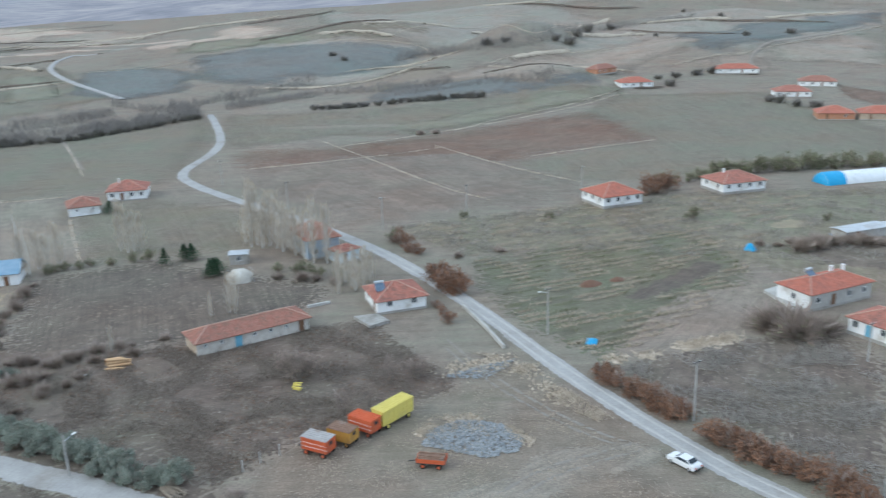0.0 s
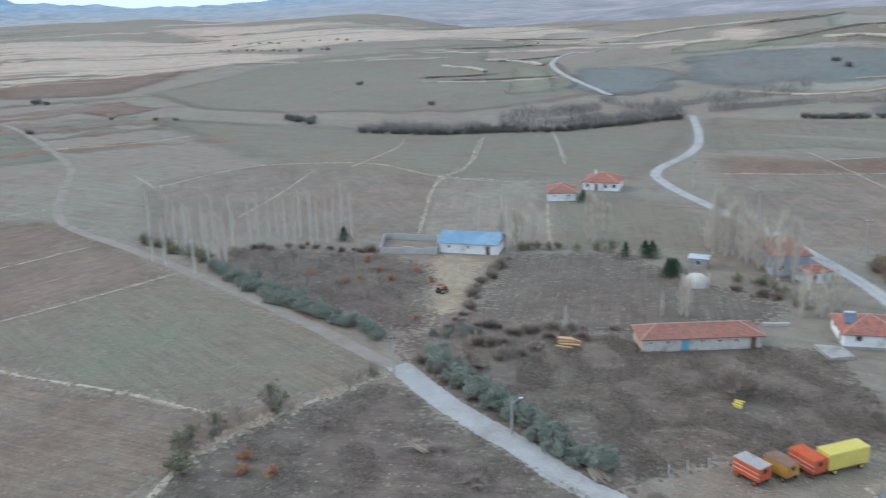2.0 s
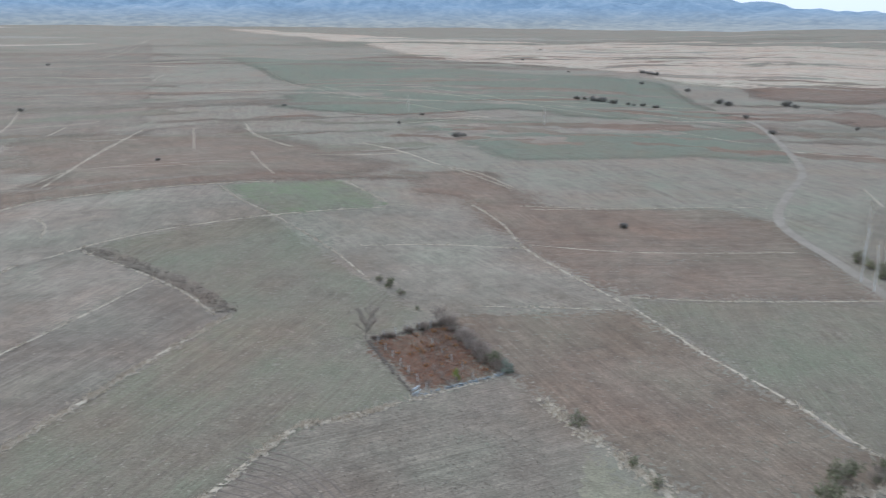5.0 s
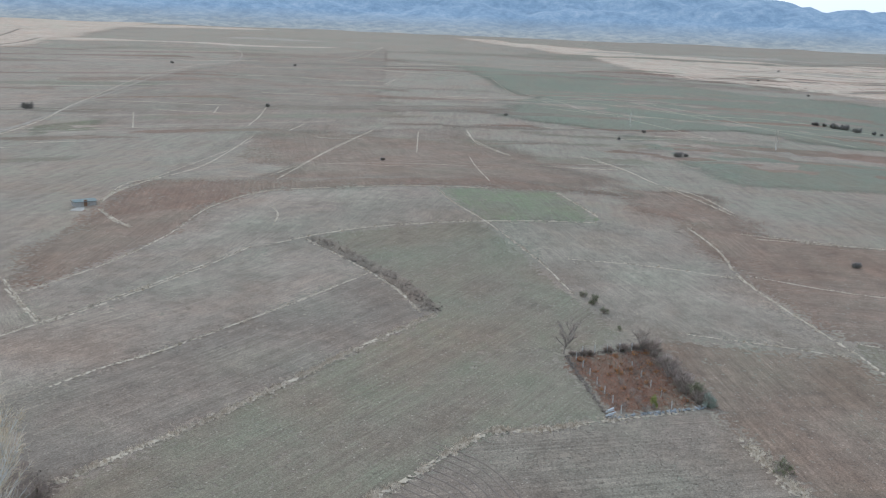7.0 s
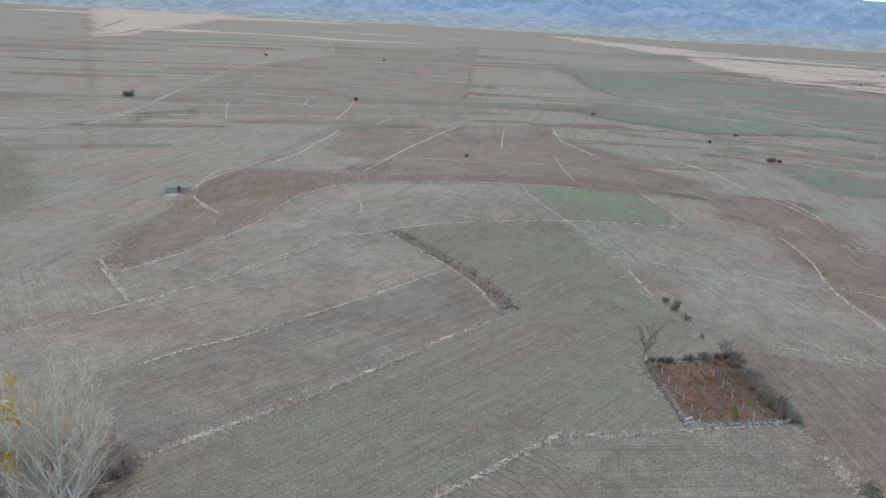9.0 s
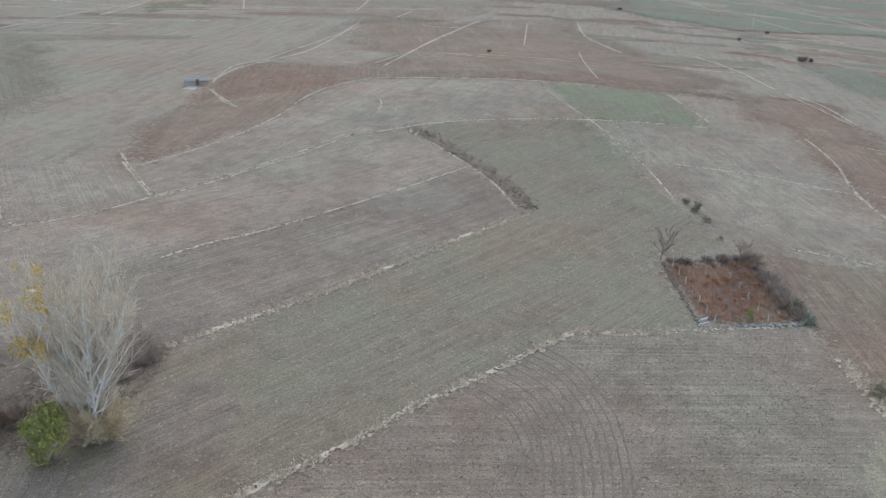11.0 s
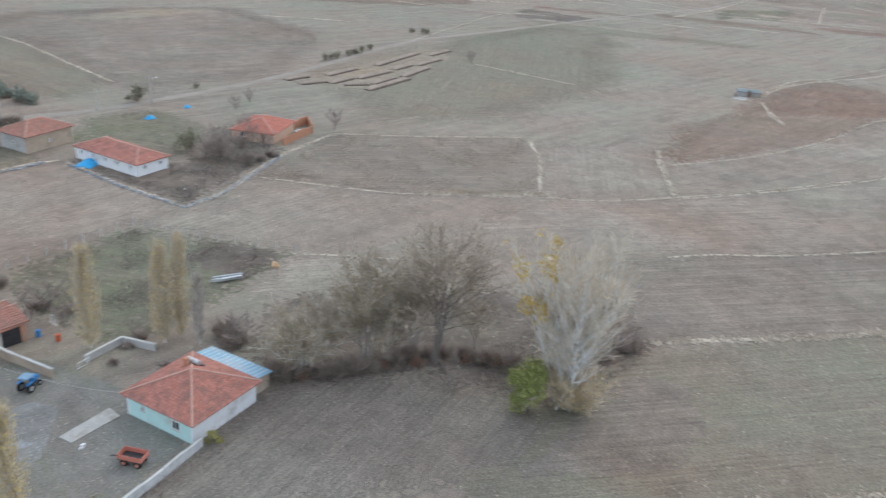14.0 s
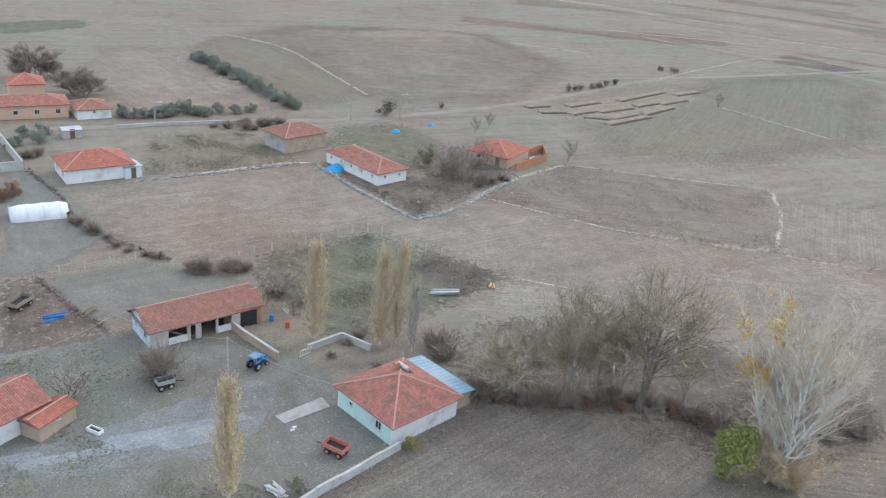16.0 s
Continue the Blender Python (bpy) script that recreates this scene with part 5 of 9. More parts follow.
def window(parent, x, y, z, w, h, face, frame_mat=None, name="window"):
    """A framed window on the wall whose outward way is face: 's', 'n', 'e' or 'w' of the house."""
    turn = {"s": 0, "e": 90, "n": 180, "w": 270}[face]
    m = pose(x, y, z, 0, 0, turn)
    bm = bmesh.new()
    t = 0.07
    for q in ((-w / 2, -0.05, 0, w / 2, 0.02, t), (-w / 2, -0.05, h - t, w / 2, 0.02, h), (-w / 2, -0.05, t, -w / 2 + t, 0.02, h - t), (w / 2 - t, -0.05, t, w / 2, 0.02, h - t), (-0.03, -0.045, t, 0.03, 0.02, h - t)):
        put_box(bm, *q)
    bm.transform(m)
    frame_ob = part("window", bm, frame_mat or FRAME, parent)
    for x0, x1 in ((-w / 2 + t, -0.03), (0.03, w / 2 - t)):
        pane = box(x0, -0.012, t, x1, 0.02, h - t)
        pane.transform(m)
        part("pane", pane, GLASS, frame_ob, "dark window glass")
    sill = box(-w / 2 - 0.08, -0.14, -0.06, w / 2 + 0.08, 0.02, -0.005)
    sill.transform(m)
    part("sill", sill, CONCRETE, frame_ob)


def door_leaf(parent, x, y, z, w, h, face, mat=None):
    m = pose(x, y, z, 0, 0, {"s": 0, "e": 90, "n": 180, "w": 270}[face])
    bm = box(-w / 2, -0.05, 0, w / 2, 0.03, h)
    for zz in (0.12, h * 0.55):
        put_box(bm, -w / 2 + 0.12, -0.07, zz, w / 2 - 0.12, -0.04, zz + h * 0.36)
    bm.transform(m)
    d = part("door", bm, mat or DOOR, parent)
    knob = rod((w / 2 - 0.1, -0.12, h * 0.48), (w / 2 - 0.1, -0.04, h * 0.48), 0.03)
    knob.transform(m)
    part("handle", knob, DARK, d)


def house(a, b, depth, eaves=2.8, rise=1.7, over=0.45, walls=None, roof="hip", tiles=None, plinth=0.0, label="", openings="", chimneys=(), course=0.36, base=None, ridge_part=1.0, gutter=False, name="house", flat_mat=None, roof_label="orange-red clay tiles", gaps=()):
    """A single-storey village house. a to b is the foot of its front wall, left to right as one faces it; it reaches depth back.
    openings: letters along each side, as 's:w.d.w e:w.w'."""
    a, b = Vector((*a, 0)), Vector((*b, 0))
    length = (b - a).length
    turn = math.degrees(math.atan2(b.y - a.y, b.x - a.x))
    h = thing(name, a.x, a.y, turn)
    tagged(h, label, "house")
    walls, tiles = walls or WHITE, tiles or TILE
    L, D, t = length, depth, 0.25
    if plinth:
        part("plinth", box(-0.06, -0.06, -0.3, L + 0.06, D + 0.06, plinth), PLINTH, h, "grey cement plinth")
    foot = plinth if plinth else -0.3
    for nm, q in (("s", (0, 0, L, t)), ("n", (0, D - t, L, D)), ("w", (0, t, t, D - t)), ("e", (L - t, t, L, D - t))):
        mat = walls[nm] if isinstance(walls, dict) else walls
        if nm == "s" and gaps:
            at = 0.0
            for g0, g1, sill, head in gaps:
                part("wall", box(at, 0, foot, g0 * L, t, eaves), mat, h)
                if sill > 0.1:
                    part("parapet", box(g0 * L, 0.02, foot, g1 * L, t - 0.02, sill), WHITE, h, "low whitewashed parapet")
                part("lintel", box(g0 * L, 0, head, g1 * L, t, eaves), mat, h)
                at = g1 * L
            part("wall", box(at, 0, foot, L, t, eaves), mat, h)
            continue
        part("wall", box(q[0], q[1], foot, q[2], q[3], eaves), mat, h)
    x0, x1, y0, y1 = -over, L + over, -over, D + over
    z0, z1 = eaves, eaves + rise
    caps = []
    slopes = bmesh.new()
    under = bmesh.new()
    put_box(under, x0 + 0.05, y0 + 0.05, z0 - 0.12, x1 - 0.05, y1 - 0.05, z0 - 0.002)
    if roof == "hip":
        long_x = L >= D
        run = (min(L, D) / 2 + over) * ridge_part
        if long_x:
            r0, r1 = Vector((x0 + run, D / 2, z1)), Vector((x1 - run, D / 2, z1))
            if r1.x < r0.x:
                r0 = r1 = Vector((L / 2, D / 2, z1))
            sides = [((x0, y0, z0), (x1, y0, z0), r0, r1), ((x1, y1, z0), (x0, y1, z0), r1, r0), ((x1, y0, z0), (x1, y1, z0), r1, r1), ((x0, y1, z0), (x0, y0, z0), r0, r0)]
        else:
            r0, r1 = Vector((L / 2, y0 + run, z1)), Vector((L / 2, y1 - run, z1))
            sides = [((x1, y0, z0), (x1, y1, z0), r0, r1), ((x0, y1, z0), (x0, y0, z0), r1, r0), ((x0, y0, z0), (x1, y0, z0), r0, r0), ((x1, y1, z0), (x0, y1, z0), r1, r1)]
        near0 = r0
        caps = [((x0, y0, z0), r0), ((x1, y1, z0), r1), ((x1, y0, z0), r1 if long_x else r0), ((x0, y1, z0), r0 if long_x else r1), (r0, r1)]
    else:
        r0, r1 = Vector((x0, D / 2, z1)), Vector((x1, D / 2, z1))
        sides = [((x0, y0, z0), (x1, y0, z0), r0, r1), ((x1, y1, z0), (x0, y1, z0), r1, r0)]
        caps = [(r0, r1)]
        for xx in (0, L - t):
            gable = outline_solid([(0, z0), (D, z0), (D / 2, z1 - 0.12)], xx, xx + t, "x")
            part("gable", gable, walls["w" if xx == 0 else "e"] if isinstance(walls, dict) else walls, h)
    part("soffit", under, OLD_WOOD, h)
    for la, lb, ta, tb in sides:
        if flat_mat:
            plain_slope(slopes, [la, lb, tb, ta])
            la, lb, ta, tb = Vector(la), Vector(lb), Vector(ta), Vector(tb)
            for k in range(1, int((lb - la).length / 0.5)):
                f = k * 0.5 / (lb - la).length
                put_rod(slopes, la.lerp(lb, f), ta.lerp(tb, f), 0.035, None, 4)
            continue
        tiled_slope(slopes, la, lb, ta, tb, course, course * 0.75)
        deck = [la, lb, tb, ta] if (Vector(ta) - Vector(tb)).length > 0.01 else [la, lb, ta]
        plain_slope(slopes, deck)
    part("roof", slopes, flat_mat or tiles, h, roof_label)
    for p, q in caps:
        p, q = Vector(p), Vector(q)
        if (p - q).length > 0.05 and not flat_mat:
            up = Vector((0, 0, 0.07))
            part("ridge", rod(p + up, q + up, 0.115, None, 6), RIDGE_TILE, h, "pale mortared ridge tiles")
    for cx, cy in chimneys:
        bm = box(cx - 0.25, cy - 0.25, z0 + 0.3, cx + 0.25, cy + 0.25, z1 + 0.45)
        put_box(bm, cx - 0.32, cy - 0.32, z1 + 0.45, cx + 0.32, cy + 0.32, z1 + 0.55)
        part("chimney", bm, BRICK_WALL if walls is BRICK_WALL else WHITE, h)
    for side in openings.split():
        face, items = side.split(":")
        items = items.split(".")
        n = len(items)
        span = L if face in "sn" else D
        for k, kind in enumerate(items):
            at = span * (k + 0.5) / n
            x, y = {"s": (at, 0), "n": (L - at, D), "e": (L, at), "w": (0, D - at)}[face]
            z = plinth + (0.95 if kind != "d" else 0.0)
            if kind == "w":
                window(h, x, y, z, 1.05, 1.1, face)
            elif kind == "s":
                window(h, x, y, z + 0.4, 0.6, 0.6, face)
            elif kind == "d":
                door_leaf(h, x, y, z, 0.95, 2.0, face)
            elif kind == "b":
                door_leaf(h, x, y, plinth, 1.2, 2.0, face, BLUE_DOOR)
    return h


# ---- trees, bushes and dry plants ----
def tube(verts, faces, line, radii, sides=4):
    start = len(verts)
    for k, (p, r) in enumerate(zip(line, radii)):
        d = (line[min(k + 1, len(line) - 1)] - line[max(k - 1, 0)]).normalized()
        u = d.orthogonal().normalized()
        w = d.cross(u)
        for i in range(sides):
            a = 2 * math.pi * i / sides
            verts.append(p + u * (r * math.cos(a)) + w * (r * math.sin(a)))
    for k in range(len(line) - 1):
        for i in range(sides):
            j = (i + 1) % sides
            faces.append((start + k * sides + i, start + k * sides + j, start + (k + 1) * sides + j, start + (k + 1) * sides + i))


def sliver(verts, faces, p, d, length, width, rng):
    side = d.cross(Vector((rng.uniform(-1, 1), rng.uniform(-1, 1), rng.uniform(-1, 1)))).normalized() * width / 2
    bow = Vector((rng.uniform(-1, 1), rng.uniform(-1, 1), rng.uniform(-0.6, 0.8))) * length * 0.12
    k = len(verts)
    verts += [p - side, p + side, p + d * length * 0.55 + bow + side * 0.7, p + d * length, p + d * length * 0.55 + bow - side * 0.7]
    faces.append((k, k + 1, k + 2, k + 3, k + 4))


def leaf(verts, faces, p, size, rng):
    n = Vector((rng.gauss(0, 1), rng.gauss(0, 1), rng.gauss(0, 1) + 0.6)).normalized()
    u = n.orthogonal().normalized() * size
    w = n.cross(u) * rng.uniform(0.45, 0.9)
    k = len(verts)
    verts += [p - u, p - w * 0.6, p + u, p + w * 0.6 + n * size * 0.2]
    faces.append((k, k + 1, k + 2, k + 3))


def mesh_part(name, verts, faces, material, parent, label=""):
    me = bpy.data.meshes.new(name)
    me.from_pydata([tuple(v) for v in verts], [], faces)
    me.materials.append(material)
    ob = new(name, me)
    ob.parent = parent
    if label:
        ob["label"] = label
    return ob


def any_way(rng, up=0.0):
    return Vector((rng.gauss(0, 1), rng.gauss(0, 1), rng.gauss(0, 1) * 0.7 + up)).normalized()


def make_tree(name, label, seed, tall, spread, trunk_r, stems=1, boughs=9, forks=5, twigs=14, narrow=0.5, first=0.2, bark=None, twig=None, leaf_mat=None, leaves=0, leaf_size=0.12, twig_len=0.8, twig_w=0.03, lean=0.1, leaf_zone=None):
    """A leafless or thinly leaved tree: stems, boughs that rise from them, forks, and a haze of twigs."""
    rng = random.Random(seed)
    base = new(name)
    tagged(base, label, "tree")
    wood, fine, foliage = ([], []), ([], []), ([], [])

    def branch(p, d, length, r0, depth):
        n = 5 if depth < 2 else 3
        line, radii, q = [p.copy()], [r0], p.copy()
        for k in range(n):
            d = (d + any_way(rng) * (0.13 if depth else 0.07) + Vector((0, 0, 0.10 * narrow))).normalized()
            q = q + d * (length / n)
            line.append(q.copy())
            radii.append(max(0.012, r0 * (1 - 0.82 * (k + 1) / n)))
        tube(*wood, line, radii, 5 if depth == 0 else (4 if depth == 1 else 3))
        return line, d

    def along(line, f):
        g = f * (len(line) - 1)
        i = min(int(g), len(line) - 2)
        return line[i].lerp(line[i + 1], g - i), (line[i + 1] - line[i]).normalized()

    for s in range(stems):
        tilt = Vector((rng.uniform(-1, 1), rng.uniform(-1, 1), 0)) * lean
        if stems > 1:
            tilt = Vector((math.cos(s * 2.4 + seed), math.sin(s * 2.4 + seed), 0)) * ((lean + 0.3) * math.sqrt((s + 0.3) / stems))
        start = Vector((rng.uniform(-1, 1), rng.uniform(-1, 1), 0)) * (0.0 if stems == 1 else trunk_r * 1.5) - Vector((0, 0, 0.2))
        trunk, _ = branch(start, (Vector((0, 0, 1)) + tilt).normalized(), tall * (1 if stems == 1 else rng.uniform(0.75, 1)) * 0.95, trunk_r / math.sqrt(stems), 0)
        for b in range(boughs):
            f = first + (0.97 - first) * (b + rng.random()) / boughs
            p, d = along(trunk, f)
            out = Vector((math.cos(b * 2.4 + s), math.sin(b * 2.4 + s), 0)) + any_way(rng) * 0.3
            way = (out.normalized() * (1 - narrow) + Vector((0, 0, 1)) * narrow + d * 0.3).normalized()
            length = spread * (1.15 - 0.75 * abs(f - 0.35)) * rng.uniform(0.7, 1.15)
            bough, _ = branch(p, way, length, trunk_r * 0.42 * (1.1 - f) / math.sqrt(stems) + (0.05 if trunk_r > 0.6 else 0.02), 1)
            for c in range(forks):
                g = 0.25 + 0.75 * (c + rng.random()) / forks
                p2, d2 = along(bough, g)
                way2 = (d2 + any_way(rng, 0.25) * 0.75 * (1.2 - narrow)).normalized()
                fork, _ = branch(p2, way2, length * rng.uniform(0.3, 0.55), 0.035, 2)
                for w in range(twigs):
                    p3, d3 = along(fork, rng.random())
                    sliver(*fine, p3, (d3 + any_way(rng, 0.15) * (1.1 - 0.6 * narrow)).normalized(), twig_len * rng.uniform(0.5, 1.3), twig_w, rng)
                for w in range(leaves):
                    p3, d3 = along(fork, rng.random())
                    q = p3 + any_way(rng) * twig_len * 0.6
                    if leaf_zone is None or leaf_zone(q):
                        leaf(*foliage, q, leaf_size * rng.uniform(0.6, 1.3), rng)
    mesh_part("trunk", *wood, bark or BARK_DARK, base)
    mesh_part("crown", *fine, twig or TWIG_GREY, base, "bare twigs")
    if foliage[1]:
        mesh_part("foliage", *foliage, leaf_mat, base, "last clinging leaves")
    return base


def make_bush(name, label, seed, wide, tall, leaf_mat, leaves=420, size=0.14, twig=None, twigs=160, shape=0.6):
    """A bush: stems from one foot, an uneven mass of leaf clumps with gaps."""
    rng = random.Random(seed)
    base = new(name)
    tagged(base, label, "bush")
    stems, foliage = ([], []), ([], [])
    lumps = []
    for _ in range(9):
        a, r = rng.uniform(0, 6.28), wide * 0.5 * math.sqrt(rng.random()) * 0.9
        top = rng.uniform(0.2, 0.85) * (1 - 0.35 * r / wide * 2)
        lumps.append((Vector((r * math.cos(a), r * math.sin(a) * 0.8, tall * top)), wide * rng.uniform(0.1, 0.28)))
    for c, r in lumps:
        for _ in range(twigs // 9):
            sliver(*stems, Vector((c.x * 0.25, c.y * 0.25, rng.uniform(0, 0.4))), (c - Vector((c.x * 0.25, c.y * 0.25, 0)) + any_way(rng) * r * 0.9).normalized(), c.length * rng.uniform(0.8, 1.45), 0.035, rng)
        for _ in range(leaves // 9):
            q = c + any_way(rng) * r * rng.uniform(0.35, 1.1)
            q.z = max(0.05, q.z)
            leaf(*foliage, q, size * rng.uniform(0.6, 1.4), rng)
    mesh_part("branchwork", *stems, twig or TWIG_BROWN, base)
    if leaves:
        mesh_part("foliage", *foliage, leaf_mat, base)
    return base


USED = set()


def plant(proto, x, y, size=1.0, tall=None, turn=None, label=""):
    """Set a plant at a place: the first use moves the plant itself, later ones are copies."""
    turn = RNG.uniform(0, 360) if turn is None else turn
    m = pose(x, y, height(x, y), 0, 0, turn) @ Matrix.Diagonal((size, size, tall or size, 1))
    if proto.name in USED:
        ob = copy_thing(proto, m)
    else:
        USED.add(proto.name)
        proto.matrix_world = m
        ob = proto
    if label:
        ob["label"] = label
    return ob


def plant_row(protos, points, gap, size=(0.8, 1.2), scatter=0.6, skip=0.0):
    """Plants along a line, at uneven gaps."""
    line = [Vector((*p, 0)) for p in points]
    for a, b in zip(line, line[1:]):
        n = max(1, int((b - a).length / gap))
        for k in range(n):
            if RNG.random() < skip:
                continue
            q = a.lerp(b, (k + RNG.random()) / n)
            s = RNG.uniform(*size)
            plant(RNG.choice(protos), q.x + RNG.uniform(-scatter, scatter), q.y + RNG.uniform(-scatter, scatter), s, s * RNG.uniform(0.8, 1.2))


def scatter(name, label, category, material, count, corners, length, width, up=0.4, seed=1, clump=0.0, solid=False, rows=None, bare=()):
    """Loose dry stalks, clods or stones over an outline, as one mass."""
    rng = random.Random(seed)
    verts, faces = [], []
    xs, ys = [c[0] for c in corners], [c[1] for c in corners]

    def inside(x, y, ring=corners):
        hit = False
        for (ax, ay), (bx, by) in zip(ring, ring[1:] + ring[:1]):
            if (ay > y) != (by > y) and x < (bx - ax) * (y - ay) / (by - ay) + ax:
                hit = not hit
        return hit

    made = 0
    for _ in range(count * 9):
        x, y = rng.uniform(min(xs), max(xs)), rng.uniform(min(ys), max(ys))
        if not inside(x, y) or (bare and inside(x, y, bare)) or (clump and noise.noise((x * 0.16, y * 0.16, seed)) < clump * rng.uniform(-0.4, 1.0)):
            continue
        if rows and ((x * math.sin(radians(rows[0])) - y * math.cos(radians(rows[0]))) / rows[1]) % 1.0 > 0.38:
            continue
        z = height(x, y) + 0.1
        if solid:
            r = length * rng.uniform(0.35, 1.0)
            k = len(verts)
            top = Vector((x, y, z + r * rng.uniform(0.5, 0.9)))
            ring = [Vector((x + r * math.cos(a + rng.uniform(-0.3, 0.3)) * rng.uniform(0.6, 1), y + r * math.sin(a) * rng.uniform(0.6, 1), z + r * rng.uniform(0, 0.4) - 0.04)) for a in (0, 1.25, 2.5, 3.75, 5.0)]
            verts += [top] + ring
            faces += [(k, k + 1 + i, k + 1 + (i + 1) % 5) for i in range(5)]
        else:
            d = Vector((rng.gauss(0, 1), rng.gauss(0, 1), abs(rng.gauss(0, 1)) * up + 0.05)).normalized()
            sliver(verts, faces, Vector((x, y, z)), d, length * rng.uniform(0.4, 1.2), width, rng)
        made += 1
        if made >= count:
            break
    me = bpy.data.meshes.new(name)
    me.from_pydata([tuple(v) for v in verts], [], faces)
    me.materials.append(material)
    return tagged(new(name, me), label, category, kind="stuff")


def thicket(points, count, tall, deep, material, seed, label):
    """A far belt of bare bushes and saplings, seen as a haze of upright twigs with an uneven top."""
    rng = random.Random(seed)
    verts, faces = [], []
    line = smooth_line(points, 5)
    for _ in range(count):
        g = rng.random() * (len(line) - 1)
        i = int(g)
        q = line[i].lerp(line[min(i + 1, len(line) - 1)], g - i)
        out = rng.random() ** 1.5
        away = q.normalized()
        q = q + away * (out * deep) + Vector((rng.gauss(0, 1.2), rng.gauss(0, 1.2), 0))
        lush = 0.55 + 0.7 * noise.noise((q.x * 0.07, q.y * 0.07, seed)) + 0.35 * noise.noise((q.x * 0.25, q.y * 0.25, seed))
        if lush < 0.18:
            continue
        top = tall * lush * rng.uniform(0.5, 1.15) * (0.75 + 0.5 * math.sin(3.1 * out))
        foot = Vector((q.x, q.y, height(q.x, q.y) - 0.1))
        for _ in range(7):
            d = any_way(rng, 2.2)
            start = foot + Vector((0, 0, rng.random() ** 1.6 * top * 0.6))
            sliver(verts, faces, start, d, max(0.6, top * rng.uniform(0.25, 0.6)), 0.07, rng)
    me = bpy.data.meshes.new("thicket")
    me.from_pydata([tuple(v) for v in verts], [], faces)
    me.materials.append(material)
    return tagged(new("thicket", me), label, "thicket", kind="stuff")


def tufts(points, count, tall=0.5, spread=0.6, material=None, seed=3, label="tufts of tall bleached grass"):
    """Tufts of dry grass along a line."""
    rng = random.Random(seed)
    verts, faces = [], []
    line = smooth_line(points, 4)
    for _ in range(count):
        g = rng.random() * (len(line) - 1)
        i = int(g)
        q = line[i].lerp(line[min(i + 1, len(line) - 1)], g - i)
        if noise.noise((q.x * 0.22, q.y * 0.22, seed)) < -0.12:
            continue
        q = q + Vector((rng.gauss(0, spread), rng.gauss(0, spread), 0))
        z = height(q.x, q.y) + 0.09
        r, k = tall * rng.uniform(0.25, 0.62), len(verts)
        verts.append(Vector((q.x, q.y, z + r * rng.uniform(0.4, 0.7))))
        for a in range(6):
            w = r * rng.uniform(0.7, 1.25)
            verts.append(Vector((q.x + w * math.cos(a * 1.047), q.y + w * math.sin(a * 1.047), z - 0.12)))
        faces += [(k, k + 1 + a, k + 1 + (a + 1) % 6) for a in range(6)]
        for _ in range(4):
            sliver(verts, faces, Vector((q.x + rng.gauss(0, 0.08), q.y + rng.gauss(0, 0.08), z)), any_way(rng, 0.9), tall * rng.uniform(0.6, 1.3), 0.07, rng)
    me = bpy.data.meshes.new("grass_tufts")
    me.from_pydata([tuple(v) for v in verts], [], faces)
    me.materials.append(material or STRAW)
    tagged(new("grass_tufts", me), label, "grass", kind="stuff")


def make_poplar(name, label, seed, tall, wide, boughs=70, twigs=26, twig=None, leaf_mat=None, leaves=0, leaf_size=0.12, twig_len=1.0, twig_w=0.035, trunk_r=0.14, low=0.03, leaf_zone=None):
    """A columnar tree: a straight stem hidden in close upright boughs and twigs from the ground to a thin tip."""
    rng = random.Random(seed)
    base = new(name)
    tagged(base, label, "tree")
    wood, fine, foliage = ([], []), ([], []), ([], [])
    sway = [Vector((rng.gauss(0, 0.035) * k, rng.gauss(0, 0.035) * k, tall * k / 6)) for k in range(7)]
    sway[0].z = -0.2
    tube(*wood, sway, [trunk_r * (1 - 0.14 * k) for k in range(7)], 5)
    for b in range(boughs):
        f = low + (0.9 - low) * (b + rng.random()) / boughs
        k = min(5, int(f * 6))
        foot = sway[k].lerp(sway[k + 1], f * 6 - k)
        wide_here = wide / 2 * min(1.0, 0.5 + 1.8 * f) * min(1.0, 1.25 - f) * rng.uniform(0.35, 1.1)
        a = b * 2.4 + rng.uniform(-0.5, 0.5)
        out = Vector((math.cos(a), math.sin(a), 0))
        run = min(tall * rng.uniform(0.1, 0.22), tall * 1.02 - foot.z)
        line = [foot, foot + out * wide_here * 0.65 + Vector((0, 0, run * 0.4)), foot + out * wide_here + Vector((0, 0, run))]
        tube(*wood, line, [0.035, 0.025, 0.012], 3)
        for _ in range(twigs):
            g = rng.random() * 2
            i = min(1, int(g))
            p = line[i].lerp(line[i + 1], g - i)
            d = (Vector((0, 0, 1)) + out * 0.15 + any_way(rng) * 0.42).normalized()
            sliver(*fine, p, d, twig_len * rng.uniform(0.5, 1.3), twig_w, rng)
        for _ in range(leaves):
            g = rng.random() * 2
            i = min(1, int(g))
            q = line[i].lerp(line[i + 1], g - i) + any_way(rng, 0.4) * twig_len * 0.5 * rng.random()
            if leaf_zone is None or leaf_zone(q):
                leaf(*foliage, q, leaf_size * rng.uniform(0.6, 1.3), rng)
    mesh_part("trunk", *wood, BARK_PALE, base)
    mesh_part("crown", *fine, twig or TWIG_TAN, base, "bare upright twigs")
    if foliage[1]:
        mesh_part("foliage", *foliage, leaf_mat, base, "last withered leaves")
    return base


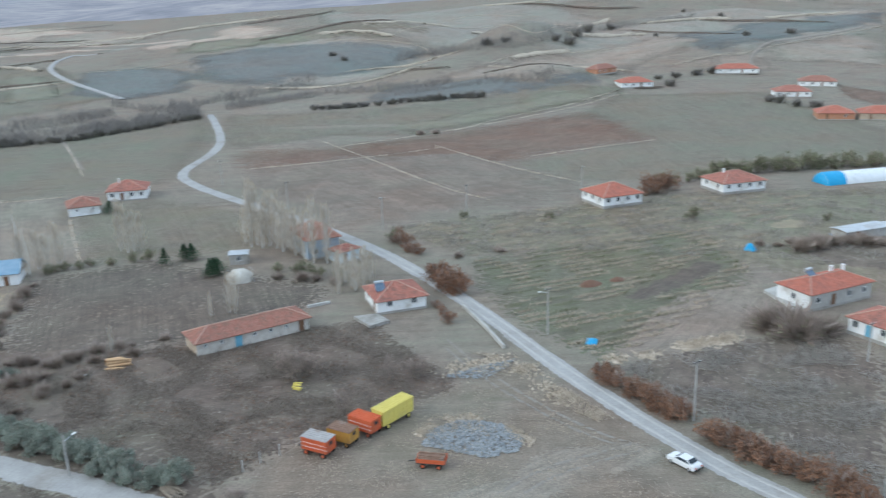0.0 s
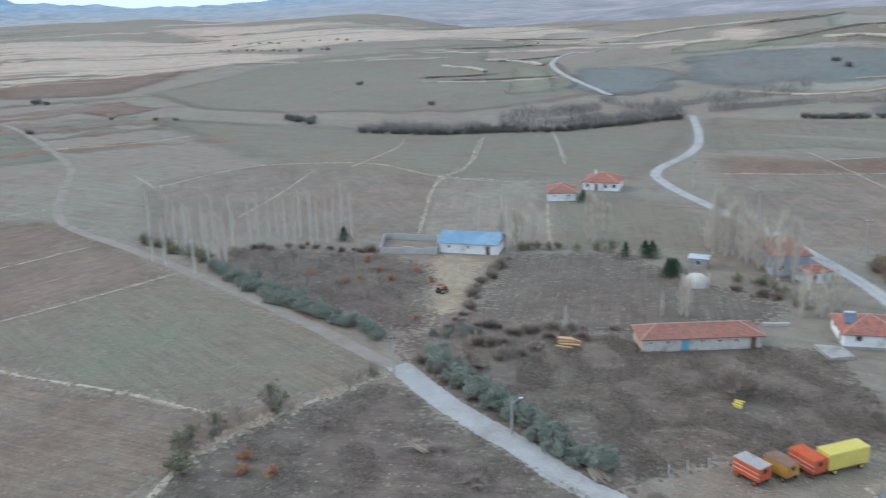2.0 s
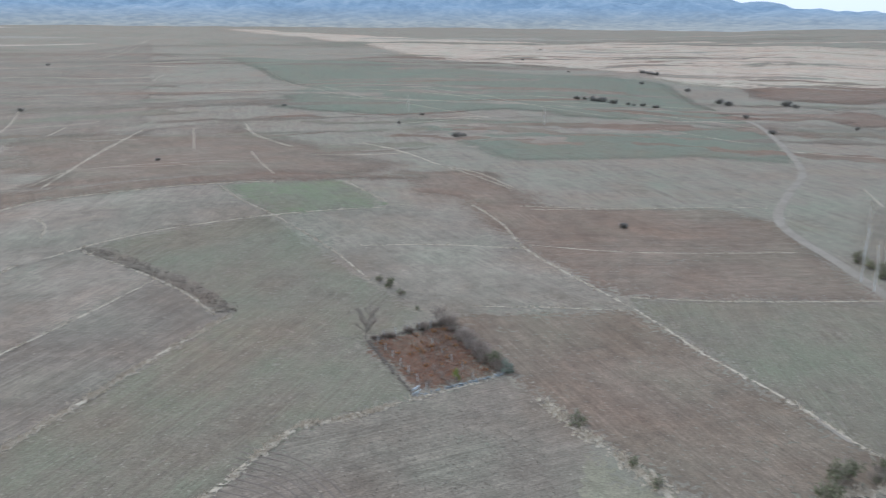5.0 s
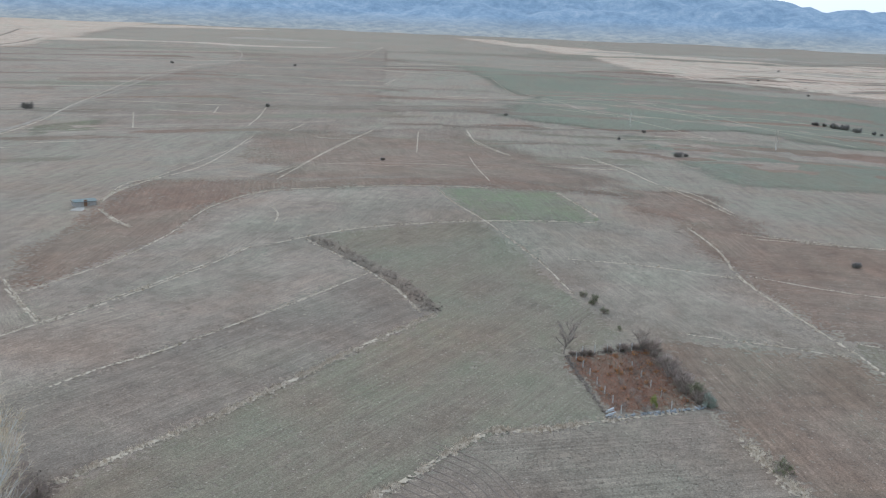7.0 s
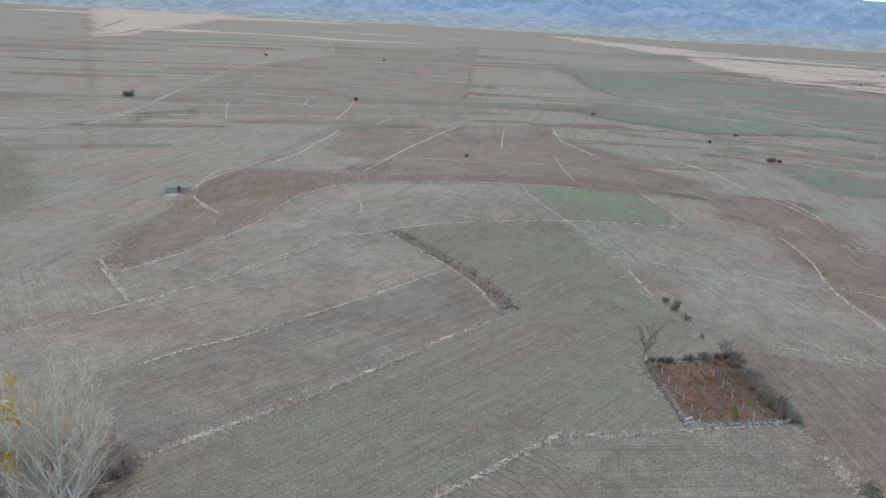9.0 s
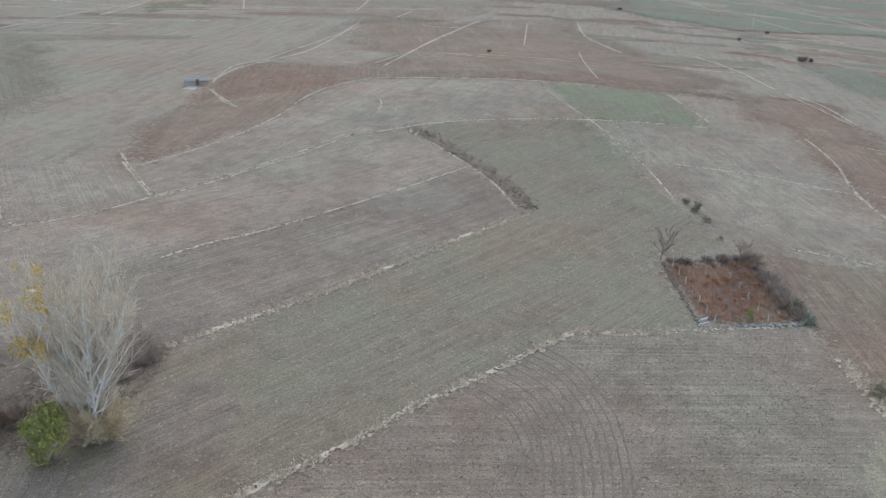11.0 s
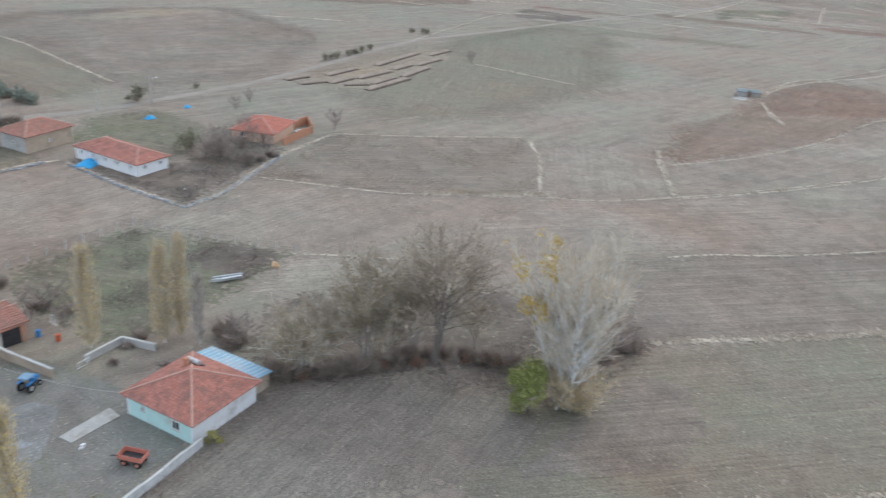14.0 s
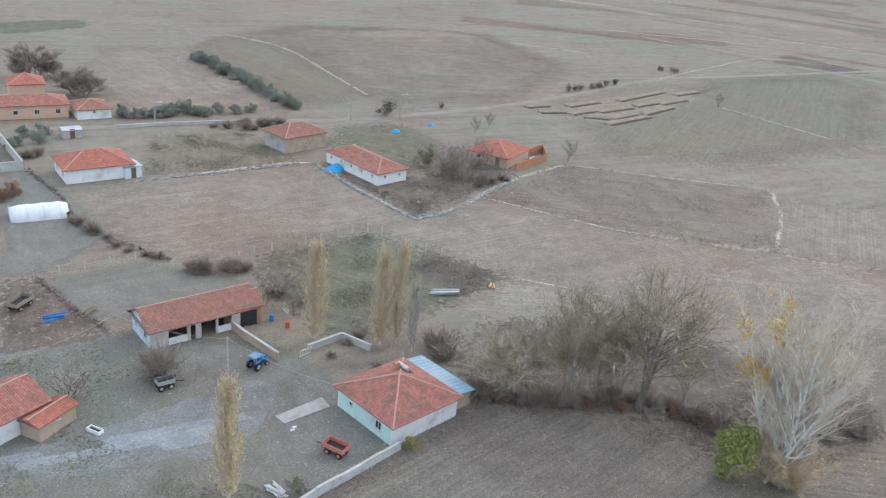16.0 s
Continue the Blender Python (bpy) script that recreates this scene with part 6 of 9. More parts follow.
# the kinds
POPLARS = [make_poplar("poplar_tree", "bare tan columnar poplar at the field edge", 10 + k, 15, 3.4, 90, 15, twig_len=1.3, twig_w=0.026, trunk_r=0.1, low=0.0) for k in range(3)]
THIN_POPLARS = [make_poplar("poplar_tree", "thin leafless poplar with pale stem", 20 + k, 16, 2.0, 44, 9, twig=TWIG_TAN, twig_len=1.2, twig_w=0.026, trunk_r=0.12, low=0.02) for k in range(3)]
YELLOW_POPLARS = [make_poplar("poplar_tree", "columnar poplar with last tan and yellow leaves", 30 + k, 13.6, 4.6, 170, 24, leaf_mat=LEAF_TAN, leaves=30, leaf_size=0.11, twig_len=0.9, twig_w=0.03) for k in range(3)]
WILLOWS = [make_tree("willow_tree", "bare grey-brown willow of the row", 45 + k, 10, 4.4, 0.3, stems=3, boughs=10, forks=8, twigs=26, narrow=0.25, first=0.25, bark=BARK_MID, twig=TWIG_OLIVE, leaf_mat=LEAF_BROWN, leaves=14, leaf_size=0.08, twig_len=1.0, twig_w=0.022, lean=0.15) for k in range(2)]
ROUND_TREES = [make_tree("walnut_tree", "dark round leafless tree", 48 + k, 8, 4.2, 0.34, stems=3, boughs=10, forks=8, twigs=34, narrow=0.25, first=0.2, bark=BARK_DARK, twig=TWIG_BROWN, leaf_mat=LEAF_OLIVE, leaves=5, leaf_size=0.12, twig_len=1.2, twig_w=0.04, lean=0.2) for k in range(2)]
SMALL_TREES = [make_tree("fruit_tree", "small bare fruit tree", 50 + k, 4.2, 2.4, 0.11, stems=2, boughs=8, forks=4, twigs=10, narrow=0.35, first=0.2, twig=TWIG_BROWN, twig_len=0.7, twig_w=0.025) for k in range(3)]
SILVER = [make_bush("oleaster_bush", "silver-green oleaster bush in a hedge", 60 + k, 3.6, 3.1, LEAF_SILVER, 1700, 0.14, TWIG_GREY) for k in range(4)]
RUSSET = [make_bush("russet_bush", "russet-brown bush along the road", 70 + k, 3.4, 2.5, LEAF_RED, 900, 0.12, TWIG_BROWN, 240) for k in range(3)]
DARK_BUSH = [make_bush("bramble_bush", "leafless dark brown bramble thicket", 80 + k, 3.8, 1.7, LEAF_OLIVE, 120, 0.09, TWIG_BROWN, 850) for k in range(3)]
OLIVE = [make_bush("shrub", "dull olive green leafy shrub", 90 + k, 2.2, 1.8, LEAF_OLIVE, 420, 0.12, TWIG_GREY) for k in range(3)]
ORANGE = [make_bush("shrub", "small orange autumn shrub", 100 + k, 1.6, 1.3, LEAF_ORANGE, 260, 0.1, TWIG_BROWN) for k in range(2)]
GREENS = [make_bush("shrub", "lime green leafy shrub", 105, 3.4, 3.6, LEAF_GREEN, 3200, 0.11, TWIG_GREY)]
FAR_BUSH = [make_bush("thorn_bush", "lone dark leafless thorn bush on open land", 120 + k, 2.8, 1.6, LEAF_OLIVE, 120, 0.09, TWIG_DUSK, 620) for k in range(2)]
def make_conifer(seed, tall, wide):
    """A small conifer: a straight stem with drooping whorls of needles, narrow at the top."""
    rng = random.Random(seed)
    base = new("conifer_tree")
    tagged(base, "small dark green conifer at the field edge", "tree")
    wood, fol = ([], []), ([], [])
    tube(*wood, [Vector((0, 0, -0.2)), Vector((0, 0, tall * 0.5)), Vector((0, 0, tall))], [0.12, 0.07, 0.02], 5)
    for k in range(1500):
        f = rng.random() ** 0.8
        r = wide / 2 * (1 - f) * (0.75 + 0.35 * math.sin(f * 40)) * math.sqrt(rng.random()) + 0.05
        a = rng.uniform(0, 6.283)
        leaf(*fol, Vector((r * math.cos(a), r * math.sin(a), 0.35 + f * (tall - 0.3) - r * 0.15)), 0.13, rng)
    mesh_part("trunk", *wood, BARK_DARK, base)
    mesh_part("foliage", *fol, NEEDLES, base)
    return base


CONIFERS = [make_conifer(110, 5.0, 3.2)]

# ---- trees in their places ----
plant_row(SILVER, [(-142.2, 130.8), (-118.9, 124.0), (-96.9, 117.1), (-82.3, 113.6)], 1.1, (0.75, 1.1), 1.0)
plant_row(OLIVE, [(-177.8, 139.4), (-163.3, 136.7), (-145.3, 133.5)], 2.0, (1.1, 1.7), 0.8)
plant_row(SILVER, [(-136.8, 127.1), (-111.3, 118.9), (-94.4, 115.7)], 2.4, (0.7, 1.1), 0.9)
plant_row(SILVER, [(-71.2, 110.3), (-58.9, 103.3), (-44.9, 95.0), (-32.1, 89.0)], 0.75, (0.75, 1.1), 1.4)
plant_row(SILVER, [(-76.9, 116.0), (-72.5, 120.2), (-66.1, 125.2)], 2.2, (0.5, 0.8), 1.0)
plant_row(DARK_BUSH, [(-71.3, 107.8), (-61.4, 102.4)], 2.0, (0.7, 1.0), 0.8)
plant_row(RUSSET, [(22.8, 118.1), (25.3, 113.3)], 1.0, (1.0, 1.3), 0.5)
plant_row(RUSSET, [(26.3, 112.1), (28.6, 108.1), (32.2, 102.4)], 0.9, (1.0, 1.3), 0.5)
plant_row(RUSSET, [(33.9, 98.2), (36.6, 94.1), (42.2, 87.3)], 0.9, (1.1, 1.45), 0.6)
plant_row(RUSSET, [(43.7, 84.7), (46.1, 80.4)], 0.9, (1.1, 1.45), 0.5)
plant_row(RUSSET, [(-12.8, 197.0), (-5.6, 181.5)], 3.0, (1.1, 1.5), 0.6)
plant_row(RUSSET, [(-2.4, 166.2), (3.1, 153.8)], 1.3, (1.3, 1.8), 0.9)
plant_row(RUSSET, [(-1.8, 148.0), (1.2, 140.7)], 2.2, (0.6, 1.0), 0.8)
for q in ((61.3, 236.6), (58.1, 233.4), (64.6, 239.8)):
    plant(RUSSET[0], *q, 2.0, 2.2, label="large rust-brown bare-leaved bush by the white house")
thicket([(-181.0, 346.9), (-156.7, 361.6), (-139.2, 388.3), (-117.9, 420.4)], 2600, 9.0, 26.0, TWIG_DUSK, 301, "hazy grey-brown belt of bare bushes along the stream")
plant_row(FAR_BUSH, [(-181.0, 346.9), (-155.5, 358.7), (-138.1, 385.0), (-116.9, 416.4)], 2.6, (1.0, 1.6), 1.5)
thicket([(-244.0, 325.9), (-206.1, 334.0), (-188.1, 344.2)], 1500, 7.0, 22.0, TWIG_DUSK, 302, "hazy grey-brown belt of bare bushes along the stream")
plant_row(FAR_BUSH, [(-241.8, 322.9), (-204.3, 331.0), (-175.2, 353.4)], 2.8, (1.1, 1.7), 1.5)
plant_row(FAR_BUSH, [(-309.4, 345.5), (-281.4, 339.8)], 5.0, (1.1, 1.7), 3.0)
thicket([(-111.0, 444.5), (-92.3, 470.4), (-70.5, 493.7), (-44.7, 497.6), (-11.8, 496.6), (7.8, 490.7)], 1900, 7.0, 26.0, TWIG_DUSK, 311, "hazy grey-brown belt of bare bushes along the stream")
thicket([(-31.2, 638.6), (-6.2, 656.2), (14.1, 605.9), (41.5, 603.7), (75.6, 625.9), (115.8, 670.6)], 1600, 11.0, 26.0, TWIG_DUSK, 312, "hazy grey-brown belt of bare bushes along the stream")
thicket([(118.6, 686.9), (172.9, 749.6), (232.4, 788.2)], 700, 10.0, 20.0, TWIG_DUSK, 313, "hazy grey-brown belt of bare bushes along the stream")
thicket([(-23.7, 468.8), (7.4, 469.1), (38.3, 469.4), (63.8, 474.8)], 700, 7.0, 16.0, TWIG_DUSK, 314, "hazy grey-brown belt of bare bushes along the stream")
thicket([(-200.0, 385.9), (-176.6, 404.0), (-165.9, 433.5)], 900, 7.0, 30.0, TWIG_DUSK, 315, "hazy grey-brown belt of bare bushes along the stream")
thicket([(-179.2, 469.8), (-139.2, 440.0), (-124.3, 499.3), (-80.2, 565.0)], 1700, 8.0, 30.0, TWIG_DUSK, 304, "hazy grey-brown belt of bare bushes along the stream")
plant_row(FAR_BUSH, [(-64.3, 436.5), (-33.9, 437.7), (24.5, 445.3)], 3.0, (1.0, 1.5), 1.2)
plant_row(FAR_BUSH, [(10.2, 615.5), (92.9, 632.3), (144.8, 729.9)], 22.0, (2.0, 3.4), 6.0)
plant_row(OLIVE, [(79.3, 253.6), (100.5, 259.3), (142.0, 265.3)], 1.8, (1.6, 2.4), 1.5)
plant_row(OLIVE, [(63.1, 243.8), (78.6, 251.3)], 3.6, (1.0, 1.5), 1.0)
plant_row(DARK_BUSH, [(-10.2, 350.6), (0.4, 354.9)], 4.0, (1.2, 1.6), 0.8)
plant_row(DARK_BUSH, [(53.5, 133.7), (64.5, 131.3), (56.9, 129.0)], 1.5, (1.4, 2.2), 1.4)
plant_row(DARK_BUSH, [(68.5, 179.6), (84.8, 182.5), (95.7, 181.4)], 3.5, (0.8, 1.4), 1.5)
plant_row(DARK_BUSH, [(3.2, 179.4), (12.2, 182.9)], 4.0, (0.8, 1.2), 1.0)
for q in ((5.5, 213.9), (27.1, 209.8), (62.9, 205.9), (95.0, 201.3), (-11.2, 192.0)):
    plant(RNG.choice(OLIVE), *q, RNG.uniform(1.0, 1.7))
for q in ((170.6, 680.6), (251.2, 891.7), (-80.0, 665.0), (-69.6, 647.3), (233.7, 658.6), (276.2, 679.3), (251.4, 775.8), (-678.3, 1672.0), (38.3, 615.1)):
    plant(FAR_BUSH[0], *q, RNG.uniform(1.2, 2.0))
plant_row(FAR_BUSH, [(129.0, 503.3), (165.8, 520.7)], 9.0, (1.5, 2.5), 5.0)
plant_row(FAR_BUSH, [(155.5, 423.7), (168.2, 406.2), (171.1, 387.7)], 9.0, (1.2, 2.2), 5.0)
plant_row(FAR_BUSH, [(122.8, 485.2), (133.2, 476.1)], 7.0, (1.2, 2.0), 3.0)
# bare poplars
for q in ((-160.1, 128.5), (-153.6, 126.8), (-161.0, 136.6), (-143.3, 126.0), (-144.1, 131.1), (-144.1, 134.4), (-141.7, 134.3), (-146.2, 147.0), (-148.8, 152.6), (-145.8, 156.6), (-140.2, 153.1), (-139.6, 155.7), (-142.3, 161.1), (-134.9, 156.6), (-135.3, 159.5), (-132.5, 159.7), (-133.3, 163.8), (-133.8, 167.7), (-129.9, 166.6), (-155.5, 134.7), (-152.7, 147.5), (-151.1, 159.1)):
    s = RNG.uniform(0.78, 1.0)
    plant(RNG.choice(THIN_POPLARS), *q, s * 1.1, s)
for q in ((-170.0, 142.4), (-164.0, 142.8), (-154.8, 139.9), (-150.4, 139.0), (-146.1, 138.1), (-182.2, 146.4), (-90.9, 174.4), (-88.5, 172.6), (-99.9, 179.7)):
    plant(RNG.choice(THIN_POPLARS), *q, RNG.uniform(0.75, 1.0))
for q in ((-75.4, 190.9), (-73.3, 189.3), (-72.0, 189.7), (-71.1, 192.2), (-85.8, 181.2), (-89.4, 179.0), (-90.9, 174.4), (-87.0, 177.7)):
    plant(RNG.choice(POPLARS), *q, RNG.uniform(0.9, 1.2), RNG.uniform(0.7, 0.9))
for q in ((-47.0, 194.5), (-45.0, 191.5), (-44.0, 193.3), (-42.1, 190.3), (-40.8, 192.0), (-38.8, 190.0), (-36.8, 187.1), (-35.9, 189.7), (-33.4, 184.1), (-31.0, 181.3), (-28.4, 177.8), (-25.4, 177.5), (-43.4, 200.1), (-47.0, 200.4)):
    plant(RNG.choice(POPLARS), *q, RNG.uniform(1.0, 1.35), RNG.uniform(0.75, 1.08))
for q in ((-20.1, 164.1), (-18.0, 162.2), (-16.1, 162.0), (-15.1, 164.4), (-17.5, 158.7), (-21.9, 167.9)):
    plant(RNG.choice(POPLARS), *q, 1.0, 0.5)
for q, s in (((-38.9, 147.9), 0.5), ((-40.1, 148.6), 0.48), ((-43.1, 146.8), 0.3), ((-55.6, 130.9), 0.3), ((-20.7, 157.3), 0.5)):
    plant(POPLARS[2], *q, s * 1.5, s)
for q in ((-61.6, 179.1), (-58.0, 182.1), (-56.6, 182.8), (-49.2, 170.2), (-48.5, 173.2), (-48.6, 170.9), (-130.0, 163.5)):
    plant(CONIFERS[0], *q, RNG.uniform(1.1, 1.5), RNG.uniform(0.75, 1.05))
plant(CONIFERS[0], *(-92.2, 229.0), 1.3, 0.9)
# bushes round the northern plots
plant_row(DARK_BUSH, [(-73.3, 125.6), (-64.8, 127.0), (-55.9, 132.1), (-46.7, 136.9)], 2.6, (0.6, 1.0), 1.0)
plant_row(DARK_BUSH, [(-73.9, 122.5), (-80.3, 143.1), (-86.0, 166.1)], 2.6, (0.6, 0.9), 0.8)
plant_row(OLIVE, [(-89.6, 174.8), (-78.2, 179.3), (-65.6, 184.2)], 3.0, (0.8, 1.3), 1.0)
plant_row(DARK_BUSH, [(-65.0, 108.8), (-59.6, 114.3), (-56.3, 123.0)], 2.2, (0.5, 0.8), 1.5)
plant_row(OLIVE, [(-38.2, 172.2), (-30.7, 170.5), (-20.8, 166.0)], 2.6, (0.9, 1.3), 1.0)
plant_row(DARK_BUSH, [(-36.2, 168.8), (-20.3, 162.5)], 3.5, (0.7, 1.1), 1.0)
plant_row(DARK_BUSH, [(-149.1, 146.5), (-133.3, 153.9), (-115.3, 158.0)], 3.0, (0.6, 1.0), 1.0)
for q in ((-22.9, 118.1), (-4.3, 116.9), (-11.0, 109.1), (-8.6, 116.2), (-14.4, 106.7)):
    plant(RNG.choice(SMALL_TREES), *q, RNG.uniform(0.8, 1.1))
for q in ((-113.4, 150.9), (-118.7, 136.9), (-99.2, 150.0), (-135.9, 156.1), (-109.2, 136.6), (-82.9, 124.3), (-106.8, 146.2), (-100.7, 141.8), (-92.2, 144.5), (-107.1, 139.3), (-114.6, 152.6), (-120.3, 137.9), (-72.3, 68.0), (-68.8, 69.2), (-75.0, 70.5), (-108.4, 135.8)):
    plant(RNG.choice(ORANGE), *q, RNG.uniform(0.8, 1.3))
for q in ((-129.1, 137.3), (-128.3, 142.0), (-120.1, 142.0), (-112.9, 144.6), (-99.8, 137.1), (-105.2, 130.0), (-114.1, 130.0), (-97.6, 129.1), (-137.2, 141.9), (-91.8, 131.6)):
    plant(RNG.choice(SMALL_TREES), *q, RNG.uniform(0.6, 0.9))
for q in ((-79.5, 81.8), (-82.5, 72.5), (-81.7, 76.6), (-75.6, 94.3), (-75.0, 96.1), (-74.4, 98.9)):
    plant(RNG.choice(SMALL_TREES), *q, RNG.uniform(0.6, 0.9))
for q, s in (((-79.0, 63.6), 1.5), ((-79.7, 82.3), 1.1), ((-82.8, 73.1), 0.8), ((-75.1, 99.4), 0.7), ((-81.8, 46.2), 0.6), ((-92.9, 44.5), 0.7), ((-86.9, 45.4), 0.8), ((-104.6, 40.6), 0.7), ((-166.4, 24.8), 0.7), ((-171.2, 22.7), 0.6), ((-128.6, 35.3), 0.9), ((-171.8, 23.2), 0.9), ((-175.5, 21.6), 0.7), ((-129.0, 35.5), 1.0), ((-105.8, 41.6), 0.9), ((-157.4, 26.7), 0.5)):
    plant(RNG.choice(OLIVE), *q, s)
plant(SILVER[1], *(-75.8, 52.7), 1.2, 0.9, label="round silver-green bush at the plot corner")
# lone trees and bushes of the plain
for q, s in (((-215.2, 95.0), 1.1), ((-416.0, 90.9), 1.6), ((-415.4, 94.4), 1.3), ((-413.7, 89.7), 1.6), ((-214.6, 94.6), 1.0), ((-570.5, 8.6), 1.2), ((-573.1, -153.0), 1.8), ((-1076.0, -408.8), 2.6), ((-501.4, -281.5), 3.0), ((-1174.8, -274.3), 2.4), ((-516.6, 91.0), 1.4), ((-474.3, 70.2), 1.2), ((-355.7, -45.7), 1.0), ((-602.1, 337.5), 3.0), ((-587.0, 336.6), 2.6), ((-565.4, 370.3), 3.0), ((-547.9, 366.6), 2.6), ((-481.2, 288.4), 2.2), ((-400.9, 256.6), 1.8), ((-392.9, 524.0), 2.2), ((-268.9, 427.9), 2.0), ((-697.4, 359.2), 2.2), ((-404.2, 308.7), 1.6), ((-749.7, 339.0), 2.0), ((-1258.2, 375.2), 2.0), ((-948.3, 338.1), 1.6), ((-1619.3, 517.4), 2.0)):
    plant(RNG.choice(FAR_BUSH), *q, s * 0.6, s * 0.6, label="lone dark leafless bush on the plain")
plant_row(FAR_BUSH, [(-626.2, 229.4), (-590.8, 248.2)], 4.0, (1.2, 1.7), 2.0)
plant_row(FAR_BUSH, [(-589.3, 252.0), (-558.6, 271.2)], 7.0, (0.8, 1.3), 2.0)
plant_row(FAR_BUSH, [(-886.5, 398.2), (-847.5, 403.5)], 7.0, (1.4, 2.0), 2.0)
plant_row(FAR_BUSH, [(-310.9, 347.1), (-288.6, 345.5)], 4.5, (1.2, 1.7), 2.0)
plant_row(FAR_BUSH, [(-249.3, 332.6), (-218.1, 334.2), (-182.5, 346.2)], 6.0, (0.8, 1.3), 2.0)
plant_row(FAR_BUSH, [(-378.8, 313.8), (-362.2, 320.7)], 6.0, (0.8, 1.0), 1.0)
plant_row(FAR_BUSH, [(-981.3, 959.4), (-732.7, 907.1)], 22.0, (0.9, 1.7), 8.0)
plant_row(FAR_BUSH, [(-1067.7, 1056.9), (-736.7, 1016.3)], 30.0, (0.9, 1.7), 12.0)
for q in ((-545.9, 87.0), (-456.0, 149.8)):
    plant(THIN_POPLARS[0], *q, 0.9, 0.75, label="pale bare tree on the plain")

# ---- the southern farm: trees ----
def left_top(q):
    return q.z > 8.8 and q.x * 0.22 - q.y * 0.97 > 2.4 and noise.noise((q.x * 0.3, q.y * 0.3, q.z * 0.3)) > 0.24


COTTONWOOD = make_tree("cottonwood_tree", "large pale-barked tree with bare upswept limbs and a few yellow leaves", 201, 17.0, 5.4, 0.75, stems=13, boughs=12, forks=8, twigs=13, narrow=0.42, first=0.15, bark=BARK_PALE, twig=TWIG_PALE, leaf_mat=LEAF_YELLOW, leaves=40, leaf_size=0.17, twig_len=1.0, twig_w=0.03, lean=0.26, leaf_zone=left_top)
plant(DARK_BUSH[1], *(-70.2, -49.2), 0.9, 1.2, label="brown brushwood at the foot of the tall tree")
plant(DARK_BUSH[2], *(-71.8, -48.1), 0.8, 1.0, label="brown brushwood at the foot of the tall tree")
plant(COTTONWOOD, *(-69.3, -49.1), 0.96, 1.22, turn=20)
plant(make_tree("cottonwood_tree", "thicket of young tan shoots round the tall tree", 211, 7.5, 3.0, 0.3, stems=14, boughs=8, forks=5, twigs=16, narrow=0.3, first=0.0, bark=BARK_MID, twig=TWIG_PALE, leaf_mat=LEAF_TAN, leaves=9, leaf_size=0.1, twig_len=1.0, twig_w=0.028, lean=0.55), *(-69.4, -47.6), 0.85, 0.75, turn=75)
plant_row(RUSSET, [(-45.9, -74.3), (-52.4, -69.3), (-62.3, -66.3), (-70.6, -58.8), (-69.5, -53.9)], 3.0, (0.35, 0.65), 1.5)
plant(make_tree("willow_tree", "old bare willow with dark spreading limbs", 205, 11.5, 5.6, 0.42, stems=3, boughs=13, forks=8, twigs=30, narrow=0.26, first=0.4, bark=BARK_DARK, twig=TWIG_OLIVE, leaf_mat=LEAF_BROWN, leaves=18, leaf_size=0.085, twig_len=1.0, twig_w=0.022, lean=0.2), *(-63.8, -64.7), 1.25, 1.42, turn=60)
plant(make_tree("willow_tree", "bare olive-brown willow beside the house", 206, 10.5, 5.0, 0.34, stems=4, boughs=11, forks=8, twigs=28, narrow=0.25, first=0.25, bark=BARK_MID, twig=TWIG_OLIVE, leaf_mat=LEAF_BROWN, leaves=30, leaf_size=0.1, twig_len=1.0, twig_w=0.022, lean=0.2), *(-56.4, -69.6), 1.02, 1.34, turn=200)
plant(make_tree("willow_tree", "bare olive-brown willow beside the house", 207, 8.0, 4.2, 0.3, stems=4, boughs=10, forks=8, twigs=28, narrow=0.22, first=0.2, bark=BARK_PALE, twig=TWIG_OLIVE, leaf_mat=LEAF_BROWN, leaves=34, leaf_size=0.1, twig_len=1.0, twig_w=0.022, lean=0.2), *(-49.0, -72.9), 1.0, 0.95, turn=120)
for q, s, h in (((-60.0, -69.0), 0.9, 1.1), ((-53.2, -73.5), 0.9, 0.85), ((-70.0, -64.3), 0.7, 0.75), ((-62.9, -68.2), 0.8, 1.1)):
    plant(WILLOWS[RNG.randrange(2)], *q, s * 0.9, h * 0.95, label="bare brown willow in the row behind the farmhouse")
plant_row(DARK_BUSH, [(-45.4, -75.6), (-52.7, -69.7), (-62.7, -66.8), (-71.3, -59.4), (-71.4, -54.8)], 2.2, (0.7, 1.2), 1.2)
plant_row(DARK_BUSH, [(-72.7, -54.1), (-78.0, -52.5), (-88.4, -51.9)], 1.8, (0.7, 1.1), 1.0)
plant(GREENS[0], *(-64.6, -50.9), 1.45, 1.75, turn=90, label="lime green leafy shrub under the tall tree")
plant(GREENS[0], *(-65.9, -51.2), 1.1, 1.1, turn=230, label="lime green leafy shrub under the tall tree")
plant(OLIVE[0], *(-20.9, -63.9), 0.8, 0.8, label="dull green shrub by the yard wall")
plant(make_bush("shrub", "yellow-green shrub at the house corner", 106, 1.9, 2.0, LEAF_LIME, 1100, 0.1, TWIG_GREY), *(-34.4, -66.8), 1.0, 1.0, label="yellow-green shrub at the house corner")
plant_row(DARK_BUSH, [(-46.0, -74.5), (-48.9, -71.5), (-55.7, -69.2)], 2.0, (0.8, 1.2), 0.8)
plant_row(DARK_BUSH, [(-59.8, -69.9), (-67.0, -65.2), (-70.7, -60.9)], 2.2, (0.6, 1.0), 0.8)
plant_row(DARK_BUSH, [(-45.0, -85.8), (-48.5, -82.3)], 1.8, (1.1, 1.5), 0.6)
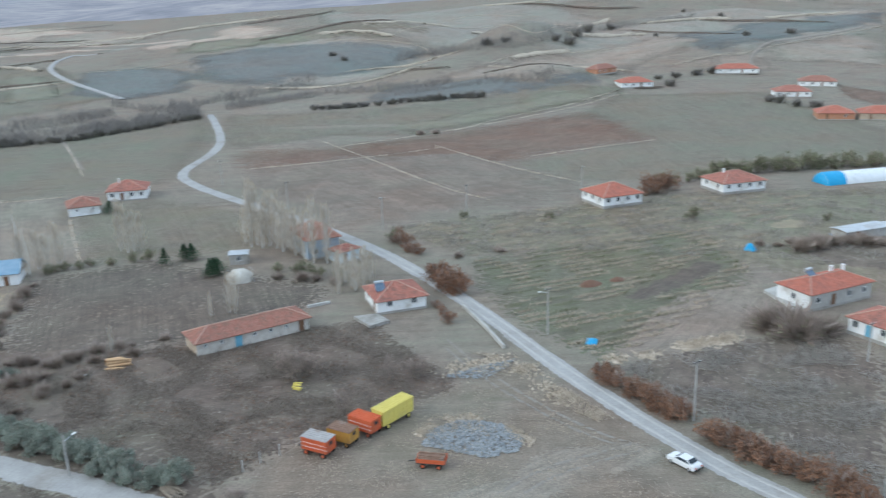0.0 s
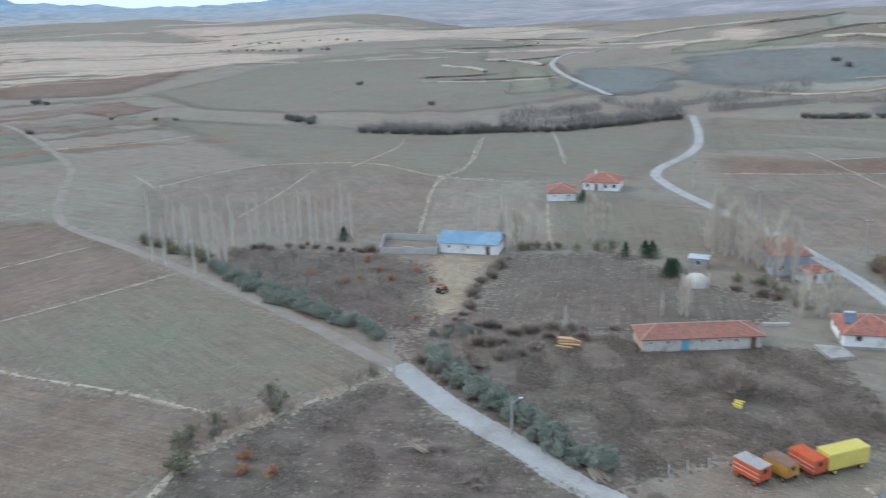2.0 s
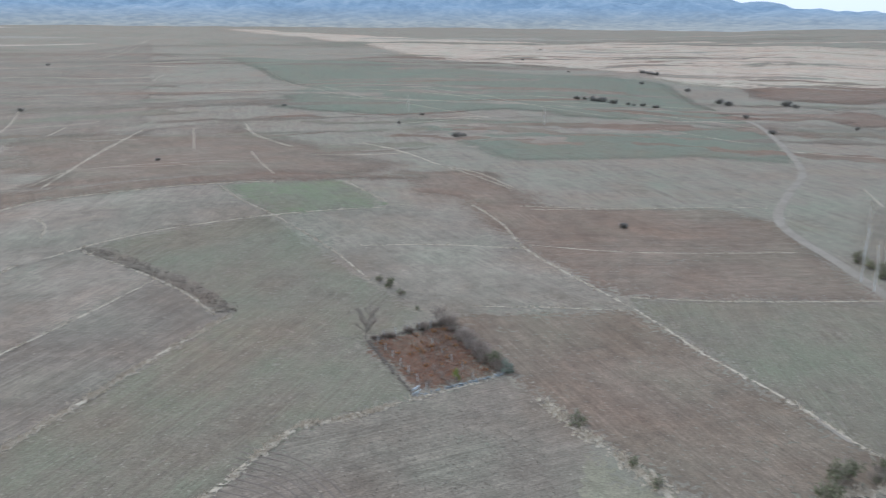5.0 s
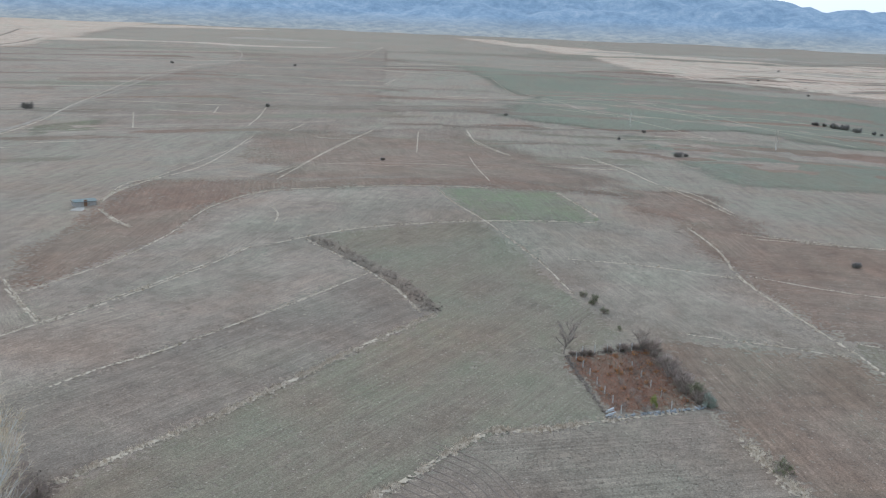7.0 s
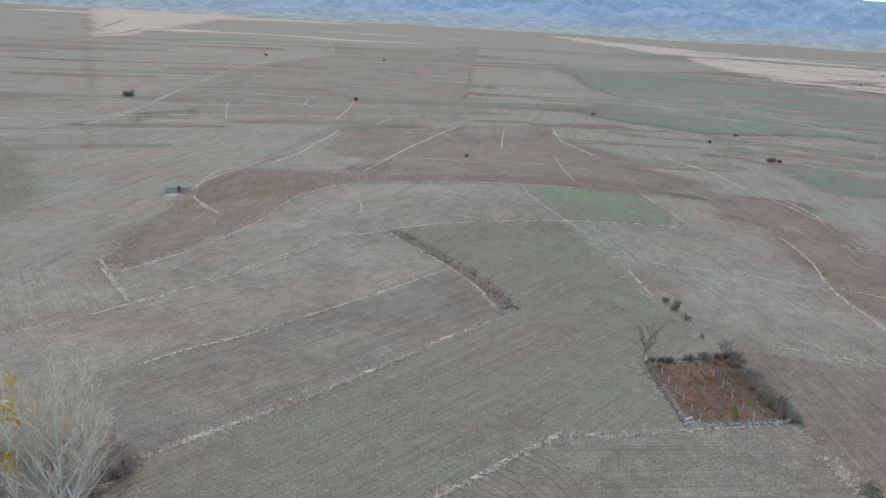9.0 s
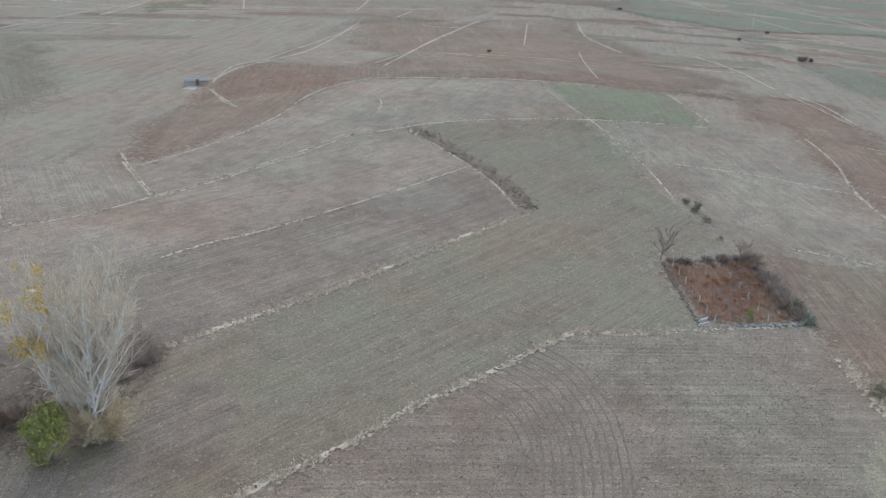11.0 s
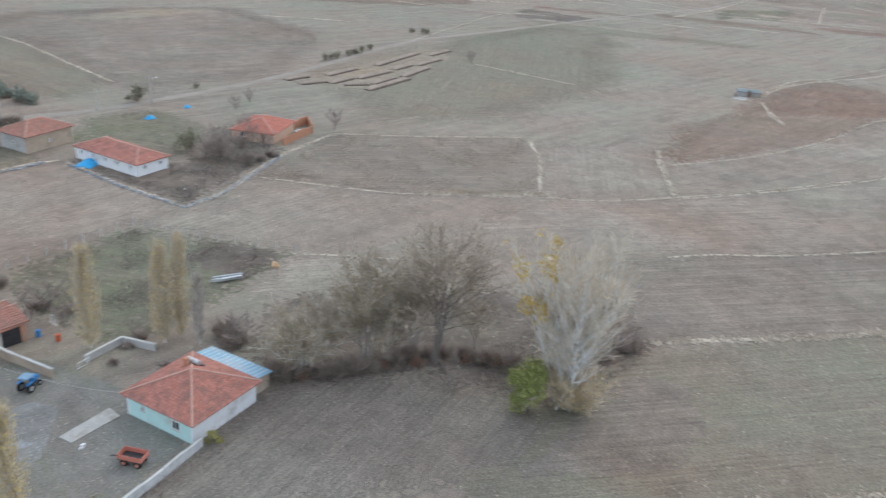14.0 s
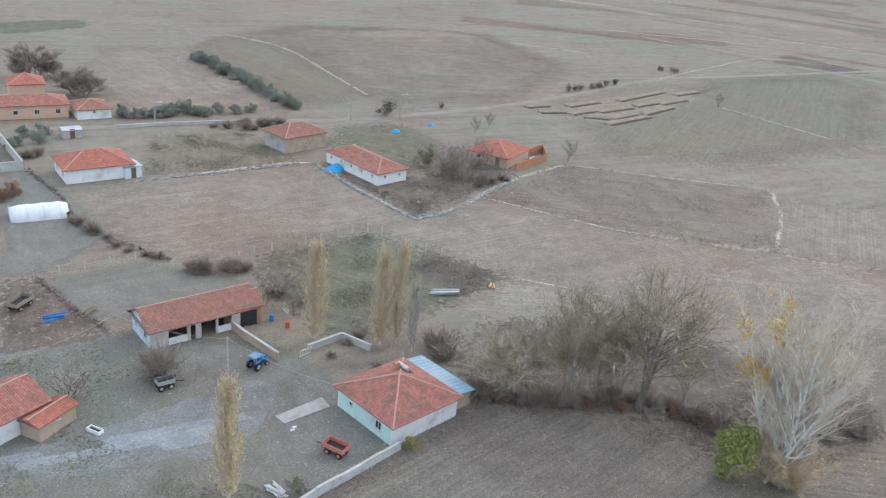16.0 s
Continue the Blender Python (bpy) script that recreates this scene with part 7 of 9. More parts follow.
plant_row(DARK_BUSH, [(-83.8, -53.7), (-89.7, -52.0)], 2.2, (0.7, 1.0), 0.6)
plant(SMALL_TREES[0], *(-60.8, -58.7), 1.0, 0.8)
plant(SMALL_TREES[1], *(-46.1, -81.7), 1.4, 1.2)
for q, s, h in (((-32.0, -92.4), 1.0, 1.0), ((-39.6, -88.5), 1.0, 1.0), ((-41.8, -88.4), 0.85, 1.02), ((-14.6, -65.4), 1.0, 1.0)):
    plant(RNG.choice(YELLOW_POPLARS), *q, s, h)
plant(make_poplar("poplar_tree", "bare grey-tan columnar poplar behind the house", 36, 13, 3.0, 110, 24, twig=TWIG_GREY, twig_len=0.9, twig_w=0.03), *(-42.9, -85.7), 0.95, 0.74)
plant_row(DARK_BUSH, [(-38.7, -92.7), (-33.1, -86.1), (-36.7, -83.6)], 2.2, (0.5, 0.8), 1.2)
plant_row(DARK_BUSH, [(-29.4, -106.7), (-35.0, -100.6)], 2.0, (0.6, 0.9), 1.2)
plant_row(DARK_BUSH, [(-47.3, -87.7), (-45.5, -82.2)], 1.6, (0.9, 1.3), 0.8)
plant(SMALL_TREES[2], *(-2.3, -86.1), 1.5, 1.3)
plant(DARK_BUSH[0], *(-12.1, -89.0), 1.15, 2.0, label="dark leafless bush in the farmyard")
plant(SMALL_TREES[0], *(-11.6, -87.6), 1.1, 0.8)
plant(SMALL_TREES[1], *(-13.1, -87.2), 0.9, 0.7)
for q, s in (((-28.5, -103.3), 0.9), ((-31.2, -104.3), 1.0), ((-31.2, -99.1), 0.8), ((-65.3, -131.4), 0.6), ((-69.6, -134.4), 0.6), ((-78.0, -136.4), 0.7), ((-74.2, -138.8), 0.6), ((-112.9, -153.6), 1.2), ((-78.4, -150.1), 1.2), ((-83.2, -152.9), 1.3), ((-83.1, -146.2), 1.2), ((-90.1, -151.6), 1.3), ((-89.3, -145.0), 1.2), ((-92.8, -159.2), 1.2), ((-79.9, -142.6), 1.0), ((-195.4, -193.1), 1.0), ((-107.9, -182.6), 0.9), ((-101.6, -178.4), 0.9)):
    plant(RNG.choice(SMALL_TREES), *q, s)
plant_row(DARK_BUSH, [(-6.7, -140.8), (-11.4, -128.9), (-17.8, -121.7)], 2.0, (0.5, 0.8), 0.6)
plant_row(DARK_BUSH, [(-20.3, -117.3), (-28.1, -114.5)], 1.8, (0.7, 1.1), 0.5)
plant_row(DARK_BUSH, [(-86.8, -143.0), (-93.6, -145.3)], 2.0, (0.8, 1.1), 1.0)
plant_row(DARK_BUSH, [(-39.3, -191.8), (-51.2, -186.9)], 2.6, (0.7, 1.0), 0.8)
plant_row(SILVER, [(-51.4, -265.4), (-57.1, -238.8), (-63.1, -204.2)], 1.7, (0.8, 1.3), 1.2)
plant_row(SILVER, [(-27.6, -202.8), (-36.8, -205.4), (-45.6, -202.3), (-52.8, -203.6)], 1.9, (0.7, 1.1), 1.4)
plant_row(SILVER, [(-20.3, -201.4), (-32.3, -201.9), (-42.6, -201.2)], 2.0, (0.9, 1.4), 1.2, 0.1)
plant_row(DARK_BUSH, [(-48.3, -191.1), (-56.3, -191.0)], 1.8, (0.8, 1.1), 0.8)
plant_row(SILVER, [(3.5, -182.5), (-3.6, -183.7)], 2.4, (0.8, 1.1), 1.0)
plant_row(SILVER, [(1.4, -188.8), (-6.1, -190.6)], 2.6, (0.9, 1.2), 1.0)
plant_row(DARK_BUSH, [(0.8, -173.6), (-4.8, -176.2)], 2.6, (0.7, 1.0), 0.8)
plant_row(OLIVE, [(-152.7, -214.7), (-179.3, -224.1)], 3.5, (0.9, 1.4), 0.8)
plant_row(OLIVE, [(-213.2, -243.6), (-218.3, -236.9)], 4.0, (1.0, 1.5), 0.8)
plant(OLIVE[0], *(-85.1, -196.2), 1.7, 1.8)
plant(OLIVE[1], *(-77.8, -155.8), 1.8, 2.4)
for q in ((-79.2, -146.3), (-87.6, -152.1), (-94.5, -156.9), (-83.5, -141.9)):
    plant(ROUND_TREES[1], *q, 0.62, 0.55, label="leafless orchard tree with a dense crown")
plant(OLIVE[2], *(-103.9, -201.5), 0.8)
plant(RUSSET[1], *(2.1, -154.8), 1.2)
plant(RUSSET[2], *(3.5, -152.3), 1.0)
for q, s in (((-2.3, -240.4), 1.2), ((-5.3, -241.5), 1.2), ((-8.8, -241.3), 1.15), ((-13.4, -224.1), 0.9), ((-15.6, -222.8), 0.8)):
    plant(RNG.choice(ROUND_TREES), *q, s * 0.95, s * 0.8, label="dark round leafless tree among the roofs")
# the walled plot
PLOT = [(-118.9, 20.3), (-125.0, 35.7), (-149.2, 30.8), (-142.5, 15.3)]
plant_row(DARK_BUSH, [PLOT[2], PLOT[1]], 1.3, (0.65, 1.1), 0.7)
rng = random.Random(17)
for k in range(34):
    f, g = rng.uniform(0.08, 0.92), rng.uniform(0.08, 0.92)
    q = Vector(PLOT[0]).lerp(Vector(PLOT[1]), f).lerp(Vector(PLOT[3]).lerp(Vector(PLOT[2]), f), g)
    plant(rng.choice(ORANGE), q.x, q.y, rng.uniform(0.35, 0.75), label="withered orange-brown vine in the red plot")
plant(SILVER[0], -125.4, 36.2, 0.75, 0.8, label="silver-green bush at the corner of the red plot")
plant_row(DARK_BUSH, [PLOT[3], PLOT[2]], 1.6, (0.5, 0.85), 0.6)
plant(SMALL_TREES[0], *(-143.7, 15.1), 1.3, label="pale bare tree at the plot corner")
plant(SMALL_TREES[1], *(-146.8, 29.3), 1.1)
plant(SMALL_TREES[2], *(-134.9, 31.7), 0.8)
plant(GREENS[0], *(-123.0, 27.3), 0.26, 0.42, label="small lime green shrub in the red plot")
for q in ((-121.4, 22.4), (-123.9, 24.9), (-121.1, 25.8), (-126.9, 24.5), (-130.9, 23.2)):
    plant(SMALL_TREES[RNG.randrange(3)], *q, 0.4)
plant_row(DARK_BUSH, [(-71.7, 125.3), (-66.6, 126.1), (-60.8, 127.4), (-49.4, 129.4)], 2.0, (0.7, 1.2), 1.5)
plant_row(DARK_BUSH, [(-68.1, 118.0), (-63.5, 121.3), (-59.1, 123.4)], 2.0, (0.6, 1.1), 1.5)
plant(ROUND_TREES[0], *(-22.8, 118.7), 0.55, 0.5, label="dark leafless bush on the rough plot")
plant(ROUND_TREES[1], *(-4.2, 118.3), 0.5, 0.45, label="dark leafless bush on the rough plot")
plant_row(DARK_BUSH, [(75.3, 174.7), (86.5, 177.9), (98.2, 181.2)], 2.4, (1.0, 1.6), 2.0)
for q, s in (((-83.3, 67.5), 1.5), ((-81.4, 83.8), 1.4), ((-84.0, 74.8), 0.9), ((-84.7, 70.2), 1.0)):
    plant(RNG.choice(OLIVE), *q, s, s * 1.25, label="tall olive green bush in the dry grass of the bank")
for q, s in (((-71.4, 83.8), 1.2), ((-53.2, 84.8), 1.1), ((-45.5, 80.3), 1.3), ((-57.1, 84.1), 0.8), ((-24.9, 87.2), 0.9)):
    plant(DARK_BUSH[1], *q, s, s * 0.55, label="low heap of cut dark brushwood on the plot")

OLD_LIME = rough_surface("old_limewash", (0.5, 0.46, 0.41), (0.66, 0.63, 0.58), 1.2, 0.95, 0.4, stain=(0.33, 0.28, 0.23))
# ---- the northern houses ----
solar_house = house((-12.2, 145.0), (-3.4, 148.1), 9.0, 2.6, 2.0, label="white house with orange tiled hip roof and rooftop solar heater", plinth=0.45, openings="s:w.w w:w.d", walls=WHITE)
house((-40.7, 128.3), (-23.9, 139.1), 6.0, 2.3, 1.5, label="long low barn with faded tiled roof and blue door", tiles=TILE_OLD, walls={"s": OLD_LIME, "n": GREY_WALL, "w": ADOBE, "e": GREY_WALL}, openings="s:s.s.b.s.s.s.d")
house((-102.0, 225.7), (-94.7, 229.2), 9.0, 2.5, 2.0, label="small white house with weathered red roof in the fields", tiles=TILE_OLD, openings="s:s.s", course=0.5)
house((-97.9, 243.0), (-87.3, 245.3), 10.0, 3.0, 2.3, label="white house with red hip roof beside a conifer", openings="s:w.d.w.w", course=0.5, plinth=0.4, chimneys=((3.0, 5.0),))
house((42.9, 218.1), (54.1, 222.5), 11.0, 3.2, 2.6, label="white house with orange hip roof and grey plinth", plinth=0.8, openings="s:w.w.w.w w:w.w.w", course=0.5, tiles=TILE_NEW)
house((78.6, 230.2), (91.7, 234.2), 10.8, 3.2, 2.4, label="white house with red hip roof against a hedge", plinth=0.8, openings="s:w.w.w.w w:w.w", course=0.5, chimneys=((4.0, 6.0),))
roadside = house((64.8, 140.5), (78.8, 147.0), 7.6, 3.3, 1.6, label="white and grey house with orange roof and terrace", plinth=0.5, openings="s:w.d.w.w w:w", walls={"s": GREY_WALL, "n": WHITE, "w": WHITE, "e": WHITE}, tiles=TILE_NEW, chimneys=((11.0, 5.5), (13.5, 5.0)))
house((67.0, 130.7), (71.9, 122.0), 8.0, 3.0, 1.8, label="white house with blue doorway and red roof", plinth=0.6, openings="s:w.b.w.w w:w", chimneys=((5.0, 4.0),))
house((-29.9, 179.5), (-23.3, 182.7), 11.0, 4.7, 2.4, 0.6, label="two-storey slate blue house with red tiled roof behind poplars", walls=SLATE_BLUE, openings="s:w.w w:w.d.w", plinth=0.4, tiles=TILE_OLD, chimneys=((2.0, 4.0),))
house((-22.4, 177.2), (-18.8, 181.0), 4.0, 2.4, 1.0, label="small pale annex with tiled roof by the road", walls=BLUE_WALL, openings="s:d.s")
house((-102.5, 164.9), (-88.9, 168.6), 7.5, 2.5, 2.1, roof="gable", flat_mat=BLUE_TIN, label="white barn with blue tin gable roof", openings="s:s.s.d", walls=WHITE, roof_label="blue ribbed tin roof", course=1)
VILLAGE = [
    ((100.6, 470.8), (118.3, 472.9), "white house with orange roof on the hill edge"),
    ((92.2, 498.6), (105.5, 510.8), "small red roofed shed on the hill"),
    ((167.0, 519.0), (191.2, 513.2), "long house with orange roof in the hamlet"),
    ((168.8, 429.0), (185.5, 425.0), "wide white house with red roof in the hamlet"),
    ((194.3, 462.4), (211.7, 455.3), "white house with dull red hip roof"),
    ((161.4, 360.9), (175.4, 357.3), "low red-brown house with orange roof"),
    ((177.1, 356.8), (193.1, 351.0), "low grey house with orange roof"),
]
for k, (a, b, text) in enumerate(VILLAGE):
    house(a, b, 12.0 if k != 1 else 8.0, 3.0, 2.6, label=text, openings="s:w.w.d.w" if k < 5 else "s:d.w", course=0.9, walls=[WHITE, BRICK_WALL, WHITE, WHITE, WHITE, BRICK_WALL, ADOBE][k], tiles=[TILE_NEW, TILE_OLD, TILE_NEW, TILE, TILE_OLD, TILE_NEW, TILE_NEW][k], plinth=0.5)


# ---- walls, fences and posts ----
def wall_run(points, tall, thick, material, label, name="garden_wall", cope=True, jag=0.0):
    """A low wall along a line of points, with a coping."""
    rng = random.Random(len(points) + int(tall * 10))
    base = thing(name, *points[0], 0, 0.0)
    tagged(base, label, "wall")
    for (ax, ay), (bx, by) in zip(points, points[1:]):
        d = Vector((bx - ax, by - ay, 0))
        n = max(1, int(d.length / 2.5))
        for k in range(n):
            p, q = Vector((ax, ay, 0)) + d * (k / n), Vector((ax, ay, 0)) + d * ((k + 1) / n)
            h = tall - rng.uniform(0, jag)
            z = min(height(p.x, p.y), height(q.x, q.y))
            m = Matrix.Translation((p.x - points[0][0], p.y - points[0][1], z)) @ Matrix.Rotation(math.atan2(d.y, d.x), 4, "Z")
            run = (q - p).length
            bm = box(-0.02, -thick / 2, -0.2, run + 0.01, thick / 2, h, 0.03)
            bm.transform(m)
            part("wall_panel", bm, material, base)
            if cope:
                bm = box(-0.02, -thick / 2 - 0.05, h + 0.003, run + 0.01, thick / 2 + 0.05, h + 0.08)
                bm.transform(m)
                part("coping", bm, CONCRETE, base)
    return base


def rubble_wall(points, tall, label, seed=5, name="stone_wall"):
    """A dry wall of tumbled field stones, each its own lump."""
    rng = random.Random(seed)
    base = thing(name, *points[0], 0, 0.0)
    tagged(base, label, "wall")
    verts, faces = [], []
    ox, oy = points[0]
    for (ax, ay), (bx, by) in zip(points, points[1:]):
        n = int(math.hypot(bx - ax, by - ay) * 7)
        for _ in range(n):
            f = rng.random()
            x, y = ax + (bx - ax) * f + rng.gauss(0, 0.18), ay + (by - ay) * f + rng.gauss(0, 0.18)
            z = height(x, y) + rng.random() ** 1.3 * tall
            r = rng.uniform(0.14, 0.3)
            k = len(verts)
            ring = [Vector((x - ox + r * math.cos(a) * rng.uniform(0.7, 1.2), y - oy + r * math.sin(a) * rng.uniform(0.7, 1.2), z + rng.uniform(-0.08, 0.05))) for a in (0.2, 1.4, 2.7, 3.9, 5.2)]
            verts += ring + [Vector((x - ox, y - oy, z + r * 0.7)), Vector((x - ox, y - oy, z - r * 0.7))]
            for i in range(5):
                faces += [(k + i, k + (i + 1) % 5, k + 5), (k + (i + 1) % 5, k + i, k + 6)]
    ob = mesh_part("stone_course", verts, faces, CLODS if "dark" in label else RUBBLE, base)
    tagged(ob, kind="stuff")
    return base


def fence(points, gap=2.8, tall=1.5, label="wire fence on pale concrete posts", post_mat=None):
    base = thing("fence", *points[0], 0, 0.0)
    tagged(base, label, "fence")
    ox, oy = points[0]
    for (ax, ay), (bx, by) in zip(points, points[1:]):
        n = max(1, round(math.hypot(bx - ax, by - ay) / gap))
        tops = []
        for k in range(n + 1):
            x, y = ax + (bx - ax) * k / n, ay + (by - ay) * k / n
            z = height(x, y)
            lean = RNG.uniform(-0.06, 0.06)
            bm = bmesh.new()
            put_rod(bm, (x - ox, y - oy, z - 0.3), (x - ox + lean, y - oy + lean, z + tall), 0.1, 0.085, 6)
            part("post", bm, post_mat or CONCRETE, base)
            tops.append(Vector((x - ox + lean, y - oy + lean, z + tall)))
        for drop in (0.1, 0.55, 1.0):
            bm = bmesh.new()
            for p, q in zip(tops, tops[1:]):
                put_rod(bm, p - Vector((0, 0, drop)), q - Vector((0, 0, drop)), 0.008, None, 3)
            part("wire", bm, DARK, base)
    return base


def pole(x, y, tall, label="grey concrete power pole beside the road", arms=1, lamp_arm=None, lean=0.0):
    p = thing("utility_pole", x, y, 30)
    tagged(p, label, "pole")
    part("shaft", rod((0, 0, -0.5), (lean, 0, tall), 0.16, 0.1, 8), POLE_WOOD, p)
    for k in range(arms):
        bm = bmesh.new()
        put_box(bm, -0.7, -0.05, tall - 0.35 - 0.5 * k, 0.7, 0.05, tall - 0.25 - 0.5 * k)
        arm = part("crossarm", bm, DARK, p)
        for dx in (-0.6, 0.0, 0.6):
            part("insulator", rod((dx, 0, tall - 0.25 - 0.5 * k), (dx, 0, tall - 0.1 - 0.5 * k), 0.05), WHITE, arm)
    if lamp_arm is not None:
        d = Vector((math.cos(radians(lamp_arm - 30)), math.sin(radians(lamp_arm - 30)), 0))
        a = part("lamp_arm", rod((0, 0, tall - 0.9), d * 1.3 + Vector((0, 0, tall - 0.55)), 0.04), TIN, p)
        bm = box(-0.32, -0.13, -0.08, 0.32, 0.13, 0.08, 0.04)
        bm.transform(Matrix.Translation(d * 1.55 + Vector((0, 0, tall - 0.52))) @ Matrix.Rotation(math.atan2(d.y, d.x), 4, "Z"))
        part("lamp_head", bm, FRAME, a, "white street lamp head")
    return p


pole(*(33.1, 102.4), 8.9)
pole(*(17.4, 133.8), 8.4, lamp_arm=200)
pole(*(-14.8, 203.3), 8.5, lamp_arm=100)
pole(*(-69.0, 262.3), 8.0)
pole(*(-42.4, 227.2), 8.0)
pole(*(6.6, 219.7), 7.5)
pole(*(39.3, 232.2), 9.0)
pole(*(49.3, 83.5), 8.6)
pole(*(64.9, 119.5), 6.5)
pole(*(-47.1, 92.9), 5.6, "grey street lamp pole beside the lane", 0, 60)
pole(*(-72.4, 101.6), 6.6, "grey concrete pole at the lane corner")
pole(*(-18.8, -84.0), 7.0, "pale grey power pole in the farmyard", 0)
pole(*(-87.7, -193.7), 6.8, "street lamp pole on the village road", 0, 150)
pole(*(-74.3, -193.2), 5.0, "thin pole on the village road", 0)
pole(*(-28.2, -196.5), 5.6, "street lamp pole on the village road", 0, 150)
pole(*(-54.4, -196.2), 5.4, "thin pole on the village road", 0)


def cable(a, b, za, zb, sag=0.8):
    a, b = Vector((*a, za)), Vector((*b, zb))
    verts, faces = [], []
    line = [a.lerp(b, k / 14) - Vector((0, 0, sag * 4 * (k / 14) * (1 - k / 14))) for k in range(15)]
    tube(verts, faces, line, [0.02] * 15, 4)
    me = bpy.data.meshes.new("power_cable")
    me.from_pydata([tuple(v) for v in verts], [], faces)
    me.materials.append(STEEL_SHEET)
    tagged(new("power_cable", me), "thin grey cable hung between pole and roof", "cable")


cable((-18.8, -84.0), (-28.9, -77.1), 6.8, 3.0, 0.5)
cable((-18.8, -84.0), (-8.5, -100.7), 6.8, 2.8, 0.7)
cable((-8.5, -100.7), (4.7, -91.7), 2.8, 3.4, 0.6)

wall_run([(-19.9, -61.7), (-22.5, -62.9), (-28.1, -65.0), (-33.3, -67.2)], 1.1, 0.22, OLD_WHITE, "low weathered white wall round the farmyard", jag=0.12)
wall_run([(-22.0, -99.8), (-23.3, -95.3), (-26.0, -88.4)], 1.2, 0.25, ADOBE, "low cracked adobe wall beside the garage")
wall_run([(-30.2, -89.6), (-35.4, -91.3), (-37.8, -87.3)], 0.9, 0.25, CONCRETE, "unfinished pale block wall")
wall_run([(3.5, -187.1), (-0.2, -167.6)], 1.8, 0.2, CONCRETE, "pale concrete yard wall")
wall_run([(-0.2, -167.6), (3.7, -167.1)], 1.8, 0.2, CONCRETE, "pale concrete yard wall")
wall_run([(-19.3, -193.1), (-31.0, -194.3), (-49.0, -193.9)], 0.7, 0.3, CONCRETE, "low pale wall along the village road")
wall_run([(3.5, 147.6), (7.1, 137.1), (9.6, 128.1)], 0.7, 0.4, CONCRETE, "concrete edge of a culvert by the road", cope=False)
wall_run([(-115.0, 158.1), (-102.1, 163.1), (-108.2, 173.3), (-121.4, 169.3), (-115.0, 158.1)], 1.9, 0.25, GREY_WALL, "roofless grey block walls of a ruined barn", jag=0.5, cope=False)
wall_run([(-25.8, 149.9), (-21.8, 152.0)], 0.5, 0.5, CONCRETE, "short pale concrete kerb", cope=False)
rubble_wall([(-0.8, -167.5), (-5.7, -151.8), (-6.8, -142.0), (-12.0, -130.3), (-18.6, -121.1)], 0.5, "tumbled dark stone wall along the yard")
rubble_wall([(-54.4, -159.7), (-58.0, -143.1), (-62.5, -127.8), (-71.2, -130.4), (-91.6, -143.1)], 0.3, "low tumbled stone wall of the orchard", 6)
rubble_wall([(-0.6, -118.8), (-4.2, -109.0), (-7.7, -102.0)], 0.7, "heap of dark stones and timber round the pen", 7)
rubble_wall([(-19.1, -157.5), (-35.8, -159.6), (-51.7, -162.5)], 0.3, "low tumbled stone wall of the garden", 8)
rubble_wall([(-118.5, 19.9), (-124.6, 35.9)], 0.45, "low tumbled stone wall of the red plot", 9)
rubble_wall([(-124.6, 35.9), (-149.3, 31.0), (-142.5, 15.3), (-118.5, 19.9)], 0.3, "low dark stone bank of the red plot", 10)
rubble_wall([(0.8, 117.9), (6.2, 121.3), (10.9, 123.1)], 0.4, "bank of stones beside the track", 11)
fence([(-25.8, -117.5), (-31.2, -120.0), (-52.1, -124.9)], 3.0)
fence([(-52.1, -124.9), (-59.9, -111.9), (-67.8, -101.6)], 3.0)
fence([(0.1, -120.1), (-6.7, -121.0), (-13.8, -122.4)], 3.2, 1.3)
fence([(-144.0, 18.3), (-147.2, 27.6)], 2.2, 1.6, "row of pale vine posts with wire")
fence([(-120.8, 22.0), (-141.2, 17.0)], 3.4, 1.4, "pale posts along the red plot")
fence([(-123.6, 30.2), (-139.0, 26.4)], 3.6, 1.3, "row of pale vine posts with wire")
fence([(-25.5, 92.7), (-23.7, 94.6), (-21.6, 96.4)], 3.2, 1.6, "row of leaning pale concrete posts", CONCRETE)
fence([(-8.4, 112.4), (-0.1, 114.1)], 3.0, 0.7, "low post and wire fence", OLD_WOOD)

# ---- the southern farm ----
farmhouse = house((-32.6, -67.8), (-41.8, -70.7), 9.6, 2.7, 2.3, 0.5, label="farmhouse with turquoise wall and orange tiled hip roof", walls={"s": WHITE, "n": WHITE, "w": TURQUOISE, "e": ADOBE}, openings="w:s.w", tiles=TILE, course=0.34)
part("chimney", box(5.6, 6.3, 3.6, 6.1, 6.8, 5.3), BRICK_WALL, farmhouse)
lean = new("lean_to")
lean.matrix_world = farmhouse.matrix_world @ pose(9.95, 0.9, 0)
tagged(lean, "brick lean-to with pale blue sheet roof behind the farmhouse", "shed")
part("wall", box(0, 0, -0.2, 2.9, 8.6, 2.0), ADOBE, lean)
bm = bmesh.new()
plain_slope(bm, [(-0.1, -0.4, 2.55), (3.2, -0.4, 2.1), (3.2, 9.0, 2.1), (-0.1, 9.0, 2.55)])
for k in range(1, 14):
    part("roof_rib", rod((-0.1, -0.4 + k * 0.67, 2.56), (3.2, -0.4 + k * 0.67, 2.11), 0.03, None, 4), BLUE_WALL, lean)
part("roof", bm, rough_surface("pale_blue_sheet", (0.24, 0.38, 0.47), (0.32, 0.46, 0.54), 0.7, 0.75, 0.1, stain=(0.45, 0.46, 0.46)), lean, "pale blue corrugated sheet")
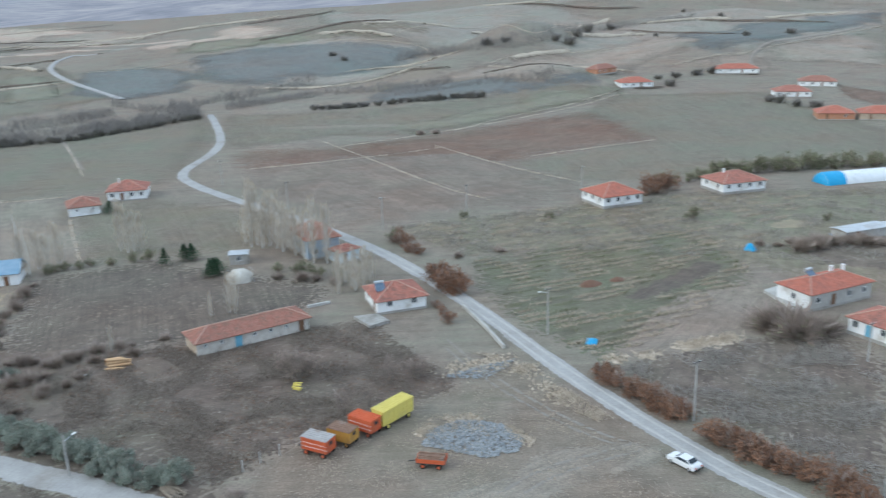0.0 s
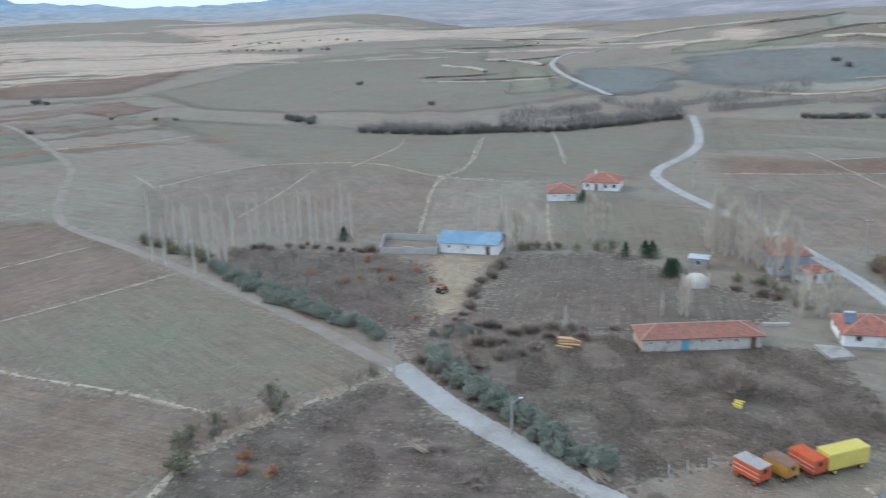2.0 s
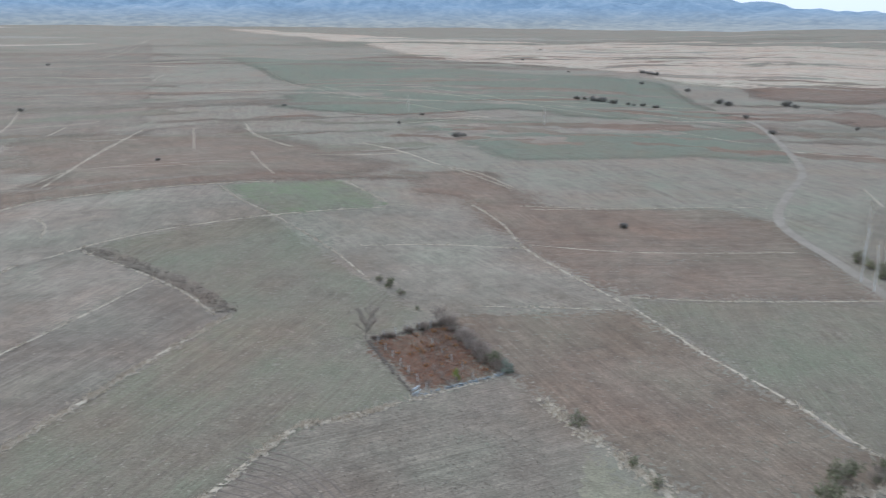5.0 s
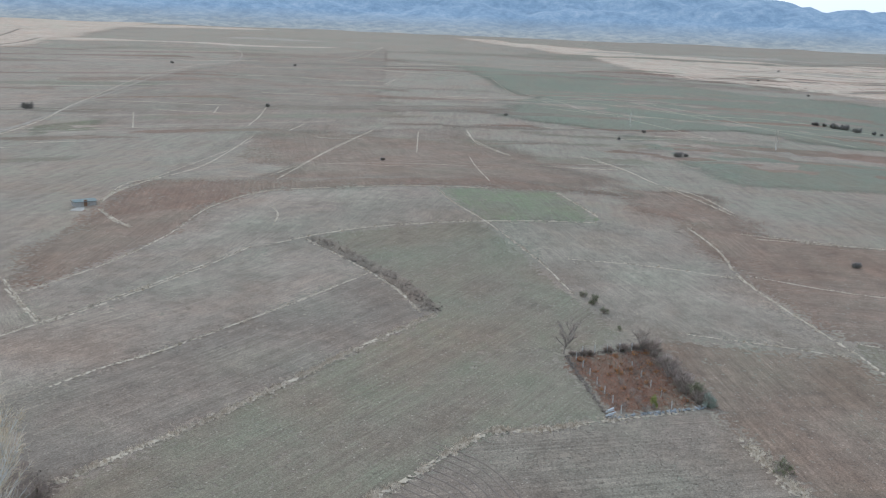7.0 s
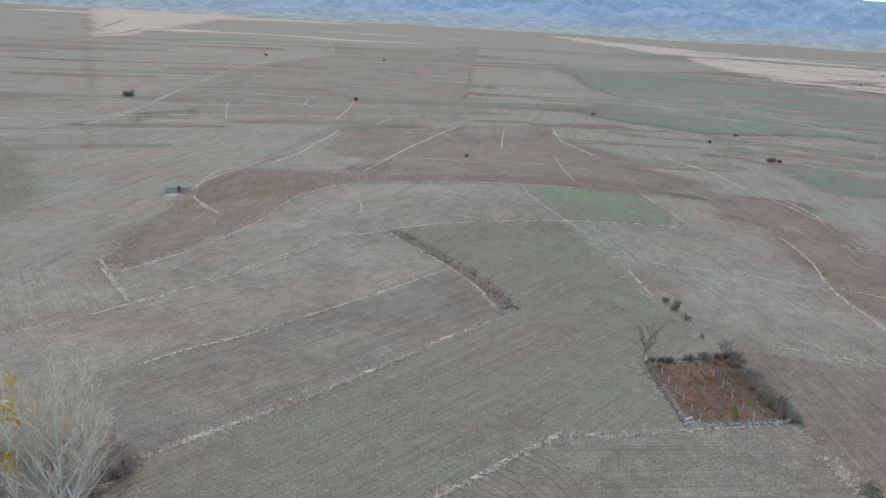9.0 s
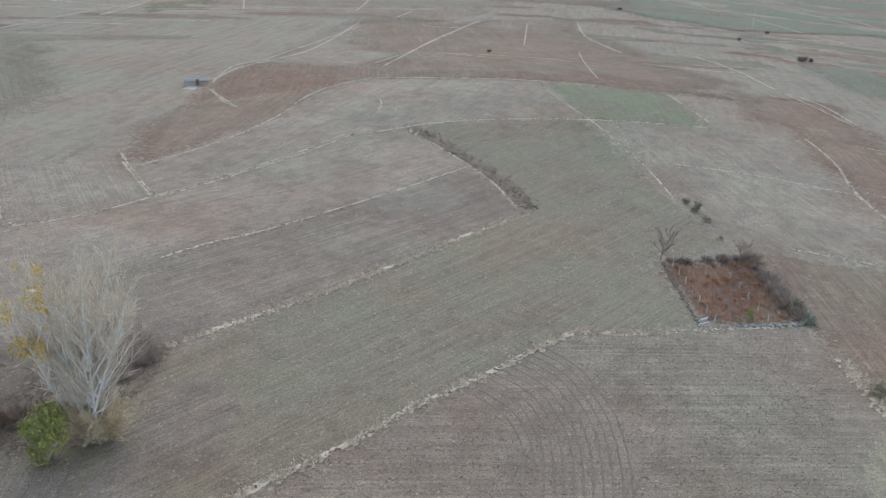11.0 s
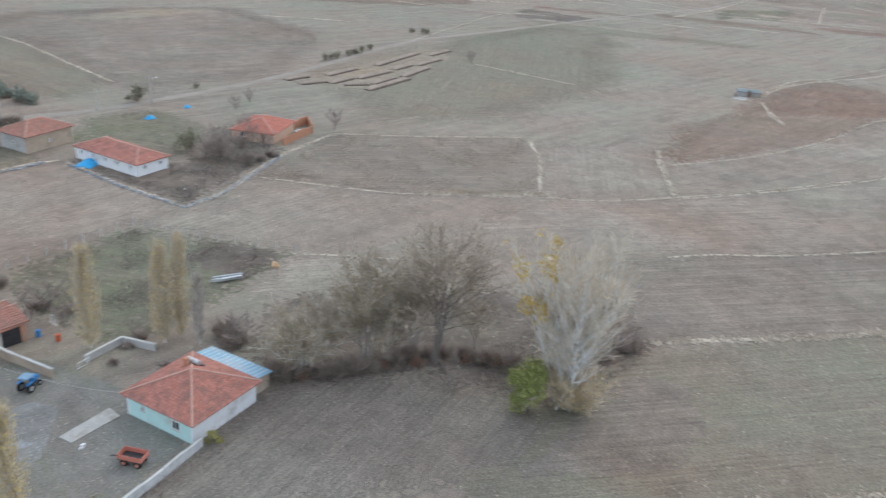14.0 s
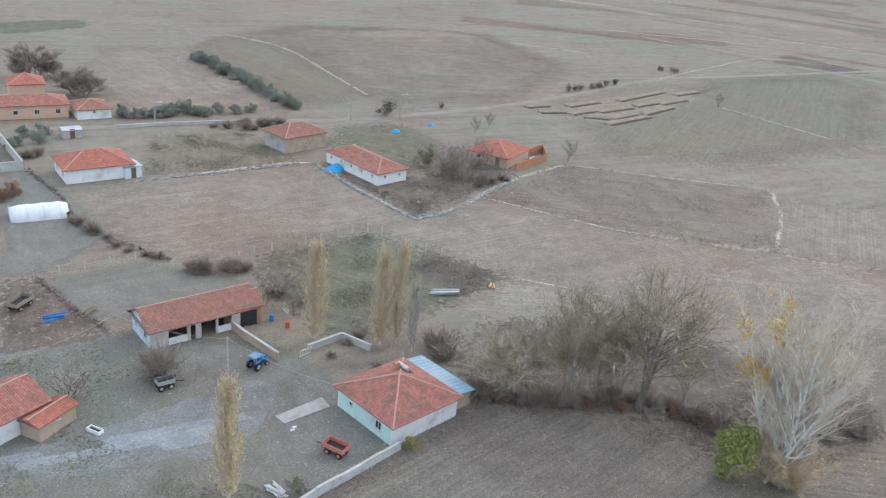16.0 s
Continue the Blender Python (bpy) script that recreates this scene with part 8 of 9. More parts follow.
byre = house((-12.0, -95.5), (-26.0, -98.6), 6.3, 2.5, 1.9, 0.45, roof="gable", label="long byre with orange tiled gable roof and open front", walls={"s": OLD_LIME, "n": GREY_WALL, "w": BLUE_WALL, "e": BRICK_WALL}, openings="w:s.w", tiles=TILE_OLD, gaps=((0.16, 0.33, 0.95, 2.1), (0.36, 0.41, 0.0, 2.05), (0.46, 0.6, 0.0, 2.1), (0.62, 0.75, 0.9, 2.1)))
garage = house((-23.3, -98.1), (-26.6, -98.6), 5.0, 2.7, 1.2, 0.35, roof="gable", label="brick garage with a black metal door", walls=BRICK_WALL, tiles=TILE_OLD)
garage_door = part("garage_door", box(0.35, -0.07, 0.0, 2.7, 0.0, 2.2), DARK, garage, "black metal double door")
for k in range(6):
    part("door_rib", box(0.4 + k * 0.4, -0.11, 0.1, 0.46 + k * 0.4, -0.072, 2.1), DARK, garage_door)
house((7.3, -79.4), (0.2, -84.0), 6.5, 2.5, 1.8, 0.45, roof="gable", label="whitewashed house with orange tiled gable roof", openings="s:w.d", tiles=TILE)
house((1.1, -80.2), (-2.6, -83.4), 2.6, 1.9, 0.5, 0.25, roof="gable", label="small tiled annex of the whitewashed house", walls=ADOBE, tiles=TILE_NEW, openings="s:s")
house((-6.9, -158.3), (-18.6, -160.2), 8.6, 2.7, 2.1, 0.5, label="white house with orange hip roof by the stone wall", tiles=TILE_NEW, openings="w:w.w", course=0.5)
house((-17.1, -159.2), (-20.2, -160.2), 5.0, 2.2, 0.3, 0.15, roof="gable", flat_mat=TIN, label="pale blue shed with tin roof", walls=BLUE_WALL, openings="s:d", roof_label="pale tin roof")
house((-57.6, -162.6), (-62.5, -146.2), 7.4, 2.5, 1.6, 0.45, label="long white house with orange tiled roof", openings="s:s.s.s.s.s e:s.s", tiles=TILE, course=0.5)
house((-50.7, -169.3), (-60.9, -173.0), 7.6, 3.4, 1.9, 0.5, label="tall adobe house with weathered tiled hip roof", walls={"s": ADOBE, "n": ADOBE, "w": GREY_WALL, "e": ADOBE}, openings="s:s w:s", tiles=TILE_OLD, course=0.5)
house((-94.8, -150.8), (-104.2, -157.2), 9.5, 2.3, 2.0, 0.45, label="small house with new orange hip roof", walls=PINK_WALL, openings="w:w.d", tiles=TILE_NEW, course=0.5)
wall_run([(-96.2, -149.3), (-107.2, -154.2), (-110.3, -160.6), (-104.6, -158.9)], 2.0, 0.22, BRICK_WALL, "roofless brick walls of a new extension", "brick_extension", cope=False, jag=0.4)
house((10.8, -202.4), (-10.6, -203.5), 8.0, 3.0, 1.5, 0.5, label="long salmon house with orange tiled roof", walls=PINK_WALL, openings="s:w.w.w.w.w", tiles=TILE, course=0.55)
house((0.8, -217.7), (-6.5, -218.1), 7.0, 4.2, 1.8, 0.5, label="taller house with red roof behind the salmon one", walls=PINK_WALL, openings="s:w.w", tiles=TILE_NEW, course=0.55)
house((-12.3, -200.9), (-19.5, -201.9), 7.5, 2.2, 1.6, 0.4, label="small white walled house with red roof", tiles=TILE_OLD, openings="s:s", course=0.55)
house((-8.3, -186.6), (-12.0, -187.2), 3.0, 1.8, 0.3, 0.2, roof="gable", flat_mat=TIN, label="small grey shed with tin roof", walls=GREY_WALL, openings="s:d", roof_label="pale tin roof")


def slab(corners, thick, material, label, name="concrete_slab", category="slab"):
    bm = bmesh.new()
    x0, y0 = corners[0]
    ring = [bm.verts.new((x - x0, y - y0, 0.1 + thick)) for x, y in corners]
    f = bm.faces.new(ring)
    f.normal_update()
    if f.normal.z < 0:
        f.normal_flip()
    r = bmesh.ops.extrude_face_region(bm, geom=[f])
    for v in r["geom"]:
        if isinstance(v, bmesh.types.BMVert):
            v.co.z -= thick + 0.2
    bmesh.ops.recalc_face_normals(bm, faces=bm.faces[:])
    ob = finish(name, bm, material)
    ob.matrix_world = pose(x0, y0, height(x0, y0))
    return tagged(ob, label, category)


slab([(-22.4, -77.1), (-28.5, -79.0), (-28.8, -76.9), (-23.0, -75.4)], 0.06, PLINTH, "cracked grey concrete slab before the farmhouse")
slab([(-16.5, 143.4), (-12.3, 144.5), (-9.9, 141.0), (-13.2, 138.5)], 0.5, PLINTH, "raised cement porch of the white house", "porch", "porch")
slab([(60.7, 151.3), (65.4, 154.1), (65.5, 142.7), (62.3, 141.0)], 0.5, CONCRETE, "pale concrete terrace of the roadside house", "terrace", "terrace")


def solar_heater(h, x, y, z, turn=0.0):
    s = new("solar_heater")
    s.matrix_world = h.matrix_world @ pose(x, y, z, 0, 0, turn)
    tagged(s, "solar water heater with white tank on the tiles", "solar heater")
    panel = box(-0.95, -0.9, -0.04, 0.95, 0.9, 0.04)
    panel.transform(pose(0, 0, 0.55, 38, 0, 0))
    part("panel", panel, rough_surface("collector_glass", (0.1, 0.14, 0.2), (0.16, 0.21, 0.28), 1.5, 0.2, 0.0), s, "dark blue collector")
    part("tank", rod((-0.9, 0.85, 1.3), (0.9, 0.85, 1.3), 0.28, None, 12), TIN, s, "white cylindrical tank")
    for dx in (-0.8, 0.8):
        part("leg", rod((dx, 0.85, -0.2), (dx, 0.85, 1.1), 0.03), TIN, s)
        part("leg", rod((dx, -0.6, -0.4), (dx, -0.6, 0.2), 0.03), TIN, s)


solar_heater(solar_house, 1.6, 3.6, 3.5)
solar_heater(farmhouse, 7.4, 6.2, 3.4, 90)
solar_heater(roadside, 4.6, 4.2, 4.6, 10)


# ---- vehicles and farm things ----
def wheel(parent, x, y, r, w, rim=None):
    bm = bmesh.new()
    put_rod(bm, (x, y - w / 2, r), (x, y + w / 2, r), r, None, 18)
    bmesh.ops.bevel(bm, geom=[e for e in bm.edges if abs(e.verts[0].co.y - e.verts[1].co.y) < 1e-4], offset=0.05, segments=2, affect="EDGES")
    wh = part("wheel", bm, RUBBER, parent)
    part("rim", rod((x, y - w / 2 - 0.012, r), (x, y + w / 2 + 0.012, r), r * 0.55, None, 12), rim or TIN, wh)


def box_trailer(a, b, wide, tall, paint, top, label, roof_label):
    """A closed farm box wagon on four wheels; a to b is the foot of the side that one sees."""
    a, b = Vector((*a, 0)), Vector((*b, 0))
    L = (b - a).length
    t = thing("box_trailer", a.x, a.y, math.degrees(math.atan2(b.y - a.y, b.x - a.x)))
    tagged(t, label, "trailer", "farm box trailers")
    z0 = 0.75
    part("body", box(0, 0, z0, L, wide, z0 + tall, 0.03), paint, t)
    for z in (z0 + tall * 0.3, z0 + tall * 0.62, z0 + tall - 0.06):
        for y in (-0.03, wide):
            part("rail", box(-0.02, y, z, L + 0.02, y + 0.03, z + 0.055), WHITE if z < z0 + tall * 0.9 and paint is RED_PAINT else paint, t)
    n = 7
    for k in range(n):
        x = L * (k + 0.5) / n
        for y in (-0.05, wide + 0.005):
            part("stake", box(x - 0.03, y, z0, x + 0.03, y + 0.045, z0 + tall), paint, t)
    part("roof", box(-0.05, -0.04, z0 + tall + 0.003, L + 0.05, wide + 0.04, z0 + tall + 0.05), top, t, roof_label)
    for k in range(5):
        y0 = wide * (k + 0.5) / 5
        part("roof_rib", box(-0.05, y0 - 0.09, z0 + tall + 0.053, L + 0.05, y0 + 0.09, z0 + tall + 0.11), top, t)
    part("hatch", box(L + 0.004, wide * 0.35, z0 + tall * 0.55, L + 0.04, wide * 0.65, z0 + tall * 0.85), DARK, t)
    part("chassis", box(0.1, wide * 0.3, 0.5, L - 0.1, wide * 0.7, z0 - 0.003), DARK, t)
    for x in (L * 0.16, L * 0.84):
        part("axle", rod((x, 0.05, 0.42), (x, wide - 0.05, 0.42), 0.06), DARK, t)
        for y in (0.12, wide - 0.12):
            wheel(t, x, y, 0.42, 0.22, paint)
    bar = bmesh.new()
    put_rod(bar, (-1.3, wide / 2, 0.45), (0.15, wide * 0.35, 0.55), 0.05)
    put_rod(bar, (-1.3, wide / 2, 0.45), (0.15, wide * 0.65, 0.55), 0.05)
    part("drawbar", bar, DARK, t)
    return t


box_trailer((-18.8, 96.6), (-15.4, 94.8), 2.2, 1.75, RED_PAINT, STEEL_SHEET, "orange-red closed farm trailer with grey roof", "grey weathered sheet roof")
box_trailer((-15.8, 99.0), (-12.7, 97.3), 2.2, 1.55, OCHRE_PAINT, RUST, "ochre farm trailer with rusty brown roof", "rusty brown roof")
box_trailer((-13.3, 101.9), (-10.1, 99.7), 2.2, 1.75, RED_PAINT, RED_PAINT, "orange-red closed farm trailer with striped sides", "orange-red ribbed roof")
box_trailer((-8.6, 101.6), (-4.7, 106.2), 2.2, 2.1, YELLOW_PAINT, YELLOW_PAINT, "lemon yellow closed farm trailer", "lemon yellow ribbed roof")


PINKISH = rough_surface("sun_bleached_red", (0.5, 0.16, 0.11), (0.58, 0.24, 0.18), 1.5, 0.7, 0.15, stain=(0.4, 0.25, 0.2))


def tip_trailer(x, y, turn, length, wide, paint, load, label):
    t = thing("tip_trailer", x, y, turn)
    tagged(t, label, "trailer")
    z = 0.75
    part("floor", box(-length / 2, -wide / 2, z, length / 2, wide / 2, z + 0.08), DARK, t)
    for q in ((-length / 2, -wide / 2, length / 2, -wide / 2 + 0.05), (-length / 2, wide / 2 - 0.05, length / 2, wide / 2), (-length / 2, -wide / 2 + 0.05, -length / 2 + 0.05, wide / 2 - 0.05), (length / 2 - 0.05, -wide / 2 + 0.05, length / 2, wide / 2 - 0.05)):
        part("side", box(q[0], q[1], z + 0.083, q[2], q[3], z + 0.62), paint, t)
    if load:
        for k in range(7):
            y0 = -wide / 2 + 0.12 + k * (wide - 0.24) / 7
            part("plank", box(-length / 2 + 0.15, y0, z + 0.09, length / 2 - 0.15, y0 + 0.22, z + 0.62 + 0.12 * (k % 3)), RUST, t, "dark planks")
    for x2 in (-length * 0.28, length * 0.28):
        for y2 in (-wide / 2 + 0.15, wide / 2 - 0.15):
            wheel(t, x2, y2, 0.38, 0.2, paint)
    part("drawbar", rod((-length / 2 - 1.2, 0, 0.45), (-length / 2, 0, 0.7), 0.06), DARK, t)
    return t


tip_trailer(*(-2.1, 92.8), -12, 3.6, 1.9, RED_PAINT, True, "orange-red flat farm trailer loaded with dark planks")
tip_trailer(*(-26.6, -68.7), 125, 2.6, 1.5, PINKISH, False, "small red tipping trailer in the farmyard")
tip_trailer(*(-12.2, -86.5), 10, 2.0, 1.2, TIN, False, "pale grey cart under a bare tree")
tip_trailer(*(2.0, -111.3), 50, 3.4, 1.8, OLD_WOOD, False, "old timber wagon with low sides")


def trough(x, y, turn, label):
    """A concrete drinking trough: floor, long sides and ends."""
    t = thing("water_trough", x, y, turn)
    t.scale = (0.8, 0.8, 0.8)
    tagged(t, label, "trough")
    part("basin", box(-1.0, -0.4, 0, 1.0, 0.4, 0.16), CONCRETE, t)
    for q in ((-1.0, -0.45, 1.0, -0.33), (-1.0, 0.33, 1.0, 0.45), (-1.1, -0.45, -0.99, 0.45), (0.99, -0.45, 1.1, 0.45)):
        part("rim", box(q[0], q[1], 0.05, q[2], q[3], 0.6, 0.02), WHITE, t)
    part("water", box(-0.98, -0.32, 0.163, 0.98, 0.32, 0.34), GLASS, t, "dark still water")


trough(*(-4.1, -80.4), -50, "whitewashed concrete water trough by the annex")


def car(x, y, turn):
    c = thing("car", x, y, turn)
    tagged(c, "white saloon car on the gravel road", "car")
    side = [(-2.1, 0.42), (-2.15, 0.75), (-2.0, 0.95), (-1.45, 1.0), (-0.95, 1.4), (0.35, 1.42), (0.95, 1.0), (1.9, 0.9), (2.1, 0.72), (2.1, 0.42), (1.75, 0.32), (-1.75, 0.32)]
    bm = outline_solid(side, -0.82, 0.82)
    for v in bm.verts:
        if v.co.z > 1.1:
            v.co.y *= 0.82
    bmesh.ops.bevel(bm, geom=bm.edges[:], offset=0.05, segments=2, affect="EDGES")
    part("body", bm, CAR_WHITE, c, smooth_faces=False)
    for y2, s in ((-0.79, -1), (0.79, 1)):
        bm = outline_solid([(-1.3, 1.04), (-0.9, 1.34), (0.3, 1.36), (0.78, 1.04)], y2 - 0.01, y2 + 0.012)
        for v in bm.verts:
            if v.co.z > 1.1:
                v.co.y *= 0.87
            v.co.y += 0.035 * s
        part("side_window", bm, GLASS, c, "dark side glass")
    for xa, xb in ((0.42, 0.98), (-1.48, -1.0)):
        bm = bmesh.new()
        z = (1.4, 1.04) if xa > 0 else (1.04, 1.38)
        plain_slope(bm, [(xa, -0.62, z[0] + 0.03), (xb, -0.66, z[1] + 0.03), (xb, 0.66, z[1] + 0.03), (xa, 0.62, z[0] + 0.03)], 0.02)
        part("windscreen", bm, GLASS, c, "dark glass")
    for x2 in (-1.32, 1.32):
        for y2 in (-0.74, 0.74):
            wheel(c, x2, y2, 0.31, 0.2)
    for y2 in (-0.55, 0.55):
        part("headlight", box(2.07, y2 - 0.16, 0.62, 2.14, y2 + 0.16, 0.76), FRAME, c)
        part("tail_light", box(-2.18, y2 - 0.16, 0.68, -2.1, y2 + 0.16, 0.82), RED_PAINT, c)
    part("bumper", box(2.06, -0.8, 0.38, 2.18, 0.8, 0.55), DARK, c)
    part("bumper", box(-2.22, -0.8, 0.38, -2.1, 0.8, 0.55), DARK, c)


car(*(28.7, 91.3), 126)


def tractor(x, y, turn, paint, roof, label):
    t = thing("tractor", x, y, turn)
    t.scale = (0.82, 0.82, 0.82)
    tagged(t, label, "tractor")
    part("bonnet", box(0.35, -0.32, 0.75, 1.75, 0.32, 1.4, 0.06), paint, t)
    part("chassis", box(-0.8, -0.25, 0.5, 1.6, 0.25, 0.747), DARK, t)
    for y2 in (-0.75, 0.75):
        part("mudguard", box(-1.3, y2 - 0.2, 1.38, -0.1, y2 + 0.2, 1.46, 0.02), paint, t)
        wheel(t, -0.7, y2, 0.68, 0.36)
        wheel(t, 1.3, y2 * 0.9, 0.4, 0.24)
    for px in (-1.0, 0.25):
        for py in (-0.55, 0.55):
            part("cab_post", rod((px, py, 0.9), (px, py, 2.2), 0.035), DARK, t)
    part("cab_roof", box(-1.2, -0.75, 2.2, 0.45, 0.75, 2.3, 0.03), roof, t)
    part("seat", box(-0.75, -0.22, 0.95, -0.35, 0.22, 1.1, 0.04), DARK, t)
    part("exhaust", rod((1.0, 0.2, 1.4), (1.0, 0.2, 2.1), 0.035), DARK, t)
    part("steering_wheel", rod((0.1, 0, 1.5), (0.13, 0, 1.53), 0.2, None, 14), DARK, t)


tractor(*(-23.2, -87.8), 215, BLUE_PAINT, BLUE_TIN, "blue tractor with pale blue canopy in the yard")
DARK_RED = rough_surface("dull_red_paint", (0.22, 0.05, 0.04), (0.3, 0.08, 0.06), 1.5, 0.6, 0.15)
tractor(*(-86.5, 139.6), 80, DARK_RED, DARK_RED, "small dark red tractor on the drive")


def dome(a, b, tall, wide, sheet, label, end=None, name="poly_tunnel", taper=0.86):
    """A half-round tunnel of plastic sheet over hoops."""
    a, b = Vector((*a, 0)), Vector((*b, 0))
    L = (b - a).length
    t = thing(name, a.x, a.y, math.degrees(math.atan2(b.y - a.y, b.x - a.x)))
    tagged(t, label, "tunnel")
    bm = bmesh.new()
    n, arc = max(3, int(L / 1.2)), 12
    rows = []
    for k in range(n + 1):
        x = L * k / n
        s = 1.0 if 0 < k < n else taper
        sag = 1 - 0.05 * (k % 2)
        rows.append([bm.verts.new((x, wide / 2 * s * math.cos(math.pi * i / arc), tall * s * sag * math.sin(math.pi * i / arc) + noise.noise((x, i, 2)) * 0.08)) for i in range(arc + 1)])
    for p, q in zip(rows, rows[1:]):
        for i in range(arc):
            bm.faces.new((p[i], q[i], q[i + 1], p[i + 1]))
    bm.faces.new(rows[0])
    bm.faces.new(rows[-1][::-1])
    part("sheet", bm, sheet, t, smooth_faces=True)
    for k in range(0, n + 1, 2):
        x = L * k / n
        bm = bmesh.new()
        pts = [Vector((x, wide / 2 * 1.02 * math.cos(math.pi * i / arc), tall * 1.02 * math.sin(math.pi * i / arc))) for i in range(arc + 1)]
        for p, q in zip(pts, pts[1:]):
            put_rod(bm, p, q, 0.03, None, 4)
        part("hoop", bm, TIN, t)
    if end:
        bm = bmesh.new()
        r0 = [bm.verts.new((-0.05, wide / 2 * 0.9 * math.cos(math.pi * i / arc), tall * 0.9 * math.sin(math.pi * i / arc))) for i in range(arc + 1)]
        rm = [bm.verts.new((min(1.1, L * 0.1), wide / 2 * 1.03 * math.cos(math.pi * i / arc), tall * 1.03 * math.sin(math.pi * i / arc))) for i in range(arc + 1)]
        r1 = [bm.verts.new((L * 0.22, wide / 2 * 1.03 * math.cos(math.pi * i / arc), tall * 1.03 * math.sin(math.pi * i / arc))) for i in range(arc + 1)]
        for i in range(arc):
            bm.faces.new((r0[i], rm[i], rm[i + 1], r0[i + 1]))
            bm.faces.new((rm[i], r1[i], r1[i + 1], rm[i + 1]))
        bm.faces.new(r0)
        part("end_sheet", bm, end, t, "blue tarpaulin end", True)


dome((110.4, 241.5), (138.7, 248.2), 3.2, 7.0, WHITE_SHEET, "long white plastic tunnel with a blue end", BLUE_SHEET)
dome((2.6, -143.4), (-6.1, -144.0), 2.2, 4.5, WHITE_SHEET, "low white plastic tunnel in the yard")
dome((-44.6, 166.2), (-40.1, 168.0), 2.6, 4.6, rough_surface("old_canvas", (0.5, 0.47, 0.42), (0.6, 0.57, 0.51), 0.8, 0.9, 0.4, stain=(0.4, 0.36, 0.3)), "round pale canvas hay shelter", name="hay_shelter", taper=0.55)
dome((98.1, 191.6), (111.5, 196.8), 1.2, 2.6, WHITE_SHEET, "low pale plastic cloche beside sheds")
house((-46.9, 177.8), (-43.0, 178.3), 3.4, 2.4, 0.3, 0.25, roof="gable", flat_mat=TIN, label="small dark hut with pale tin roof", walls=PLINTH, openings="s:w", roof_label="pale tin roof")
house((90.9, 182.8), (103.1, 187.2), 4.5, 2.2, 0.35, 0.3, roof="gable", flat_mat=TIN, label="low grey shed with pale tin roof in the plot", walls=GREY_WALL, openings="s:d.s", roof_label="pale tin roof")
house((-236.1, -120.6), (-240.0, -115.9), 4.0, 1.5, 0.3, 0.3, roof="gable", flat_mat=rough_surface("dull_teal_tin", (0.13, 0.18, 0.19), (0.17, 0.22, 0.23), 0.7, 0.7, 0.1, stain=(0.2, 0.2, 0.19)), label="lonely low field hut with dull teal tin roof", walls=PLINTH, openings="s:d", roof_label="dull teal tin roof")
slab([(-231.4, -119.9), (-236.2, -119.8), (-237.0, -114.1), (-232.5, -112.0)], 0.05, PLINTH, "grey concrete apron of the field hut")


def tarp(x, y, wide, label, sheet=None, tall=0.8, seed=1):
    """A rumpled sheet thrown over a heap."""
    n = 14
    bm = bmesh.new()
    g = [[bm.verts.new((wide * (i / n - 0.5), wide * 0.7 * (j / n - 0.5), max(0.05, tall * (1 - ((i / n - 0.5) * 2) ** 2) * (1 - ((j / n - 0.5) * 2) ** 2) + 0.12 * noise.noise((i * 0.6, j * 0.6, seed)) + 0.1))) for j in range(n + 1)] for i in range(n + 1)]
    for i in range(n):
        for j in range(n):
            bm.faces.new((g[i][j], g[i + 1][j], g[i + 1][j + 1], g[i][j + 1]))
    rim = [g[0][j] for j in range(n + 1)] + [g[i][n] for i in range(1, n + 1)] + [g[n][j] for j in range(n - 1, -1, -1)] + [g[i][0] for i in range(n - 1, 0, -1)]
    low = [bm.verts.new((v.co.x, v.co.y, -0.05)) for v in rim]
    for k in range(len(rim)):
        m = (k + 1) % len(rim)
        bm.faces.new((rim[k], low[k], low[m], rim[m]))
    bmesh.ops.recalc_face_normals(bm, faces=bm.faces[:])
    ob = finish("tarpaulin", bm, sheet or BLUE_SHEET, True)
    ob.matrix_world = pose(x, y, height(x, y), 0, 0, seed * 37)
    return tagged(ob, label, "tarpaulin")


tarp(*(-58.2, -157.9), 5.0, "bright blue tarpaulin over a heap", None, 0.9, 1)
tarp(*(24.3, 130.1), 2.6, "small blue tarpaulin in the garden", None, 0.4, 2)
tarp(*(92.1, 187.3), 4.5, "blue tarpaulin beside the cloche", None, 1.6, 3)
tarp(*(67.7, 178.4), 2.4, "round blue water tank cover", None, 1.6, 4)
tarp(*(-81.4, -181.2), 2.2, "blue tarpaulin on the lawn", None, 0.8, 5)
tarp(*(-93.2, -186.1), 1.8, "blue plastic sheet by the road", None, 0.6, 6)
tarp(*(-105.0, -155.8), 2.4, "white sheet inside the brick walls", WHITE_SHEET, 0.6, 7)


def timber_heap(x, y, turn, length, count, material, label, name="timber_pile", thick=0.12):
    rng = random.Random(int(abs(x * 10)) + count)
    t = thing(name, x, y, turn)
    tagged(t, label, "timber")
    for k in range(count):
        row, col = divmod(k, max(1, count // 3))
        a = Vector((-length / 2 + rng.uniform(-0.3, 0.3), col * thick * 1.6 + rng.uniform(-0.2, 0.2), 0.1 + row * thick * 1.5))
        b = a + Vector((length * rng.uniform(0.7, 1.0), rng.uniform(-0.4, 0.4), rng.uniform(-0.04, 0.12)))
        part("log", rod(a, b, thick * rng.uniform(0.5, 0.9), None, 6), material, t)


